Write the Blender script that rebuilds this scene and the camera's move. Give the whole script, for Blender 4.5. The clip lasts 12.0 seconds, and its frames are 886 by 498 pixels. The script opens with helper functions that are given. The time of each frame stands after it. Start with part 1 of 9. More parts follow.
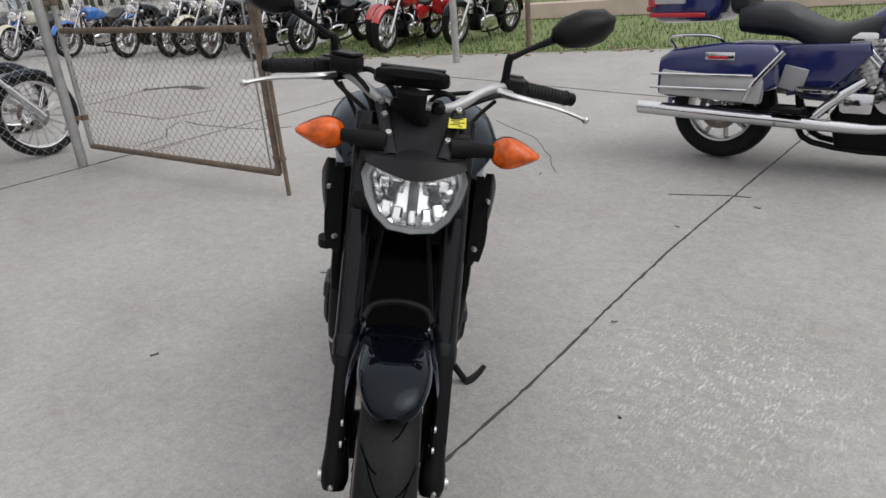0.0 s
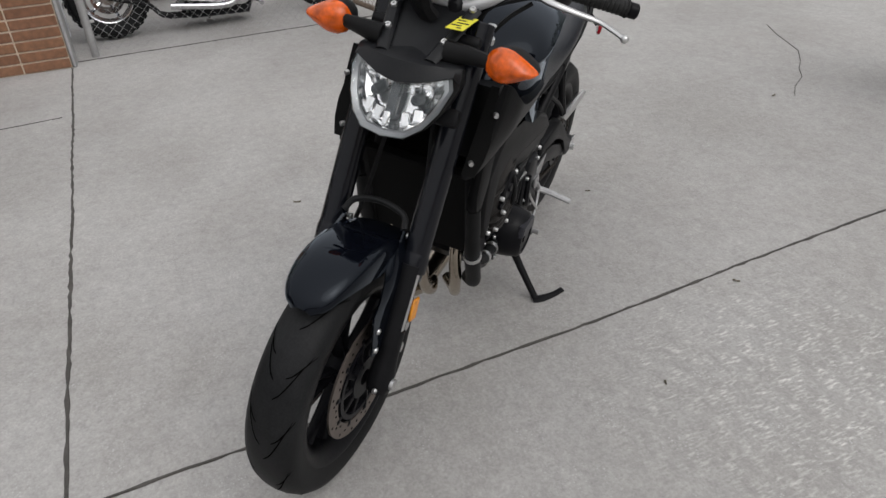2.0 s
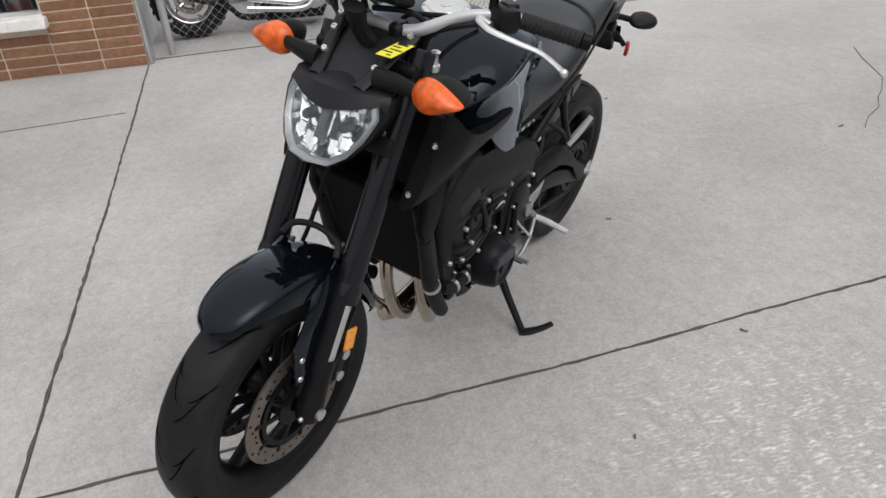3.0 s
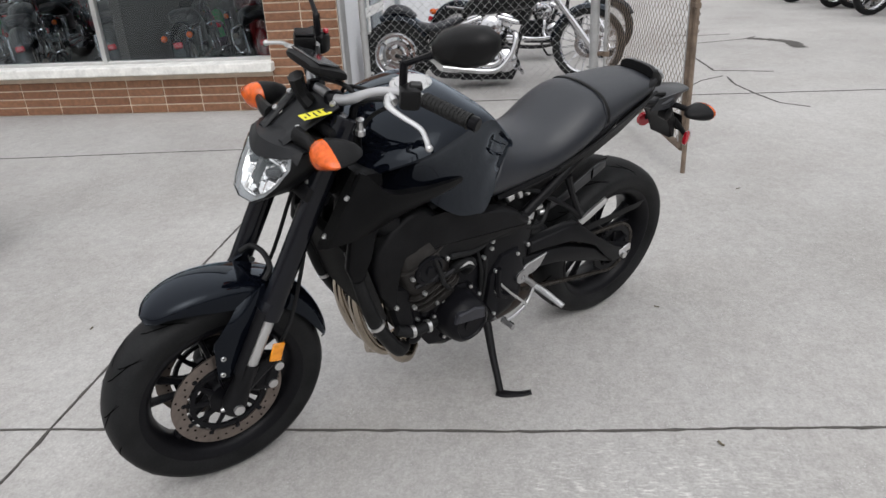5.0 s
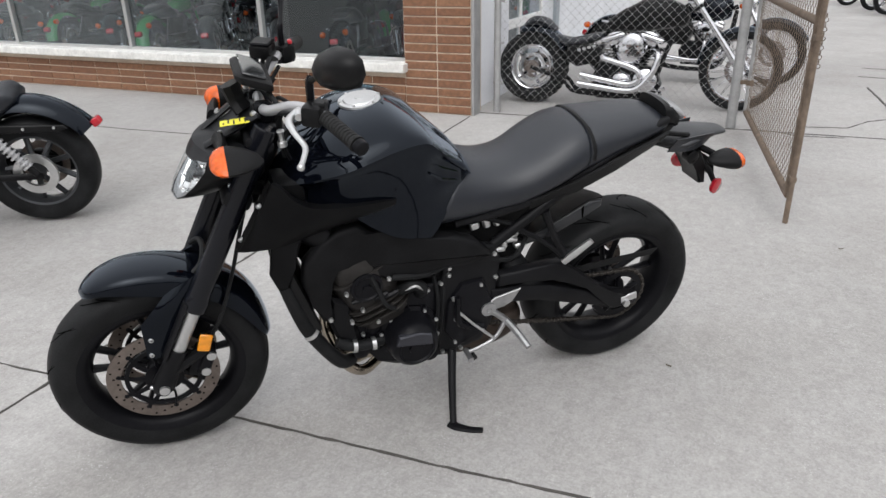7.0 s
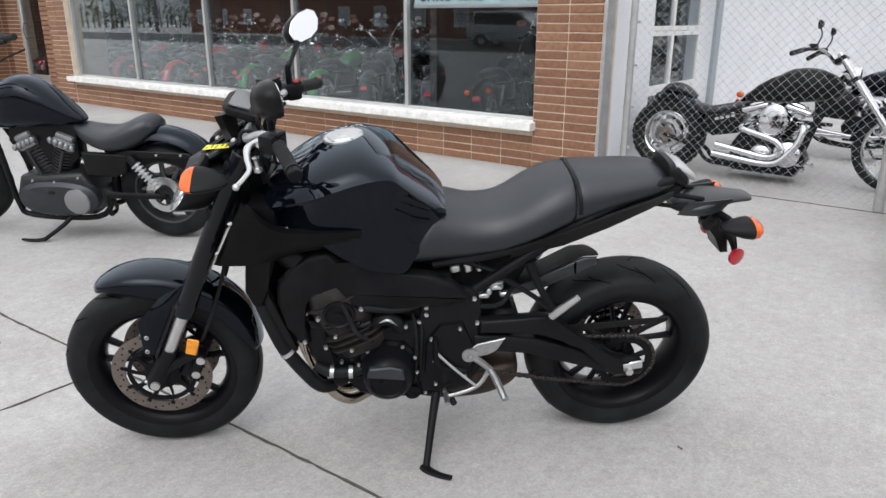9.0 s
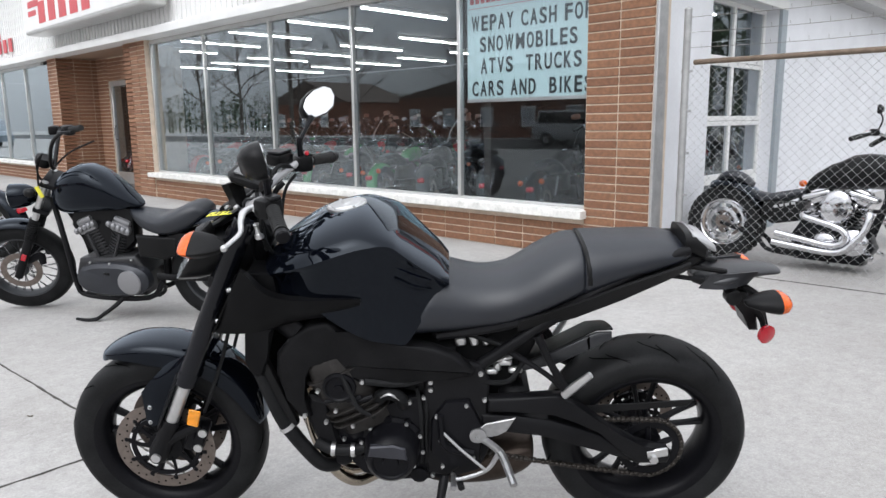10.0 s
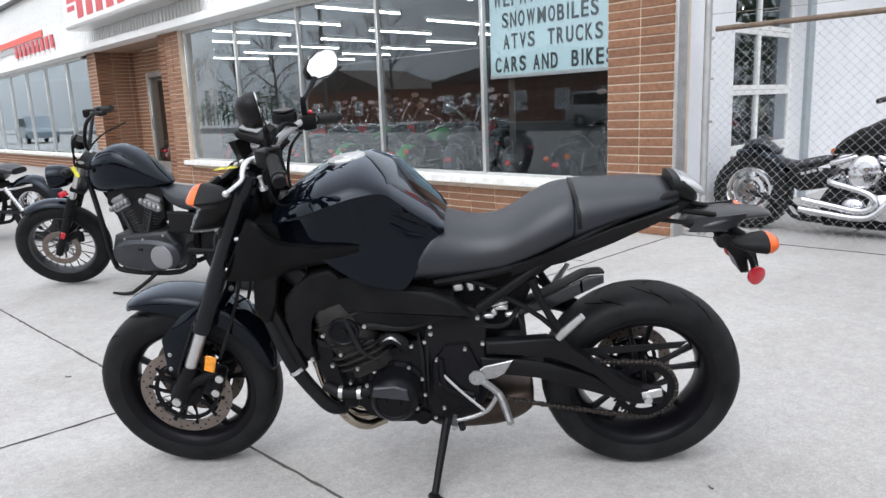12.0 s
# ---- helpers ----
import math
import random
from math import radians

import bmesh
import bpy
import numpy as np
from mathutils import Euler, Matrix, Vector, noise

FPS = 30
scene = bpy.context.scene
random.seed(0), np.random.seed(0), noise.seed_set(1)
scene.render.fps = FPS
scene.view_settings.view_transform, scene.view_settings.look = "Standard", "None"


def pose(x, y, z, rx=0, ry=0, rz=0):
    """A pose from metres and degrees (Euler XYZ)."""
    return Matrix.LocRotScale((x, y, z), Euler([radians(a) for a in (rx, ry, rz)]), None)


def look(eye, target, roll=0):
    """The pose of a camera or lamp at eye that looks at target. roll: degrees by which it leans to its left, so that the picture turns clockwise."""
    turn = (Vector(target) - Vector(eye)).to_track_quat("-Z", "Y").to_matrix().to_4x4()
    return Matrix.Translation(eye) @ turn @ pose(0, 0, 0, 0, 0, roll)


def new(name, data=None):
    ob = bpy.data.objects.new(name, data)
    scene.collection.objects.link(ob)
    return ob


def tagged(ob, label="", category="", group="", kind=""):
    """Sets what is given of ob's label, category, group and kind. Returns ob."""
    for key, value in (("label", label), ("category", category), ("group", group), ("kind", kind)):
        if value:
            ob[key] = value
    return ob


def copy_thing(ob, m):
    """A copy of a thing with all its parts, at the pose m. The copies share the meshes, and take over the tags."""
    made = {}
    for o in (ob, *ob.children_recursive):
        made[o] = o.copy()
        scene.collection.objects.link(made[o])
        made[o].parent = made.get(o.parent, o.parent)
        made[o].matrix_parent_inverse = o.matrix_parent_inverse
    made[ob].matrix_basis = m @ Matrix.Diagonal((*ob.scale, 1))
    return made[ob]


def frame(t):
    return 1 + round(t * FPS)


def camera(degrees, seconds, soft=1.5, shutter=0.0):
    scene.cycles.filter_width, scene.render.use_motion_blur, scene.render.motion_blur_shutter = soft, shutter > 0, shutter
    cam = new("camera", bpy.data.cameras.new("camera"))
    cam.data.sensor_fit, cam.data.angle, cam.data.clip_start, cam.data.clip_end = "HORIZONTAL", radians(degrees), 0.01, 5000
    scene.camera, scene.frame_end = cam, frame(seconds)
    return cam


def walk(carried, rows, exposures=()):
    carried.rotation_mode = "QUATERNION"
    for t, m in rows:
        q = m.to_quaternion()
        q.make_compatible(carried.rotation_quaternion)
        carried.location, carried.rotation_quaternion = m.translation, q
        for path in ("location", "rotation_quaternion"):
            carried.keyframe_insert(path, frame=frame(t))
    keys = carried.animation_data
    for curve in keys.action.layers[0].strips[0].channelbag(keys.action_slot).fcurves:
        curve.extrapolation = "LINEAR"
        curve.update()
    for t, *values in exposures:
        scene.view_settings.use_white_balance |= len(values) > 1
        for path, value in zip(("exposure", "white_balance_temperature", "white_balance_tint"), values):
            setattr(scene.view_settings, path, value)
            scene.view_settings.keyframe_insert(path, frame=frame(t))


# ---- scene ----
cam = camera(64.3, 12.0)
PATH = [
    (0, (0.069, 0.188, 1.356), (-1.183, 1.54, 0.578), -4.7),
    (0.5, (0.14, 0.3, 1.336), (-1.258, 1.45, 0.487), -4.4),
    (1, (0.171, 0.47, 1.335), (-1.29, 1.452, 0.386), -3.1),
    (1.5, (0.277, 0.619, 1.335), (-1.259, 1.429, 0.343), -3.2),
    (2, (0.386, 0.757, 1.338), (-1.223, 1.372, 0.321), -3.9),
    (2.5, (0.389, 0.939, 1.329), (-1.265, 1.45, 0.326), -3.7),
    (3, (0.409, 1.098, 1.341), (-1.286, 1.473, 0.348), -4.0),
    (3.5, (0.531, 1.279, 1.362), (-1.235, 1.475, 0.443), -3.6),
    (3.7, (0.549, 1.341, 1.359), (-1.235, 1.499, 0.469), -3.9),
    (5.3, (0.62, 1.892, 1.366), (-1.182, 1.567, 0.561), -2.6),
    (5.5, (0.594, 1.936, 1.362), (-1.205, 1.578, 0.564), -2.2),
    (6, (0.503, 2.091, 1.354), (-1.28, 1.611, 0.585), -1.5),
    (6.5, (0.45, 2.246, 1.356), (-1.289, 1.616, 0.595), -2.2),
    (6.7, (0.424, 2.315, 1.372), (-1.293, 1.644, 0.598), -1.7),
    (8.3, (0.262, 2.777, 1.36), (-1.29, 1.713, 0.68), -1.3),
    (8.5, (0.22, 2.838, 1.347), (-1.299, 1.719, 0.685), -1.1),
    (9, (0.158, 2.904, 1.325), (-1.339, 1.731, 0.707), 0.1),
    (9.5, (0.042, 2.935, 1.305), (-1.439, 1.687, 0.805), -0.2),
    (10, (0.014, 3.015, 1.241), (-1.408, 1.653, 0.887), -0.7),
    (10.5, (0.003, 3.131, 1.176), (-1.407, 1.746, 0.867), -0.9),
    (11, (0.013, 3.18, 1.151), (-1.385, 1.785, 0.835), -1.7),
    (11.5, (0.022, 3.176, 1.139), (-1.334, 1.752, 0.771), -2.2),
    (12, (0.009, 3.17, 1.148), (-1.332, 1.738, 0.76), -2.3),
]
walk(cam, [(t, look(eye, target, roll)) for t, eye, target, roll in PATH], exposures=[(0, -0.3, 6560, 10), (2, -0.36, 6560, 10), (2.5, -0.38, 6560, 10), (3, -0.02, 6530, 10), (5.5, 0.04, 6470, 10), (8.5, 0.28, 6380, 10), (10, 0.4, 6260, 10), (12, 0.51, 6190, 10)])

# ---- world, sun ----
world = bpy.data.worlds.new("overcast_sky")
scene.world = world
world.use_nodes = True
wn = world.node_tree.nodes
wl = world.node_tree.links
sky = wn.new("ShaderNodeTexSky")
sky.sky_type = "NISHITA"
sky.sun_disc = False
sky.sun_elevation = radians(48)
sky.sun_rotation = radians(70)
sky.air_density, sky.dust_density, sky.ozone_density = 1.0, 4.0, 1.0
hs = wn.new("ShaderNodeHueSaturation")
hs.inputs["Saturation"].default_value = 0.12
wl.new(sky.outputs[0], hs.inputs["Color"])
wn["Background"].inputs["Strength"].default_value = 0.145
wc, wsep, wmr, wmul = wn.new("ShaderNodeTexCoord"), wn.new("ShaderNodeSeparateXYZ"), wn.new("ShaderNodeMapRange"), wn.new("ShaderNodeMix")
wl.new(wc.outputs["Generated"], wsep.inputs[0])
wl.new(wsep.outputs["Z"], wmr.inputs["Value"])
wmr.inputs["To Min"].default_value, wmr.inputs["To Max"].default_value = 0.85, 2.15   # an overcast sky is brightest overhead
wmul.data_type, wmul.blend_type = "RGBA", "MULTIPLY"
wmul.inputs["Factor"].default_value = 1.0
cloud = wn.new("ShaderNodeMix")   # an even cloud layer over most of the sky
cloud.data_type = "RGBA"
cloud.inputs["Factor"].default_value = 0.65
cloud.inputs["B"].default_value = (5.35, 5.38, 5.5, 1)
wl.new(hs.outputs[0], cloud.inputs["A"])
wl.new(cloud.outputs["Result"], wmul.inputs["A"])
wl.new(wmr.outputs["Result"], wmul.inputs["B"])
wl.new(wmul.outputs["Result"], wn["Background"].inputs["Color"])
sun = new("sun", bpy.data.lights.new("sun", "SUN"))
sun.data.energy, sun.data.angle, sun.data.color = 0.45, radians(50), (1.0, 0.985, 0.965)
sun.matrix_world = look((0, 0, 0), (-0.63, -0.23, -0.74))


# ---- materials ----
def mat(name, col, rough=0.5, metal=0.0, spec=0.5, var=0.12, scale=6.0, bump=0.0, bscale=80.0, coat=0.0, rvar=0.15, emit=0.0):
    """Principled material with colour and gloss varied at two scales, and fine relief."""
    m = bpy.data.materials.new(name)
    m.use_nodes = True
    n, k = m.node_tree.nodes, m.node_tree.links
    b = n["Principled BSDF"]
    tc = n.new("ShaderNodeTexCoord")
    n1, n2, mx = n.new("ShaderNodeTexNoise"), n.new("ShaderNodeTexNoise"), n.new("ShaderNodeMath")
    n1.inputs["Scale"].default_value, n1.inputs["Detail"].default_value = scale, 5
    n2.inputs["Scale"].default_value, n2.inputs["Detail"].default_value = bscale, 3
    k.new(tc.outputs["Object"], n1.inputs["Vector"])
    k.new(tc.outputs["Object"], n2.inputs["Vector"])
    mx.operation = "MULTIPLY_ADD"
    mx.inputs[1].default_value = 0.45
    k.new(n2.outputs["Fac"], mx.inputs[0])
    k.new(n1.outputs["Fac"], mx.inputs[2])
    r = n.new("ShaderNodeValToRGB")
    r.color_ramp.elements[0].position, r.color_ramp.elements[1].position = 0.45, 1.0
    r.color_ramp.elements[0].color = (*[max(0, c * (1 - var)) for c in col], 1)
    r.color_ramp.elements[1].color = (*[min(1, c * (1 + var) + 0.02 * var) for c in col], 1)
    k.new(mx.outputs[0], r.inputs["Fac"])
    k.new(r.outputs["Color"], b.inputs["Base Color"])
    rr = n.new("ShaderNodeMapRange")
    rr.inputs["To Min"].default_value, rr.inputs["To Max"].default_value = max(0.02, rough * (1 - rvar)), min(1, rough * (1 + rvar))
    k.new(n1.outputs["Fac"], rr.inputs["Value"])
    k.new(rr.outputs["Result"], b.inputs["Roughness"])
    b.inputs["Metallic"].default_value = metal
    b.inputs["Specular IOR Level"].default_value = spec
    b.inputs["Coat Weight"].default_value = coat
    b.inputs["Coat Roughness"].default_value = 0.06
    if bump:
        bp = n.new("ShaderNodeBump")
        bp.inputs["Strength"].default_value, bp.inputs["Distance"].default_value = bump, 0.004
        k.new(n2.outputs["Fac"], bp.inputs["Height"])
        k.new(bp.outputs["Normal"], b.inputs["Normal"])
    if emit:
        b.inputs["Emission Color"].default_value = (*col, 1)
        b.inputs["Emission Strength"].default_value = emit
    return m


def pane_glass(name, tint, gloss, top=1.0):
    """Thin window glass: clear, with a fresnel reflection."""
    m = bpy.data.materials.new(name)
    m.use_nodes = True
    n, k = m.node_tree.nodes, m.node_tree.links
    n.remove(n["Principled BSDF"])
    tr, gl, mx, fr, mr = n.new("ShaderNodeBsdfTransparent"), n.new("ShaderNodeBsdfGlossy"), n.new("ShaderNodeMixShader"), n.new("ShaderNodeLayerWeight"), n.new("ShaderNodeMapRange")
    tr.inputs["Color"].default_value = (*tint, 1)
    gl.inputs["Roughness"].default_value = 0.012
    gl.inputs["Color"].default_value = (0.88, 0.96, 1.0, 1)
    fr.inputs["Blend"].default_value = 0.5
    pw = n.new("ShaderNodeMath")
    pw.operation = "POWER"
    pw.inputs[1].default_value = 2.5
    mr.inputs["To Min"].default_value, mr.inputs["To Max"].default_value = gloss, top
    k.new(fr.outputs["Facing"], pw.inputs[0])
    k.new(pw.outputs[0], mr.inputs["Value"])
    k.new(mr.outputs["Result"], mx.inputs[0])
    k.new(tr.outputs[0], mx.inputs[1])
    k.new(gl.outputs[0], mx.inputs[2])
    k.new(mx.outputs[0], n["Material Output"].inputs["Surface"])
    return m


def ground_mat(name, light, dark, speck, scuff=None):
    """Worn concrete: broad stains, blotches, aggregate specks, and a scuffed patch with scratches."""
    m = bpy.data.materials.new(name)
    m.use_nodes = True
    n, k = m.node_tree.nodes, m.node_tree.links
    b = n["Principled BSDF"]
    geo = n.new("ShaderNodeNewGeometry")
    pos = geo.outputs["Position"]

    def tex(scale, detail=6, rough=0.6):
        t = n.new("ShaderNodeTexNoise")
        t.inputs["Scale"].default_value, t.inputs["Detail"].default_value, t.inputs["Roughness"].default_value = scale, detail, rough
        k.new(pos, t.inputs["Vector"])
        return t.outputs["Fac"]

    def ramp(src, a, c, p0, p1):
        r = n.new("ShaderNodeValToRGB")
        r.color_ramp.elements[0].position, r.color_ramp.elements[1].position = p0, p1
        r.color_ramp.elements[0].color, r.color_ramp.elements[1].color = (*a, 1), (*c, 1)
        k.new(src, r.inputs["Fac"])
        return r.outputs["Color"]

    def mix(a, c, fac, kind="MIX"):
        x = n.new("ShaderNodeMix")
        x.data_type, x.blend_type = "RGBA", kind
        for s, v in ((x.inputs["Factor"], fac), (x.inputs["A"], a), (x.inputs["B"], c)):
            if isinstance(v, (int, float)):
                s.default_value = v
            else:
                k.new(v, s)
        return x.outputs["Result"]

    broad = ramp(tex(0.45, 7), dark, light, 0.32, 0.62)
    drift = ramp(tex(1.7, 8, 0.7), (0.90, 0.885, 0.87), (1.05, 1.05, 1.05), 0.34, 0.6)
    broad = mix(broad, drift, 0.8, "MULTIPLY")
    grain = ramp(tex(16, 8, 0.7), (0.86, 0.86, 0.86), (1.10, 1.10, 1.10), 0.3, 0.7)
    col = mix(broad, grain, 0.9, "MULTIPLY")
    fine = ramp(tex(105, 4, 0.75), (0.70, 0.695, 0.69), (1.22, 1.22, 1.215), 0.32, 0.68)
    col = mix(col, fine, 0.55, "MULTIPLY")
    mid = ramp(tex(42, 5, 0.75), (0.86, 0.855, 0.85), (1.12, 1.12, 1.12), 0.34, 0.66)
    col = mix(col, mid, 0.8, "MULTIPLY")
    vor = n.new("ShaderNodeTexVoronoi")
    vor.inputs["Scale"].default_value = 95
    k.new(pos, vor.inputs["Vector"])
    spk = ramp(vor.outputs["Distance"], (1, 1, 1), (0, 0, 0), 0.14, 0.27)
    gate = ramp(tex(9, 3), (0, 0, 0), (1, 1, 1), 0.46, 0.68)
    sp = n.new("ShaderNodeMix")
    sp.data_type, sp.blend_type = "RGBA", "MULTIPLY"
    sp.inputs["Factor"].default_value = 1.0
    k.new(spk, sp.inputs["A"])
    k.new(gate, sp.inputs["B"])
    shade = n.new("ShaderNodeRGB")
    shade.outputs[0].default_value = (*speck, 1)
    col = mix(col, shade.outputs[0], sp.outputs["Result"])
    if scuff:
        # pale scratches round one spot
        mp = n.new("ShaderNodeMapping")
        mp.inputs["Location"].default_value = (-scuff[0], -scuff[1], 0)
        mp.vector_type = "POINT"
        k.new(pos, mp.inputs["Vector"])
        ln = n.new("ShaderNodeVectorMath")
        ln.operation = "LENGTH"
        k.new(mp.outputs[0], ln.inputs[0])
        near = ramp(ln.outputs["Value"], (1, 1, 1), (0, 0, 0), 0.22, 0.66)
        st = n.new("ShaderNodeMapping")
        st.inputs["Rotation"].default_value = (0, 0, radians(38))
        st.inputs["Scale"].default_value = (120, 34, 1)
        k.new(pos, st.inputs["Vector"])
        sn = n.new("ShaderNodeTexNoise")
        sn.inputs["Scale"].default_value, sn.inputs["Detail"].default_value = 1.0, 5
        k.new(st.outputs[0], sn.inputs["Vector"])
        lines = ramp(sn.outputs["Fac"], (0, 0, 0), (1, 1, 1), 0.48, 0.72)
        both = mix(near, lines, 1.0, "MULTIPLY")
        blot = ramp(tex(20, 5), (0, 0, 0), (1, 1, 1), 0.42, 0.62)
        both = mix(both, blot, 1.0, "MULTIPLY")
        pale = n.new("ShaderNodeRGB")
        pale.outputs[0].default_value = (0.72, 0.71, 0.68, 1)
        col = mix(col, pale.outputs[0], both)
    k.new(col, b.inputs["Base Color"])
    b.inputs["Roughness"].default_value = 0.85
    bp = n.new("ShaderNodeBump")
    bp.inputs["Strength"].default_value, bp.inputs["Distance"].default_value = 0.35, 0.004
    k.new(tex(110, 6, 0.7), bp.inputs["Height"])
    k.new(bp.outputs["Normal"], b.inputs["Normal"])
    return m


def brick_mat(name, tones):
    """Brick face: each piece takes its own tone by random, with mottling and pits."""
    m = bpy.data.materials.new(name)
    m.use_nodes = True
    n, k = m.node_tree.nodes, m.node_tree.links
    b = n["Principled BSDF"]
    oi, tc, ns, r, hv = n.new("ShaderNodeObjectInfo"), n.new("ShaderNodeTexCoord"), n.new("ShaderNodeTexNoise"), n.new("ShaderNodeValToRGB"), n.new("ShaderNodeMix")
    els = r.color_ramp.elements
    els[0].color, els[1].color = (*tones[0], 1), (*tones[-1], 1)
    for i, t in enumerate(tones[1:-1], 1):
        els.new(i / (len(tones) - 1)).color = (*t, 1)
    k.new(oi.outputs["Random"], r.inputs["Fac"])
    ns.inputs["Scale"].default_value, ns.inputs["Detail"].default_value = 30, 6
    geo = n.new("ShaderNodeNewGeometry")
    k.new(geo.outputs["Position"], ns.inputs["Vector"])
    hv.data_type, hv.blend_type = "RGBA", "MULTIPLY"
    hv.inputs["Factor"].default_value = 0.7
    k.new(r.outputs["Color"], hv.inputs["A"])
    r2 = n.new("ShaderNodeValToRGB")
    r2.color_ramp.elements[0].position, r2.color_ramp.elements[1].position = 0.3, 0.7
    r2.color_ramp.elements[0].color, r2.color_ramp.elements[1].color = (0.6, 0.6, 0.6, 1), (1.25, 1.25, 1.25, 1)
    k.new(ns.outputs["Fac"], r2.inputs["Fac"])
    k.new(r2.outputs["Color"], hv.inputs["B"])
    k.new(hv.outputs["Result"], b.inputs["Base Color"])
    b.inputs["Roughness"].default_value = 0.75
    bp = n.new("ShaderNodeBump")
    bp.inputs["Strength"].default_value, bp.inputs["Distance"].default_value = 0.4, 0.004
    k.new(ns.outputs["Fac"], bp.inputs["Height"])
    k.new(bp.outputs["Normal"], b.inputs["Normal"])
    return m


CONCRETE = ground_mat("worn_concrete", (0.405, 0.397, 0.388), (0.315, 0.307, 0.298), (0.50, 0.495, 0.49), (-0.62, 2.15))
JOINT = mat("joint_filler", (0.060, 0.055, 0.050), 0.9, var=0.4, scale=14, bump=0.6, bscale=90)
GRASS = mat("grass_blades", (0.10, 0.17, 0.045), 0.8, var=0.4, scale=3)
SOIL = mat("soil", (0.12, 0.10, 0.07), 0.95, var=0.4, scale=3, bump=0.8, bscale=30)
BRICK = brick_mat("brown_brick", [(0.185, 0.085, 0.046), (0.215, 0.102, 0.055), (0.245, 0.120, 0.064), (0.20, 0.092, 0.050), (0.265, 0.135, 0.075)])
MORTAR = mat("mortar", (0.60, 0.50, 0.40), 0.95, var=0.15, scale=10, bump=0.4)
WHITE = mat("white_paint", (0.76, 0.76, 0.75), 0.55, var=0.07, scale=2.5, bump=0.1)
BLOCK = mat("white_block_paint", (0.74, 0.75, 0.78), 0.7, var=0.07, scale=2, bump=0.5, bscale=45)
CHALK = mat("peeling_white_paint", (0.70, 0.69, 0.66), 0.7, var=0.22, scale=9, bump=0.5, bscale=40)
GALV = mat("galvanised_steel", (0.42, 0.42, 0.42), 0.5, 0.6, var=0.2, scale=9, bump=0.1)
WIRE = mat("weathered_wire", (0.30, 0.285, 0.27), 0.6, 0.35, var=0.35, scale=4)
RUST = mat("rusty_pipe", (0.155, 0.115, 0.085), 0.85, 0.1, var=0.35, scale=14, bump=0.5, bscale=50)
ALU = mat("brushed_aluminium", (0.62, 0.62, 0.61), 0.35, 0.85, var=0.08)
GLASS = pane_glass("shop_glass", (0.90, 0.92, 0.93), 0.036)
DOORGLASS = pane_glass("door_glass", (0.8, 0.82, 0.84), 0.06, 0.3)
SIGNFACE = mat("pale_blue_sign_face", (0.60, 0.76, 0.77), 0.4, var=0.04, scale=3)
LETTER = mat("dark_letters", (0.045, 0.055, 0.06), 0.5)
REDINK = mat("faded_red", (0.55, 0.09, 0.10), 0.5, var=0.15)
STRIPERED = mat("red_band_paint", (0.70, 0.12, 0.09), 0.5)
STRIPEGREY = mat("grey_band_paint", (0.38, 0.38, 0.38), 0.5)
# one even near-black for inside walls and ceiling, another for the floor
DARKIN = mat("near_black_interior", (0.05, 0.047, 0.045), 0.9, var=0.2)
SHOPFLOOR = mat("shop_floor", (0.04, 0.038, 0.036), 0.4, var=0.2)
TUBELIGHT = mat("fluorescent_tube", (1.0, 0.98, 0.94), 0.4, emit=13.0)

def gloss_paint(name, col, low, high, power, rough=0.03, tint=(0.80, 0.89, 1.0)):
    """Deep clear-coated paint: nearly black straight on, mirror-like where it turns away; faint waviness in the coat."""
    m = bpy.data.materials.new(name)
    m.use_nodes = True
    n, k = m.node_tree.nodes, m.node_tree.links
    b = n["Principled BSDF"]
    b.inputs["Base Color"].default_value = (*col, 1)
    b.inputs["Roughness"].default_value = 0.55
    b.inputs["Specular IOR Level"].default_value = 0.0
    gl, mx, lw, pw, mr = n.new("ShaderNodeBsdfGlossy"), n.new("ShaderNodeMixShader"), n.new("ShaderNodeLayerWeight"), n.new("ShaderNodeMath"), n.new("ShaderNodeMapRange")
    gl.inputs["Color"].default_value = (*tint, 1)
    tc, ns, rr, bp = n.new("ShaderNodeTexCoord"), n.new("ShaderNodeTexNoise"), n.new("ShaderNodeMapRange"), n.new("ShaderNodeBump")
    ns.inputs["Scale"].default_value, ns.inputs["Detail"].default_value = 9, 4
    k.new(tc.outputs["Object"], ns.inputs["Vector"])
    rr.inputs["To Min"].default_value, rr.inputs["To Max"].default_value = rough * 0.6, rough * 1.5
    k.new(ns.outputs["Fac"], rr.inputs["Value"])
    k.new(rr.outputs["Result"], gl.inputs["Roughness"])
    bp.inputs["Strength"].default_value, bp.inputs["Distance"].default_value = 0.05, 0.004
    k.new(ns.outputs["Fac"], bp.inputs["Height"])
    k.new(bp.outputs["Normal"], gl.inputs["Normal"])
    lw.inputs["Blend"].default_value = 0.5
    pw.operation = "POWER"
    pw.inputs[1].default_value = power
    mr.inputs["To Min"].default_value, mr.inputs["To Max"].default_value = low, high
    k.new(lw.outputs["Facing"], pw.inputs[0])
    k.new(pw.outputs[0], mr.inputs["Value"])
    k.new(mr.outputs["Result"], mx.inputs[0])
    k.new(b.outputs[0], mx.inputs[1])
    k.new(gl.outputs[0], mx.inputs[2])
    k.new(mx.outputs[0], n["Material Output"].inputs["Surface"])
    return m


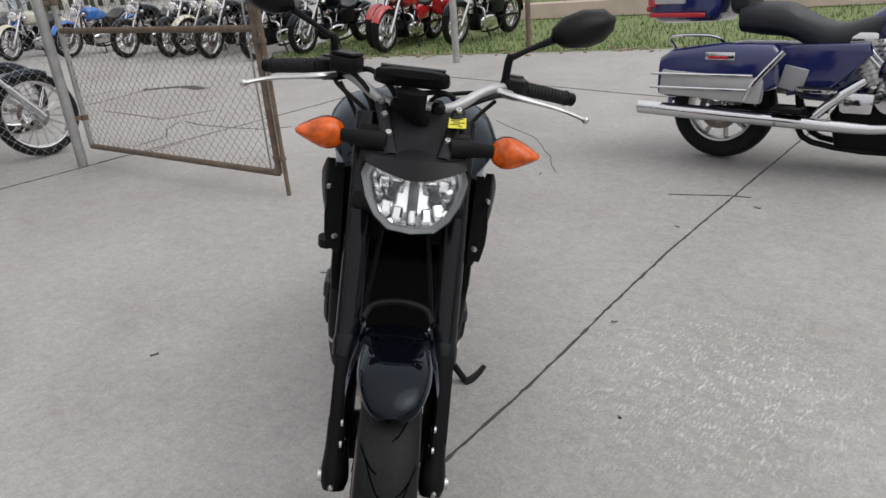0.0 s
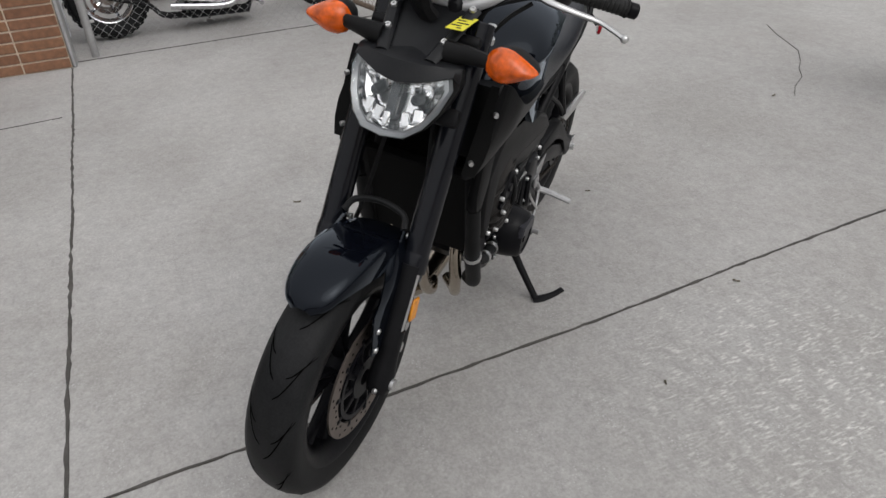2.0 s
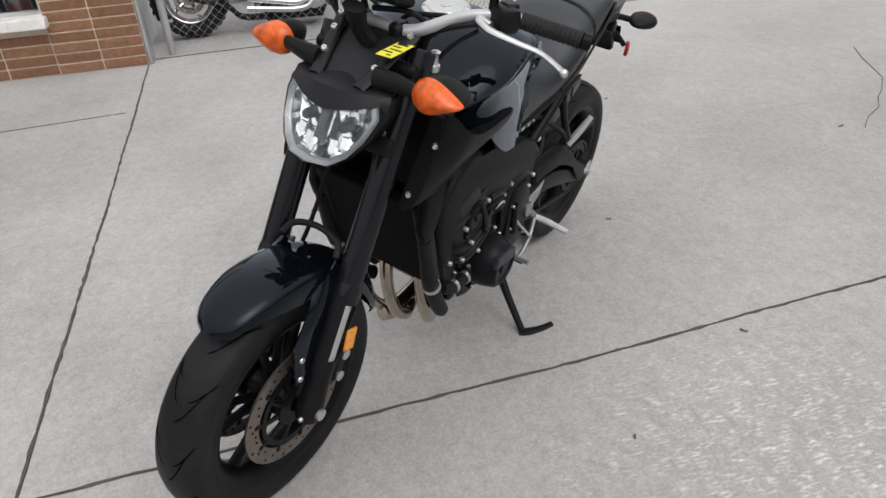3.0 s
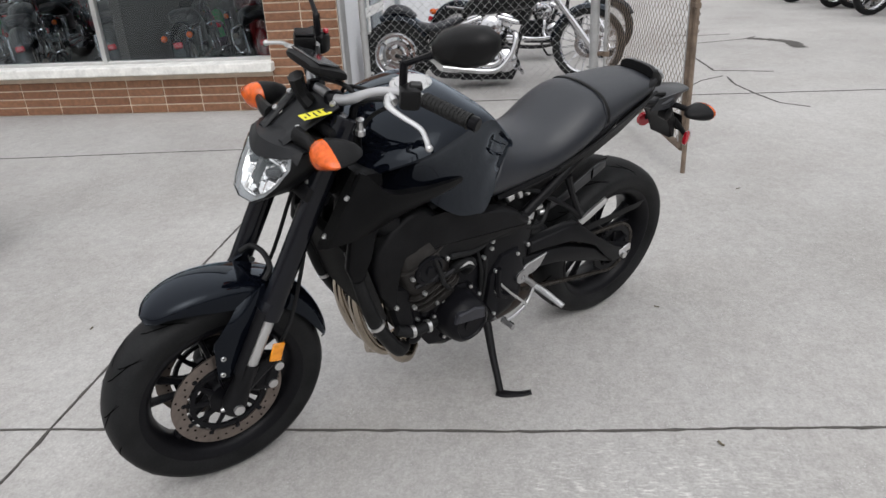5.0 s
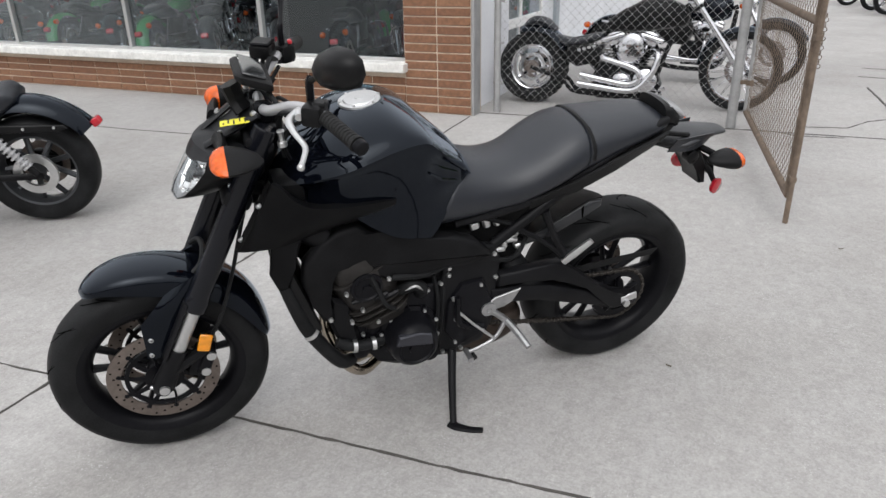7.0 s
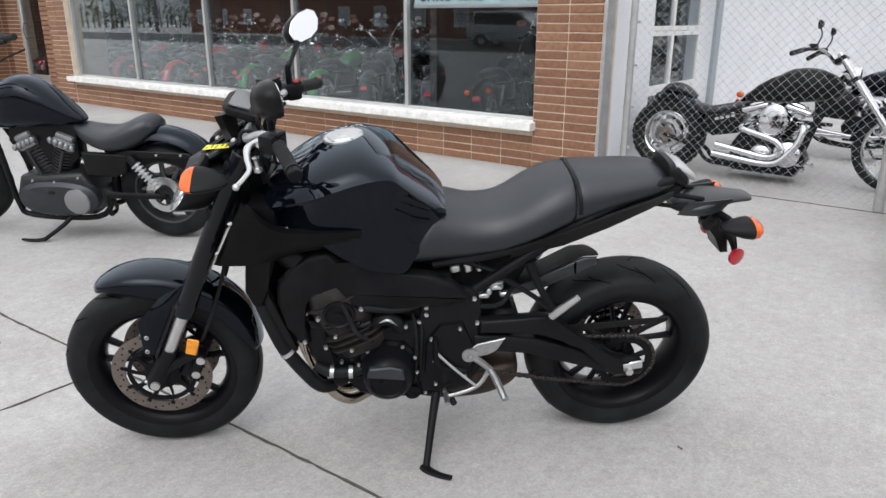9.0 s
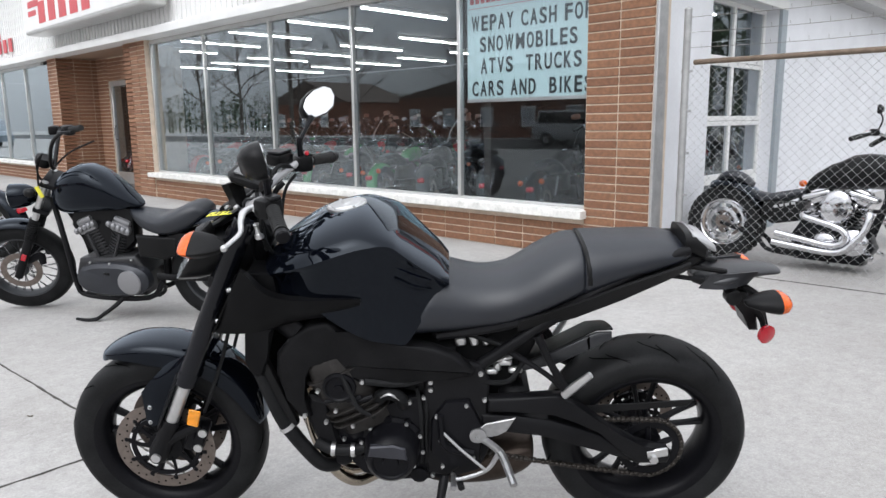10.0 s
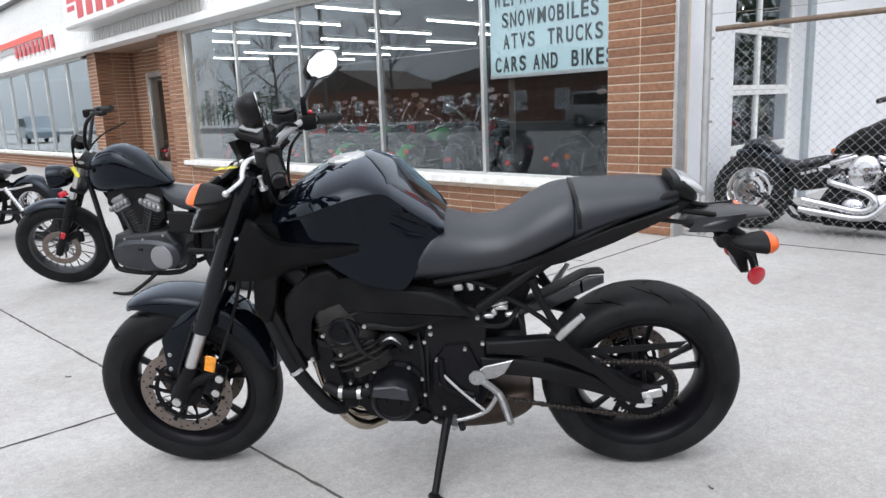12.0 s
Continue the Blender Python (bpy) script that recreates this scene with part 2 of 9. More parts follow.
BLACKGLOSS = gloss_paint("black_gloss_paint", (0.0022, 0.0028, 0.005), 0.021, 1.0, 3.9)
FORKBLACK = mat("black_fork_anodising", (0.004, 0.0045, 0.007), 0.18, var=0.1, spec=0.28)
BROWBLACK = mat("black_brow_plastic", (0.010, 0.0105, 0.012), 0.42, var=0.15, bump=0.06, bscale=200, spec=0.2)
BLACKSATIN = mat("black_satin_plastic", (0.0045, 0.0045, 0.005), 0.36, var=0.2, bump=0.08, bscale=300, spec=0.17)
BLACKMATT = mat("black_textured_plastic", (0.006, 0.006, 0.0065), 0.48, var=0.2, bump=0.15, bscale=260, spec=0.15)
SHROUDBLACK = mat("black_shroud_plastic", (0.0042, 0.0042, 0.0047), 0.34, var=0.2, bump=0.04, bscale=240, spec=0.07)
BLACKPAINT = mat("black_engine_paint", (0.004, 0.004, 0.0055), 0.32, var=0.2, bump=0.1, bscale=120, spec=0.12)
BEAMBLACK = mat("black_cast_beam_paint", (0.0045, 0.0045, 0.0052), 0.44, var=0.25, scale=14, bump=0.10, bscale=160, spec=0.11)
FRAMEPAINT = mat("black_frame_paint", (0.0042, 0.0042, 0.0052), 0.42, var=0.2, bump=0.08, bscale=160, spec=0.15)
RUBBER = mat("tyre_rubber", (0.0085, 0.0088, 0.0095), 0.5, var=0.35, scale=10, bump=0.12, bscale=220, spec=0.12)
# near-black for grooves, holes and gaps: the shade inside them put into colour
HOLLOWSHADE = mat("hollow_shade_black", (0.001, 0.001, 0.001), 0.95, spec=0.0)
VINYL = mat("seat_vinyl", (0.0055, 0.0076, 0.0130), 0.40, var=0.15, bump=0.22, bscale=420, spec=0.62)
COWLGREY = mat("charcoal_cowl_plastic", (0.018, 0.019, 0.022), 0.34, var=0.15, bump=0.06, bscale=200, spec=0.5)
GRIPRUB = mat("grip_rubber", (0.012, 0.012, 0.012), 0.6, bump=0.3, bscale=200, spec=0.3)
CHROME = mat("chrome", (0.66, 0.66, 0.68), 0.08, 1.0, var=0.05)
SILVER = mat("silver_alloy", (0.60, 0.60, 0.60), 0.32, 0.9, var=0.1)
ALLOYDULL = mat("dull_grey_alloy", (0.40, 0.40, 0.405), 0.36, 0.9, var=0.2, scale=30)
DISCSTEEL = mat("brake_steel", (0.22, 0.185, 0.165), 0.38, 0.9, var=0.2, scale=20)
HEADERSTEEL = mat("exhaust_steel", (0.46, 0.40, 0.33), 0.16, 1.0, var=0.2, scale=14)
AMBER = mat("amber_lens", (0.60, 0.090, 0.002), 0.18, var=0.45, scale=45, coat=0.35, spec=0.3)
ORANGE = mat("orange_reflector", (0.75, 0.27, 0.01), 0.25, var=0.2, scale=60, coat=0.5)
REDLENS = mat("red_lens", (0.45, 0.008, 0.02), 0.15, coat=0.6)
MIRROR = mat("mirror_glass", (0.85, 0.85, 0.86), 0.02, 1.0, var=0.0)
REFLECTOR = mat("headlamp_reflector", (0.95, 0.96, 0.97), 0.16, 1.0, var=0.05)
LENS = pane_glass("clear_lens", (0.97, 0.97, 0.97), 0.04, 0.5)
YELLOW = mat("yellow_sticker_paper", (0.72, 0.66, 0.05), 0.6, var=0.05)
INK = mat("black_ink", (0.02, 0.02, 0.02), 0.7)
RADIATOR = mat("radiator_core", (0.004, 0.004, 0.004), 0.7, bump=0.3, bscale=200, spec=0.08)
BLUEPAINT = mat("deep_blue_paint", (0.012, 0.018, 0.11), 0.14, var=0.1, coat=1.0)
SILVERPAINT = mat("silver_paint", (0.42, 0.42, 0.43), 0.35, 0.3, var=0.06, coat=0.6)
REDPAINT = mat("red_paint", (0.42, 0.012, 0.016), 0.15, var=0.1, coat=1.0)
SKYBLUE = mat("bright_blue_paint", (0.015, 0.16, 0.55), 0.2, var=0.1, coat=1.0)
CREAM = mat("cream_paint", (0.62, 0.60, 0.48), 0.25, var=0.06, coat=0.8)
GREYCASE = mat("grey_engine_case", (0.05, 0.053, 0.058), 0.42, 0.4, var=0.12, bump=0.1)
GREYCOVER = mat("pale_grey_cover", (0.26, 0.26, 0.27), 0.35, 0.6, var=0.1)
PINKWALL = mat("pale_pink_concrete", (0.62, 0.50, 0.45), 0.8, var=0.12, scale=3)
BARK = mat("grey_bark", (0.11, 0.095, 0.08), 0.9, var=0.35, scale=8, bump=0.8, bscale=30)
ROOF = mat("brown_shingles", (0.10, 0.075, 0.06), 0.9, var=0.3, scale=5)
CARPAINT = mat("pale_grey_car_paint", (0.55, 0.56, 0.57), 0.2, 0.2, coat=0.8)
EVERGREEN = mat("evergreen_needles", (0.045, 0.07, 0.035), 0.9, var=0.4, scale=5)
ASPHALT = mat("street_asphalt", (0.055, 0.055, 0.055), 0.9, var=0.25, scale=2, bump=0.4)


# ---- mesh tools ----
def part(name, bm, material, parent=None, label="", angle=38):
    bmesh.ops.recalc_face_normals(bm, faces=bm.faces)
    me = bpy.data.meshes.new(name)
    bm.to_mesh(me)
    bm.free()
    me.materials.append(material)
    me.polygons.foreach_set("use_smooth", [True] * len(me.polygons))
    me.set_sharp_from_angle(angle=radians(angle))
    ob = new(name, me)
    ob.parent = parent
    if label:
        ob["label"] = label
    return ob


def thing(name, m, label, category, group="", kind=""):
    ob = new(name)
    ob.matrix_world = m
    ob.empty_display_size = 0.1
    return tagged(ob, label, category, group, kind)


def solid(name, bm, material, label="", category="", group="", kind="", angle=38):
    return tagged(part(name, bm, material, None, "", angle), label, category, group, kind)


def BM():
    return bmesh.new()


def faces(bm, verts, quads):
    vs = [bm.verts.new(v) for v in verts]
    for q in quads:
        try:
            bm.faces.new([vs[i] for i in q])
        except ValueError:
            pass
    return vs


def absorb(bm, other):
    tmp = bpy.data.meshes.new("tmp")
    other.to_mesh(tmp)
    other.free()
    bm.from_mesh(tmp)
    bpy.data.meshes.remove(tmp)


def box(bm, c, s, bev=0.0, rot=(0, 0, 0), seg=1):
    b = bmesh.new()
    bmesh.ops.create_cube(b, size=1)
    bmesh.ops.scale(b, vec=s, verts=b.verts)
    if bev:
        bmesh.ops.bevel(b, geom=b.edges[:], offset=min(bev, 0.45 * min(s)), segments=seg, profile=0.5, affect="EDGES")
    bmesh.ops.transform(b, matrix=pose(*c, *rot), verts=b.verts)
    absorb(bm, b)


def spline(pts, k=6):
    """Catmull-Rom points through pts (tuples of any length)."""
    p = [np.array(q, float) for q in pts]
    if len(p) < 3 or k == 1:
        return p
    p = [2 * p[0] - p[1], *p, 2 * p[-1] - p[-2]]
    out = []
    for i in range(1, len(p) - 2):
        for j in range(k):
            t = j / k
            out.append(0.5 * (2 * p[i] + (p[i + 1] - p[i - 1]) * t + (2 * p[i - 1] - 5 * p[i] + 4 * p[i + 1] - p[i + 2]) * t * t + (3 * p[i] - p[i - 1] - 3 * p[i + 1] + p[i + 2]) * t ** 3))
    out.append(p[-2])
    return out


def ring_loft(bm, rings, caps=True):
    n = len(rings[0])
    vs = [[bm.verts.new(v) for v in r] for r in rings]
    for a, b in zip(vs, vs[1:]):
        for i in range(n):
            bm.faces.new((a[i], a[(i + 1) % n], b[(i + 1) % n], b[i]))
    if caps:
        bm.faces.new(vs[0])
        bm.faces.new(vs[-1])


def tube(bm, pts, r, n=8, k=5, flat=1.0, up=(0, 0, 1)):
    """Tube along a smooth line. r: a radius or one for each point; flat: width across the line's side by its height."""
    rs = list(r) if isinstance(r, (list, tuple)) else [r] * len(pts)
    line = spline([(*p, q) for p, q in zip(pts, rs)], k)
    rings = []
    side = None
    for i, p in enumerate(line):
        d = Vector(line[min(i + 1, len(line) - 1)][:3] - line[max(i - 1, 0)][:3]).normalized()
        ref = Vector(up) if side is None else side.cross(d)
        if abs(ref.normalized().dot(d)) > 0.98:
            ref = Vector((0, 1, 0.1))
        s = d.cross(ref).normalized()
        if side is not None and s.dot(side) < 0:
            s = -s
        side = s
        u = s.cross(d).normalized()
        rings.append([Vector(p[:3]) + float(p[3]) * (flat * math.cos(2 * math.pi * j / n) * s + math.sin(2 * math.pi * j / n) * u) for j in range(n)])
        side = s if s.cross(d).length > 0 else side
    ring_loft(bm, rings)


def cyl(bm, a, b, r0, r1=None, n=16, bev=0.0):
    a, b = Vector(a), Vector(b)
    r1 = r0 if r1 is None else r1
    L = (b - a).length
    prof = [(0, r0), (L, r1)]
    if bev:
        prof = [(0, r0 - bev), (bev, r0), (L - bev, r1), (L, r1 - bev)]
    lathe(bm, a, b - a, prof, n)


def lathe(bm, c, axis, prof, n=24, closed=False):
    """Turn (distance along axis, radius) pairs round the axis through c."""
    d = Vector(axis).normalized()
    s = d.cross(Vector((0, 0, 1)) if abs(d.z) < 0.9 else Vector((1, 0, 0))).normalized()
    u = d.cross(s)
    rings = [[Vector(c) + d * h + max(r, 1e-4) * (math.cos(2 * math.pi * j / n) * s + math.sin(2 * math.pi * j / n) * u) for j in range(n)] for h, r in prof]
    if closed:
        vs = [[bm.verts.new(v) for v in q] for q in rings]
        m = len(vs)
        for i in range(m):
            a, b = vs[i], vs[(i + 1) % m]
            for j in range(n):
                bm.faces.new((a[j], a[(j + 1) % n], b[(j + 1) % n], b[j]))
    else:
        ring_loft(bm, rings)


def prism(bm, outline, y0, y1, bev=0.0, seg=1):
    """Outline of (x, z), pushed from y0 to y1."""
    b = bmesh.new()
    lo = [b.verts.new((x, y0, z)) for x, z in outline]
    hi = [b.verts.new((x, y1, z)) for x, z in outline]
    b.faces.new(lo)
    b.faces.new(hi[::-1])
    for i in range(len(lo)):
        j = (i + 1) % len(lo)
        b.faces.new((lo[i], hi[i], hi[j], lo[j]))
    if bev:
        es = [e for e in b.edges if abs(e.verts[0].co.y - e.verts[1].co.y) < 1e-6]
        bmesh.ops.bevel(b, geom=es, offset=bev, segments=seg, profile=0.5, affect="EDGES")
    absorb(bm, b)


def oval(c, hw, hh, n=20, p=2.4, lo=None, axis="x"):
    """A rounded ring across an axis: centre, half width, half height, squareness; lo: squareness of its lower half."""
    out = []
    for j in range(n):
        a = 2 * math.pi * j / n
        q = p if math.sin(a) >= 0 or lo is None else lo
        ca, sa = math.cos(a), math.sin(a)
        w, h = hw * math.copysign(abs(ca) ** (2 / q), ca), hh * math.copysign(abs(sa) ** (2 / q), sa)
        out.append((c[0], c[1] + w, c[2] + h) if axis == "x" else (c[0] + w, c[1], c[2] + h) if axis == "y" else (c[0] + w, c[1] + h, c[2]))
    return out


def sheet(bm, grid, thick):
    """A grid of points made into a plate of that thickness, along its normals."""
    g = [[Vector(p) for p in row] for row in grid]
    R, C = len(g), len(g[0])
    nor = [[None] * C for _ in range(R)]
    for i in range(R):
        for j in range(C):
            a = g[min(i + 1, R - 1)][j] - g[max(i - 1, 0)][j]
            b = g[i][min(j + 1, C - 1)] - g[i][max(j - 1, 0)]
            nor[i][j] = a.cross(b).normalized()
    top = [[bm.verts.new(p) for p in row] for row in g]
    low = [[bm.verts.new(g[i][j] - nor[i][j] * thick) for j in range(C)] for i in range(R)]
    for i in range(R - 1):
        for j in range(C - 1):
            bm.faces.new((top[i][j], top[i][j + 1], top[i + 1][j + 1], top[i + 1][j]))
            bm.faces.new((low[i][j], low[i + 1][j], low[i + 1][j + 1], low[i][j + 1]))
    for i in range(R - 1):
        for j in (0, C - 1):
            bm.faces.new((top[i][j], top[i + 1][j], low[i + 1][j], low[i][j]))
    for j in range(C - 1):
        for i in (0, R - 1):
            bm.faces.new((top[i][j], top[i][j + 1], low[i][j + 1], low[i][j]))


def ball(bm, c, r, sx=1, sy=1, sz=1, n=12):
    b = bmesh.new()
    bmesh.ops.create_uvsphere(b, u_segments=n, v_segments=max(6, n // 2 + 1), radius=r)
    bmesh.ops.scale(b, vec=(sx, sy, sz), verts=b.verts)
    bmesh.ops.translate(b, vec=c, verts=b.verts)
    absorb(bm, b)


def tyre_section(R, w, rim):
    """(across, radius) pairs round a tyre's outside, from bead to bead."""
    half = [(0.40, rim), (0.47, rim + 0.3 * (R - rim)), (0.50, rim + 0.58 * (R - rim)), (0.455, rim + 0.76 * (R - rim)), (0.34, rim + 0.90 * (R - rim)), (0.18, rim + 0.975 * (R - rim))]
    return [(-a * w, r) for a, r in half] + [(0, R)] + [(a * w, r) for a, r in half[::-1]]


def text_bm(text, size, depth=0.002, bold=0.0):
    cu = bpy.data.curves.new("lettering", "FONT")
    cu.body, cu.size, cu.extrude, cu.align_x, cu.align_y, cu.offset = text, size, depth, "CENTER", "CENTER", bold
    ob = bpy.data.objects.new("lettering", cu)
    scene.collection.objects.link(ob)
    dg = bpy.context.evaluated_depsgraph_get()
    dg.update()
    me = bpy.data.meshes.new_from_object(ob.evaluated_get(dg))
    bm = bmesh.new()
    bm.from_mesh(me)
    bpy.data.objects.remove(ob)
    bpy.data.curves.remove(cu)
    bpy.data.meshes.remove(me)
    return bm


def ribbed(bm, a, b, r0, r1, n_ribs, n=14, fill=0.62):
    """A round bar with rings along it: one closed turned shape."""
    a, b = Vector(a), Vector(b)
    L = (b - a).length
    prof = [(0, r0)]
    for i in range(n_ribs):
        h = L * i / n_ribs
        w = L / n_ribs
        prof += [(h + 0.1 * w, r0), (h + 0.16 * w, r1), (h + (0.1 + fill) * w, r1), (h + (0.16 + fill) * w, r0)]
    prof.append((L, r0))
    lathe(bm, a, b - a, prof, n)


# ---- ground ----
def edge_wobble(i, amp):
    return amp * (noise.noise((i * 1.7, 3.1, 0.2)) + 0.5 * noise.noise((i * 5.3, 0.4, 7.7)))


bm = BM()
faces(bm, [(-250, -250, 0), (250, -250, 0), (250, 250, 0), (-250, 250, 0)], [(0, 1, 2, 3)])
solid("ground", bm, CONCRETE, "worn grey concrete lot with stains and aggregate", "ground", kind="structure")


def seam(name, pts, w, label, amp=0.85, step=0.035):
    """A filled joint or crack: a low ragged ribbon along pts."""
    line = []
    for (x0, y0), (x1, y1) in zip(pts, pts[1:]):
        k = max(2, int(math.hypot(x1 - x0, y1 - y0) / step))
        line += [Vector((x0 + (x1 - x0) * i / k, y0 + (y1 - y0) * i / k, 0)) for i in range(k)]
    line.append(Vector((*pts[-1], 0)))
    b = BM()
    prev = None
    off = random.random() * 50
    for i, p in enumerate(line):
        d = (line[min(i + 1, len(line) - 1)] - line[max(i - 1, 0)]).normalized()
        s = Vector((-d.y, d.x, 0))
        c = p + s * edge_wobble(i * step * 0.8 + off, 0.006 + w * amp * 0.2)
        a, e = w * (0.5 + edge_wobble(i * 0.9 + off, amp * 0.7)), w * (0.5 + edge_wobble(i * 0.8 + off + 20, amp * 0.7))
        row = [b.verts.new(c + s * max(0.1 * w, a) + Vector((0, 0, 0.001))), b.verts.new(c + s * max(0.1 * w, a) * 0.6 + Vector((0, 0, 0.0035))), b.verts.new(c - s * max(0.1 * w, e) * 0.6 + Vector((0, 0, 0.0035))), b.verts.new(c - s * max(0.1 * w, e) + Vector((0, 0, 0.001)))]
        if prev:
            for j in range(3):
                b.faces.new((prev[j], prev[j + 1], row[j + 1], row[j]))
        prev = row
    return solid(name, b, JOINT, label, "joint", kind="structure")


seam("joint_long", [(-0.70, -9.0), (-0.90, -2.0), (-1.01, 0.05), (-1.06, 1.0), (-1.09, 1.7), (-1.18, 3.0), (-1.22, 4.4), (-1.30, 9.0)], 0.0105, "dark tar-filled expansion joint in the concrete")
seam("joint_cross", [(1.6, 0.31), (-1.0, 0.30), (-3.2, 0.24), (-5.45, 0.17)], 0.0115, "dark tar-filled joint running to the shop corner")
seam("joint_walk", [(-4.0, -9.0), (-4.05, -2.4), (-4.15, -1.1), (-4.25, 0.15)], 0.009, "thin joint along the shop front")
seam("joint_fence", [(-5.62, 0.2), (-5.66, 1.5), (-5.68, 3.0), (-5.75, 6.3)], 0.02, "ragged joint along the fence line")
seam("joint_far", [(-9.0, 6.75), (-5.1, 6.42), (-3.1, 6.25), (0.4, 6.05)], 0.018, "dark joint in the far concrete")
seam("joint_side", [(0.9, -6.0), (0.85, 3.0)], 0.012, "dark joint in the concrete")
seam("crack_near_bike", [(-1.52, 3.80), (-1.38, 3.86), (-1.22, 3.93), (-1.12, 3.95)], 0.008, "spalled crack across the joint", 0.9)
seam("crack_lot", [(-3.54, 4.88), (-3.31, 4.74), (-3.13, 4.65), (-2.93, 4.55), (-2.75, 4.38), (-2.66, 4.27), (-2.53, 4.16), (-2.43, 4.01), (-2.3, 3.87)], 0.0035, "fine wandering crack in the concrete", 0.9, 0.03)
seam("crack_back", [(-8.69, 3.53), (-8.62, 3.83), (-8.8, 4.36), (-9.03, 4.61)], 0.022, "dark crack and painted shadow marks in the back lot", 0.9)
seam("crack_back_b", [(-7.98, 3.54), (-7.34, 3.58), (-6.79, 3.6), (-6.73, 3.85), (-6.65, 4.13)], 0.022, "dark crack and painted shadow marks in the back lot", 0.9)
seam("crack_back_c", [(-6.44, 3.65), (-6.08, 3.63), (-5.69, 3.69), (-5.33, 3.78), (-5.15, 3.96)], 0.020, "dark crack and painted shadow marks in the back lot", 0.9)
# patch of shadow by the gate hinge, painted as a dark ribbon
seam("shadow_patch_back_d", [(-5.69, 2.43), (-5.69, 2.66), (-5.59, 2.83), (-5.63, 3.15)], 0.016, "dark crack and painted shadow marks in the back lot", 0.9)
seam("crack_back_e", [(-8.88, 4.48), (-8.73, 4.66), (-8.52, 4.86), (-8.03, 4.81)], 0.16, "dark patched strip in the back lot", 0.5)
seam("crack_back_f", [(-9.34, 3.63), (-9.27, 3.96), (-9.31, 4.36)], 0.012, "thin crack in the back lot", 0.9)
seam("crack_back_g", [(-5.93, 2.86), (-5.99, 3.2), (-6.29, 3.37), (-6.5, 3.62)], 0.014, "thin crack in the back lot", 0.9)
for i in range(14):
    x, y = random.uniform(-3.3, 0.4), random.uniform(-0.3, 4.2)
    b = BM()
    L = random.uniform(0.006, 0.018)
    a = random.random() * 6.28
    sheet(b, [[(x + L * math.cos(a) * u - 0.25 * L * math.sin(a) * v, y + L * math.sin(a) * u + 0.25 * L * math.cos(a) * v, 0.003 + 0.004 * abs(u * v)) for v in (-1, 0, 1)] for u in (-1, -0.2, 1)], 0.0015)
    solid("leaf_scrap", b, SOIL, "small brown scrap of leaf on the concrete", "leaf", group="litter on the lot")

# ---- grass verge, wall and posts beyond the lot ----
G0, G1 = Vector((-9.5, 6.75, 0)), Vector((6.0, 12.7, 0))
gd = (G1 - G0).normalized()
gn = Vector((-gd.y, gd.x, 0))
bm = BM()
faces(bm, [G0 + Vector((0, 0, 0.004)), G1 + Vector((0, 0, 0.004)), G1 + gn * 60 + Vector((0, 0, 0.004)), G0 + gn * 60 + Vector((0, 0, 0.004))], [(0, 1, 2, 3)])
solid("verge_soil", bm, mat("verge_turf", (0.16, 0.20, 0.075), 0.95, var=0.35, scale=4, bump=1.0, bscale=60), "turf of the verge beyond the lot", "grass", kind="structure")
bm = BM()
for i in range(16000):
    u, v = random.uniform(0, 16.5), random.random() ** 1.6 * 9
    p = G0 + gd * u + gn * (v + 0.05)
    hgt, a = random.uniform(0.04, 0.10), random.random() * 6.28
    d = Vector((math.cos(a), math.sin(a), 0)) * 0.008
    lean = Vector((random.uniform(-0.04, 0.04), random.uniform(-0.04, 0.04), hgt))
    f = [bm.verts.new(p - d), bm.verts.new(p + d), bm.verts.new(p + lean)]
    bm.faces.new(f)
solid("grass", bm, GRASS, "short green grass with dry patches", "grass", kind="stuff")
bm = BM()
for i in range(500):
    p = G0 + gd * random.uniform(0, 16) + gn * random.gauss(0.05, 0.14)
    r = random.uniform(0.012, 0.045)
    b = bmesh.new()
    bmesh.ops.create_icosphere(b, subdivisions=1, radius=r)
    for v in b.verts:
        v.co *= random.uniform(0.6, 1.2)
    bmesh.ops.scale(b, vec=(1.3, 1, 0.5), verts=b.verts)
    bmesh.ops.translate(b, vec=p + Vector((0, 0, r * 0.25)), verts=b.verts)
    absorb(bm, b)
solid("edge_rubble", bm, mat("dry_leaves_and_rubble", (0.26, 0.20, 0.14), 0.95, var=0.5, scale=9), "dry leaves and rubble along the lot's edge", "rubble", kind="stuff")
bm = BM()
c = G0 + gd * 9 + gn * 4.4
box(bm, (c.x, c.y, 0.15), (15, 0.2, 0.30), 0.02, (0, 0, math.degrees(math.atan2(gd.y, gd.x))))
solid("low_wall", bm, PINKWALL, "low pale pink concrete wall in the grass", "wall", kind="structure")
bm = BM()
c = G0 + gd * 5.2 + gn * 4.6
box(bm, (c.x, c.y, 0.6), (0.22, 0.22, 1.2), 0.02, (0, 0, 21))
solid("wall_post", bm, PINKWALL, "square pale pink post on the low wall", "post")
for x, y, r, h, m in ((-6.05, 7.35, 0.045, 2.2, GALV), (-5.6, 8.35, 0.035, 2.0, RUST)):
    bm = BM()
    cyl(bm, (x, y, 0), (x, y, h), r, n=14)
    ball(bm, (x, y, h), r * 1.1, sz=0.6)
    solid("fence_post", bm, m, "round steel fence post at the grass edge", "post", "posts at the verge")


# ---- shop ----
FX, GX = -5.48, -5.60          # brick face, glass plane
COURSE, BL = 0.0765, 0.345     # brick course and length
brick_mesh = {}


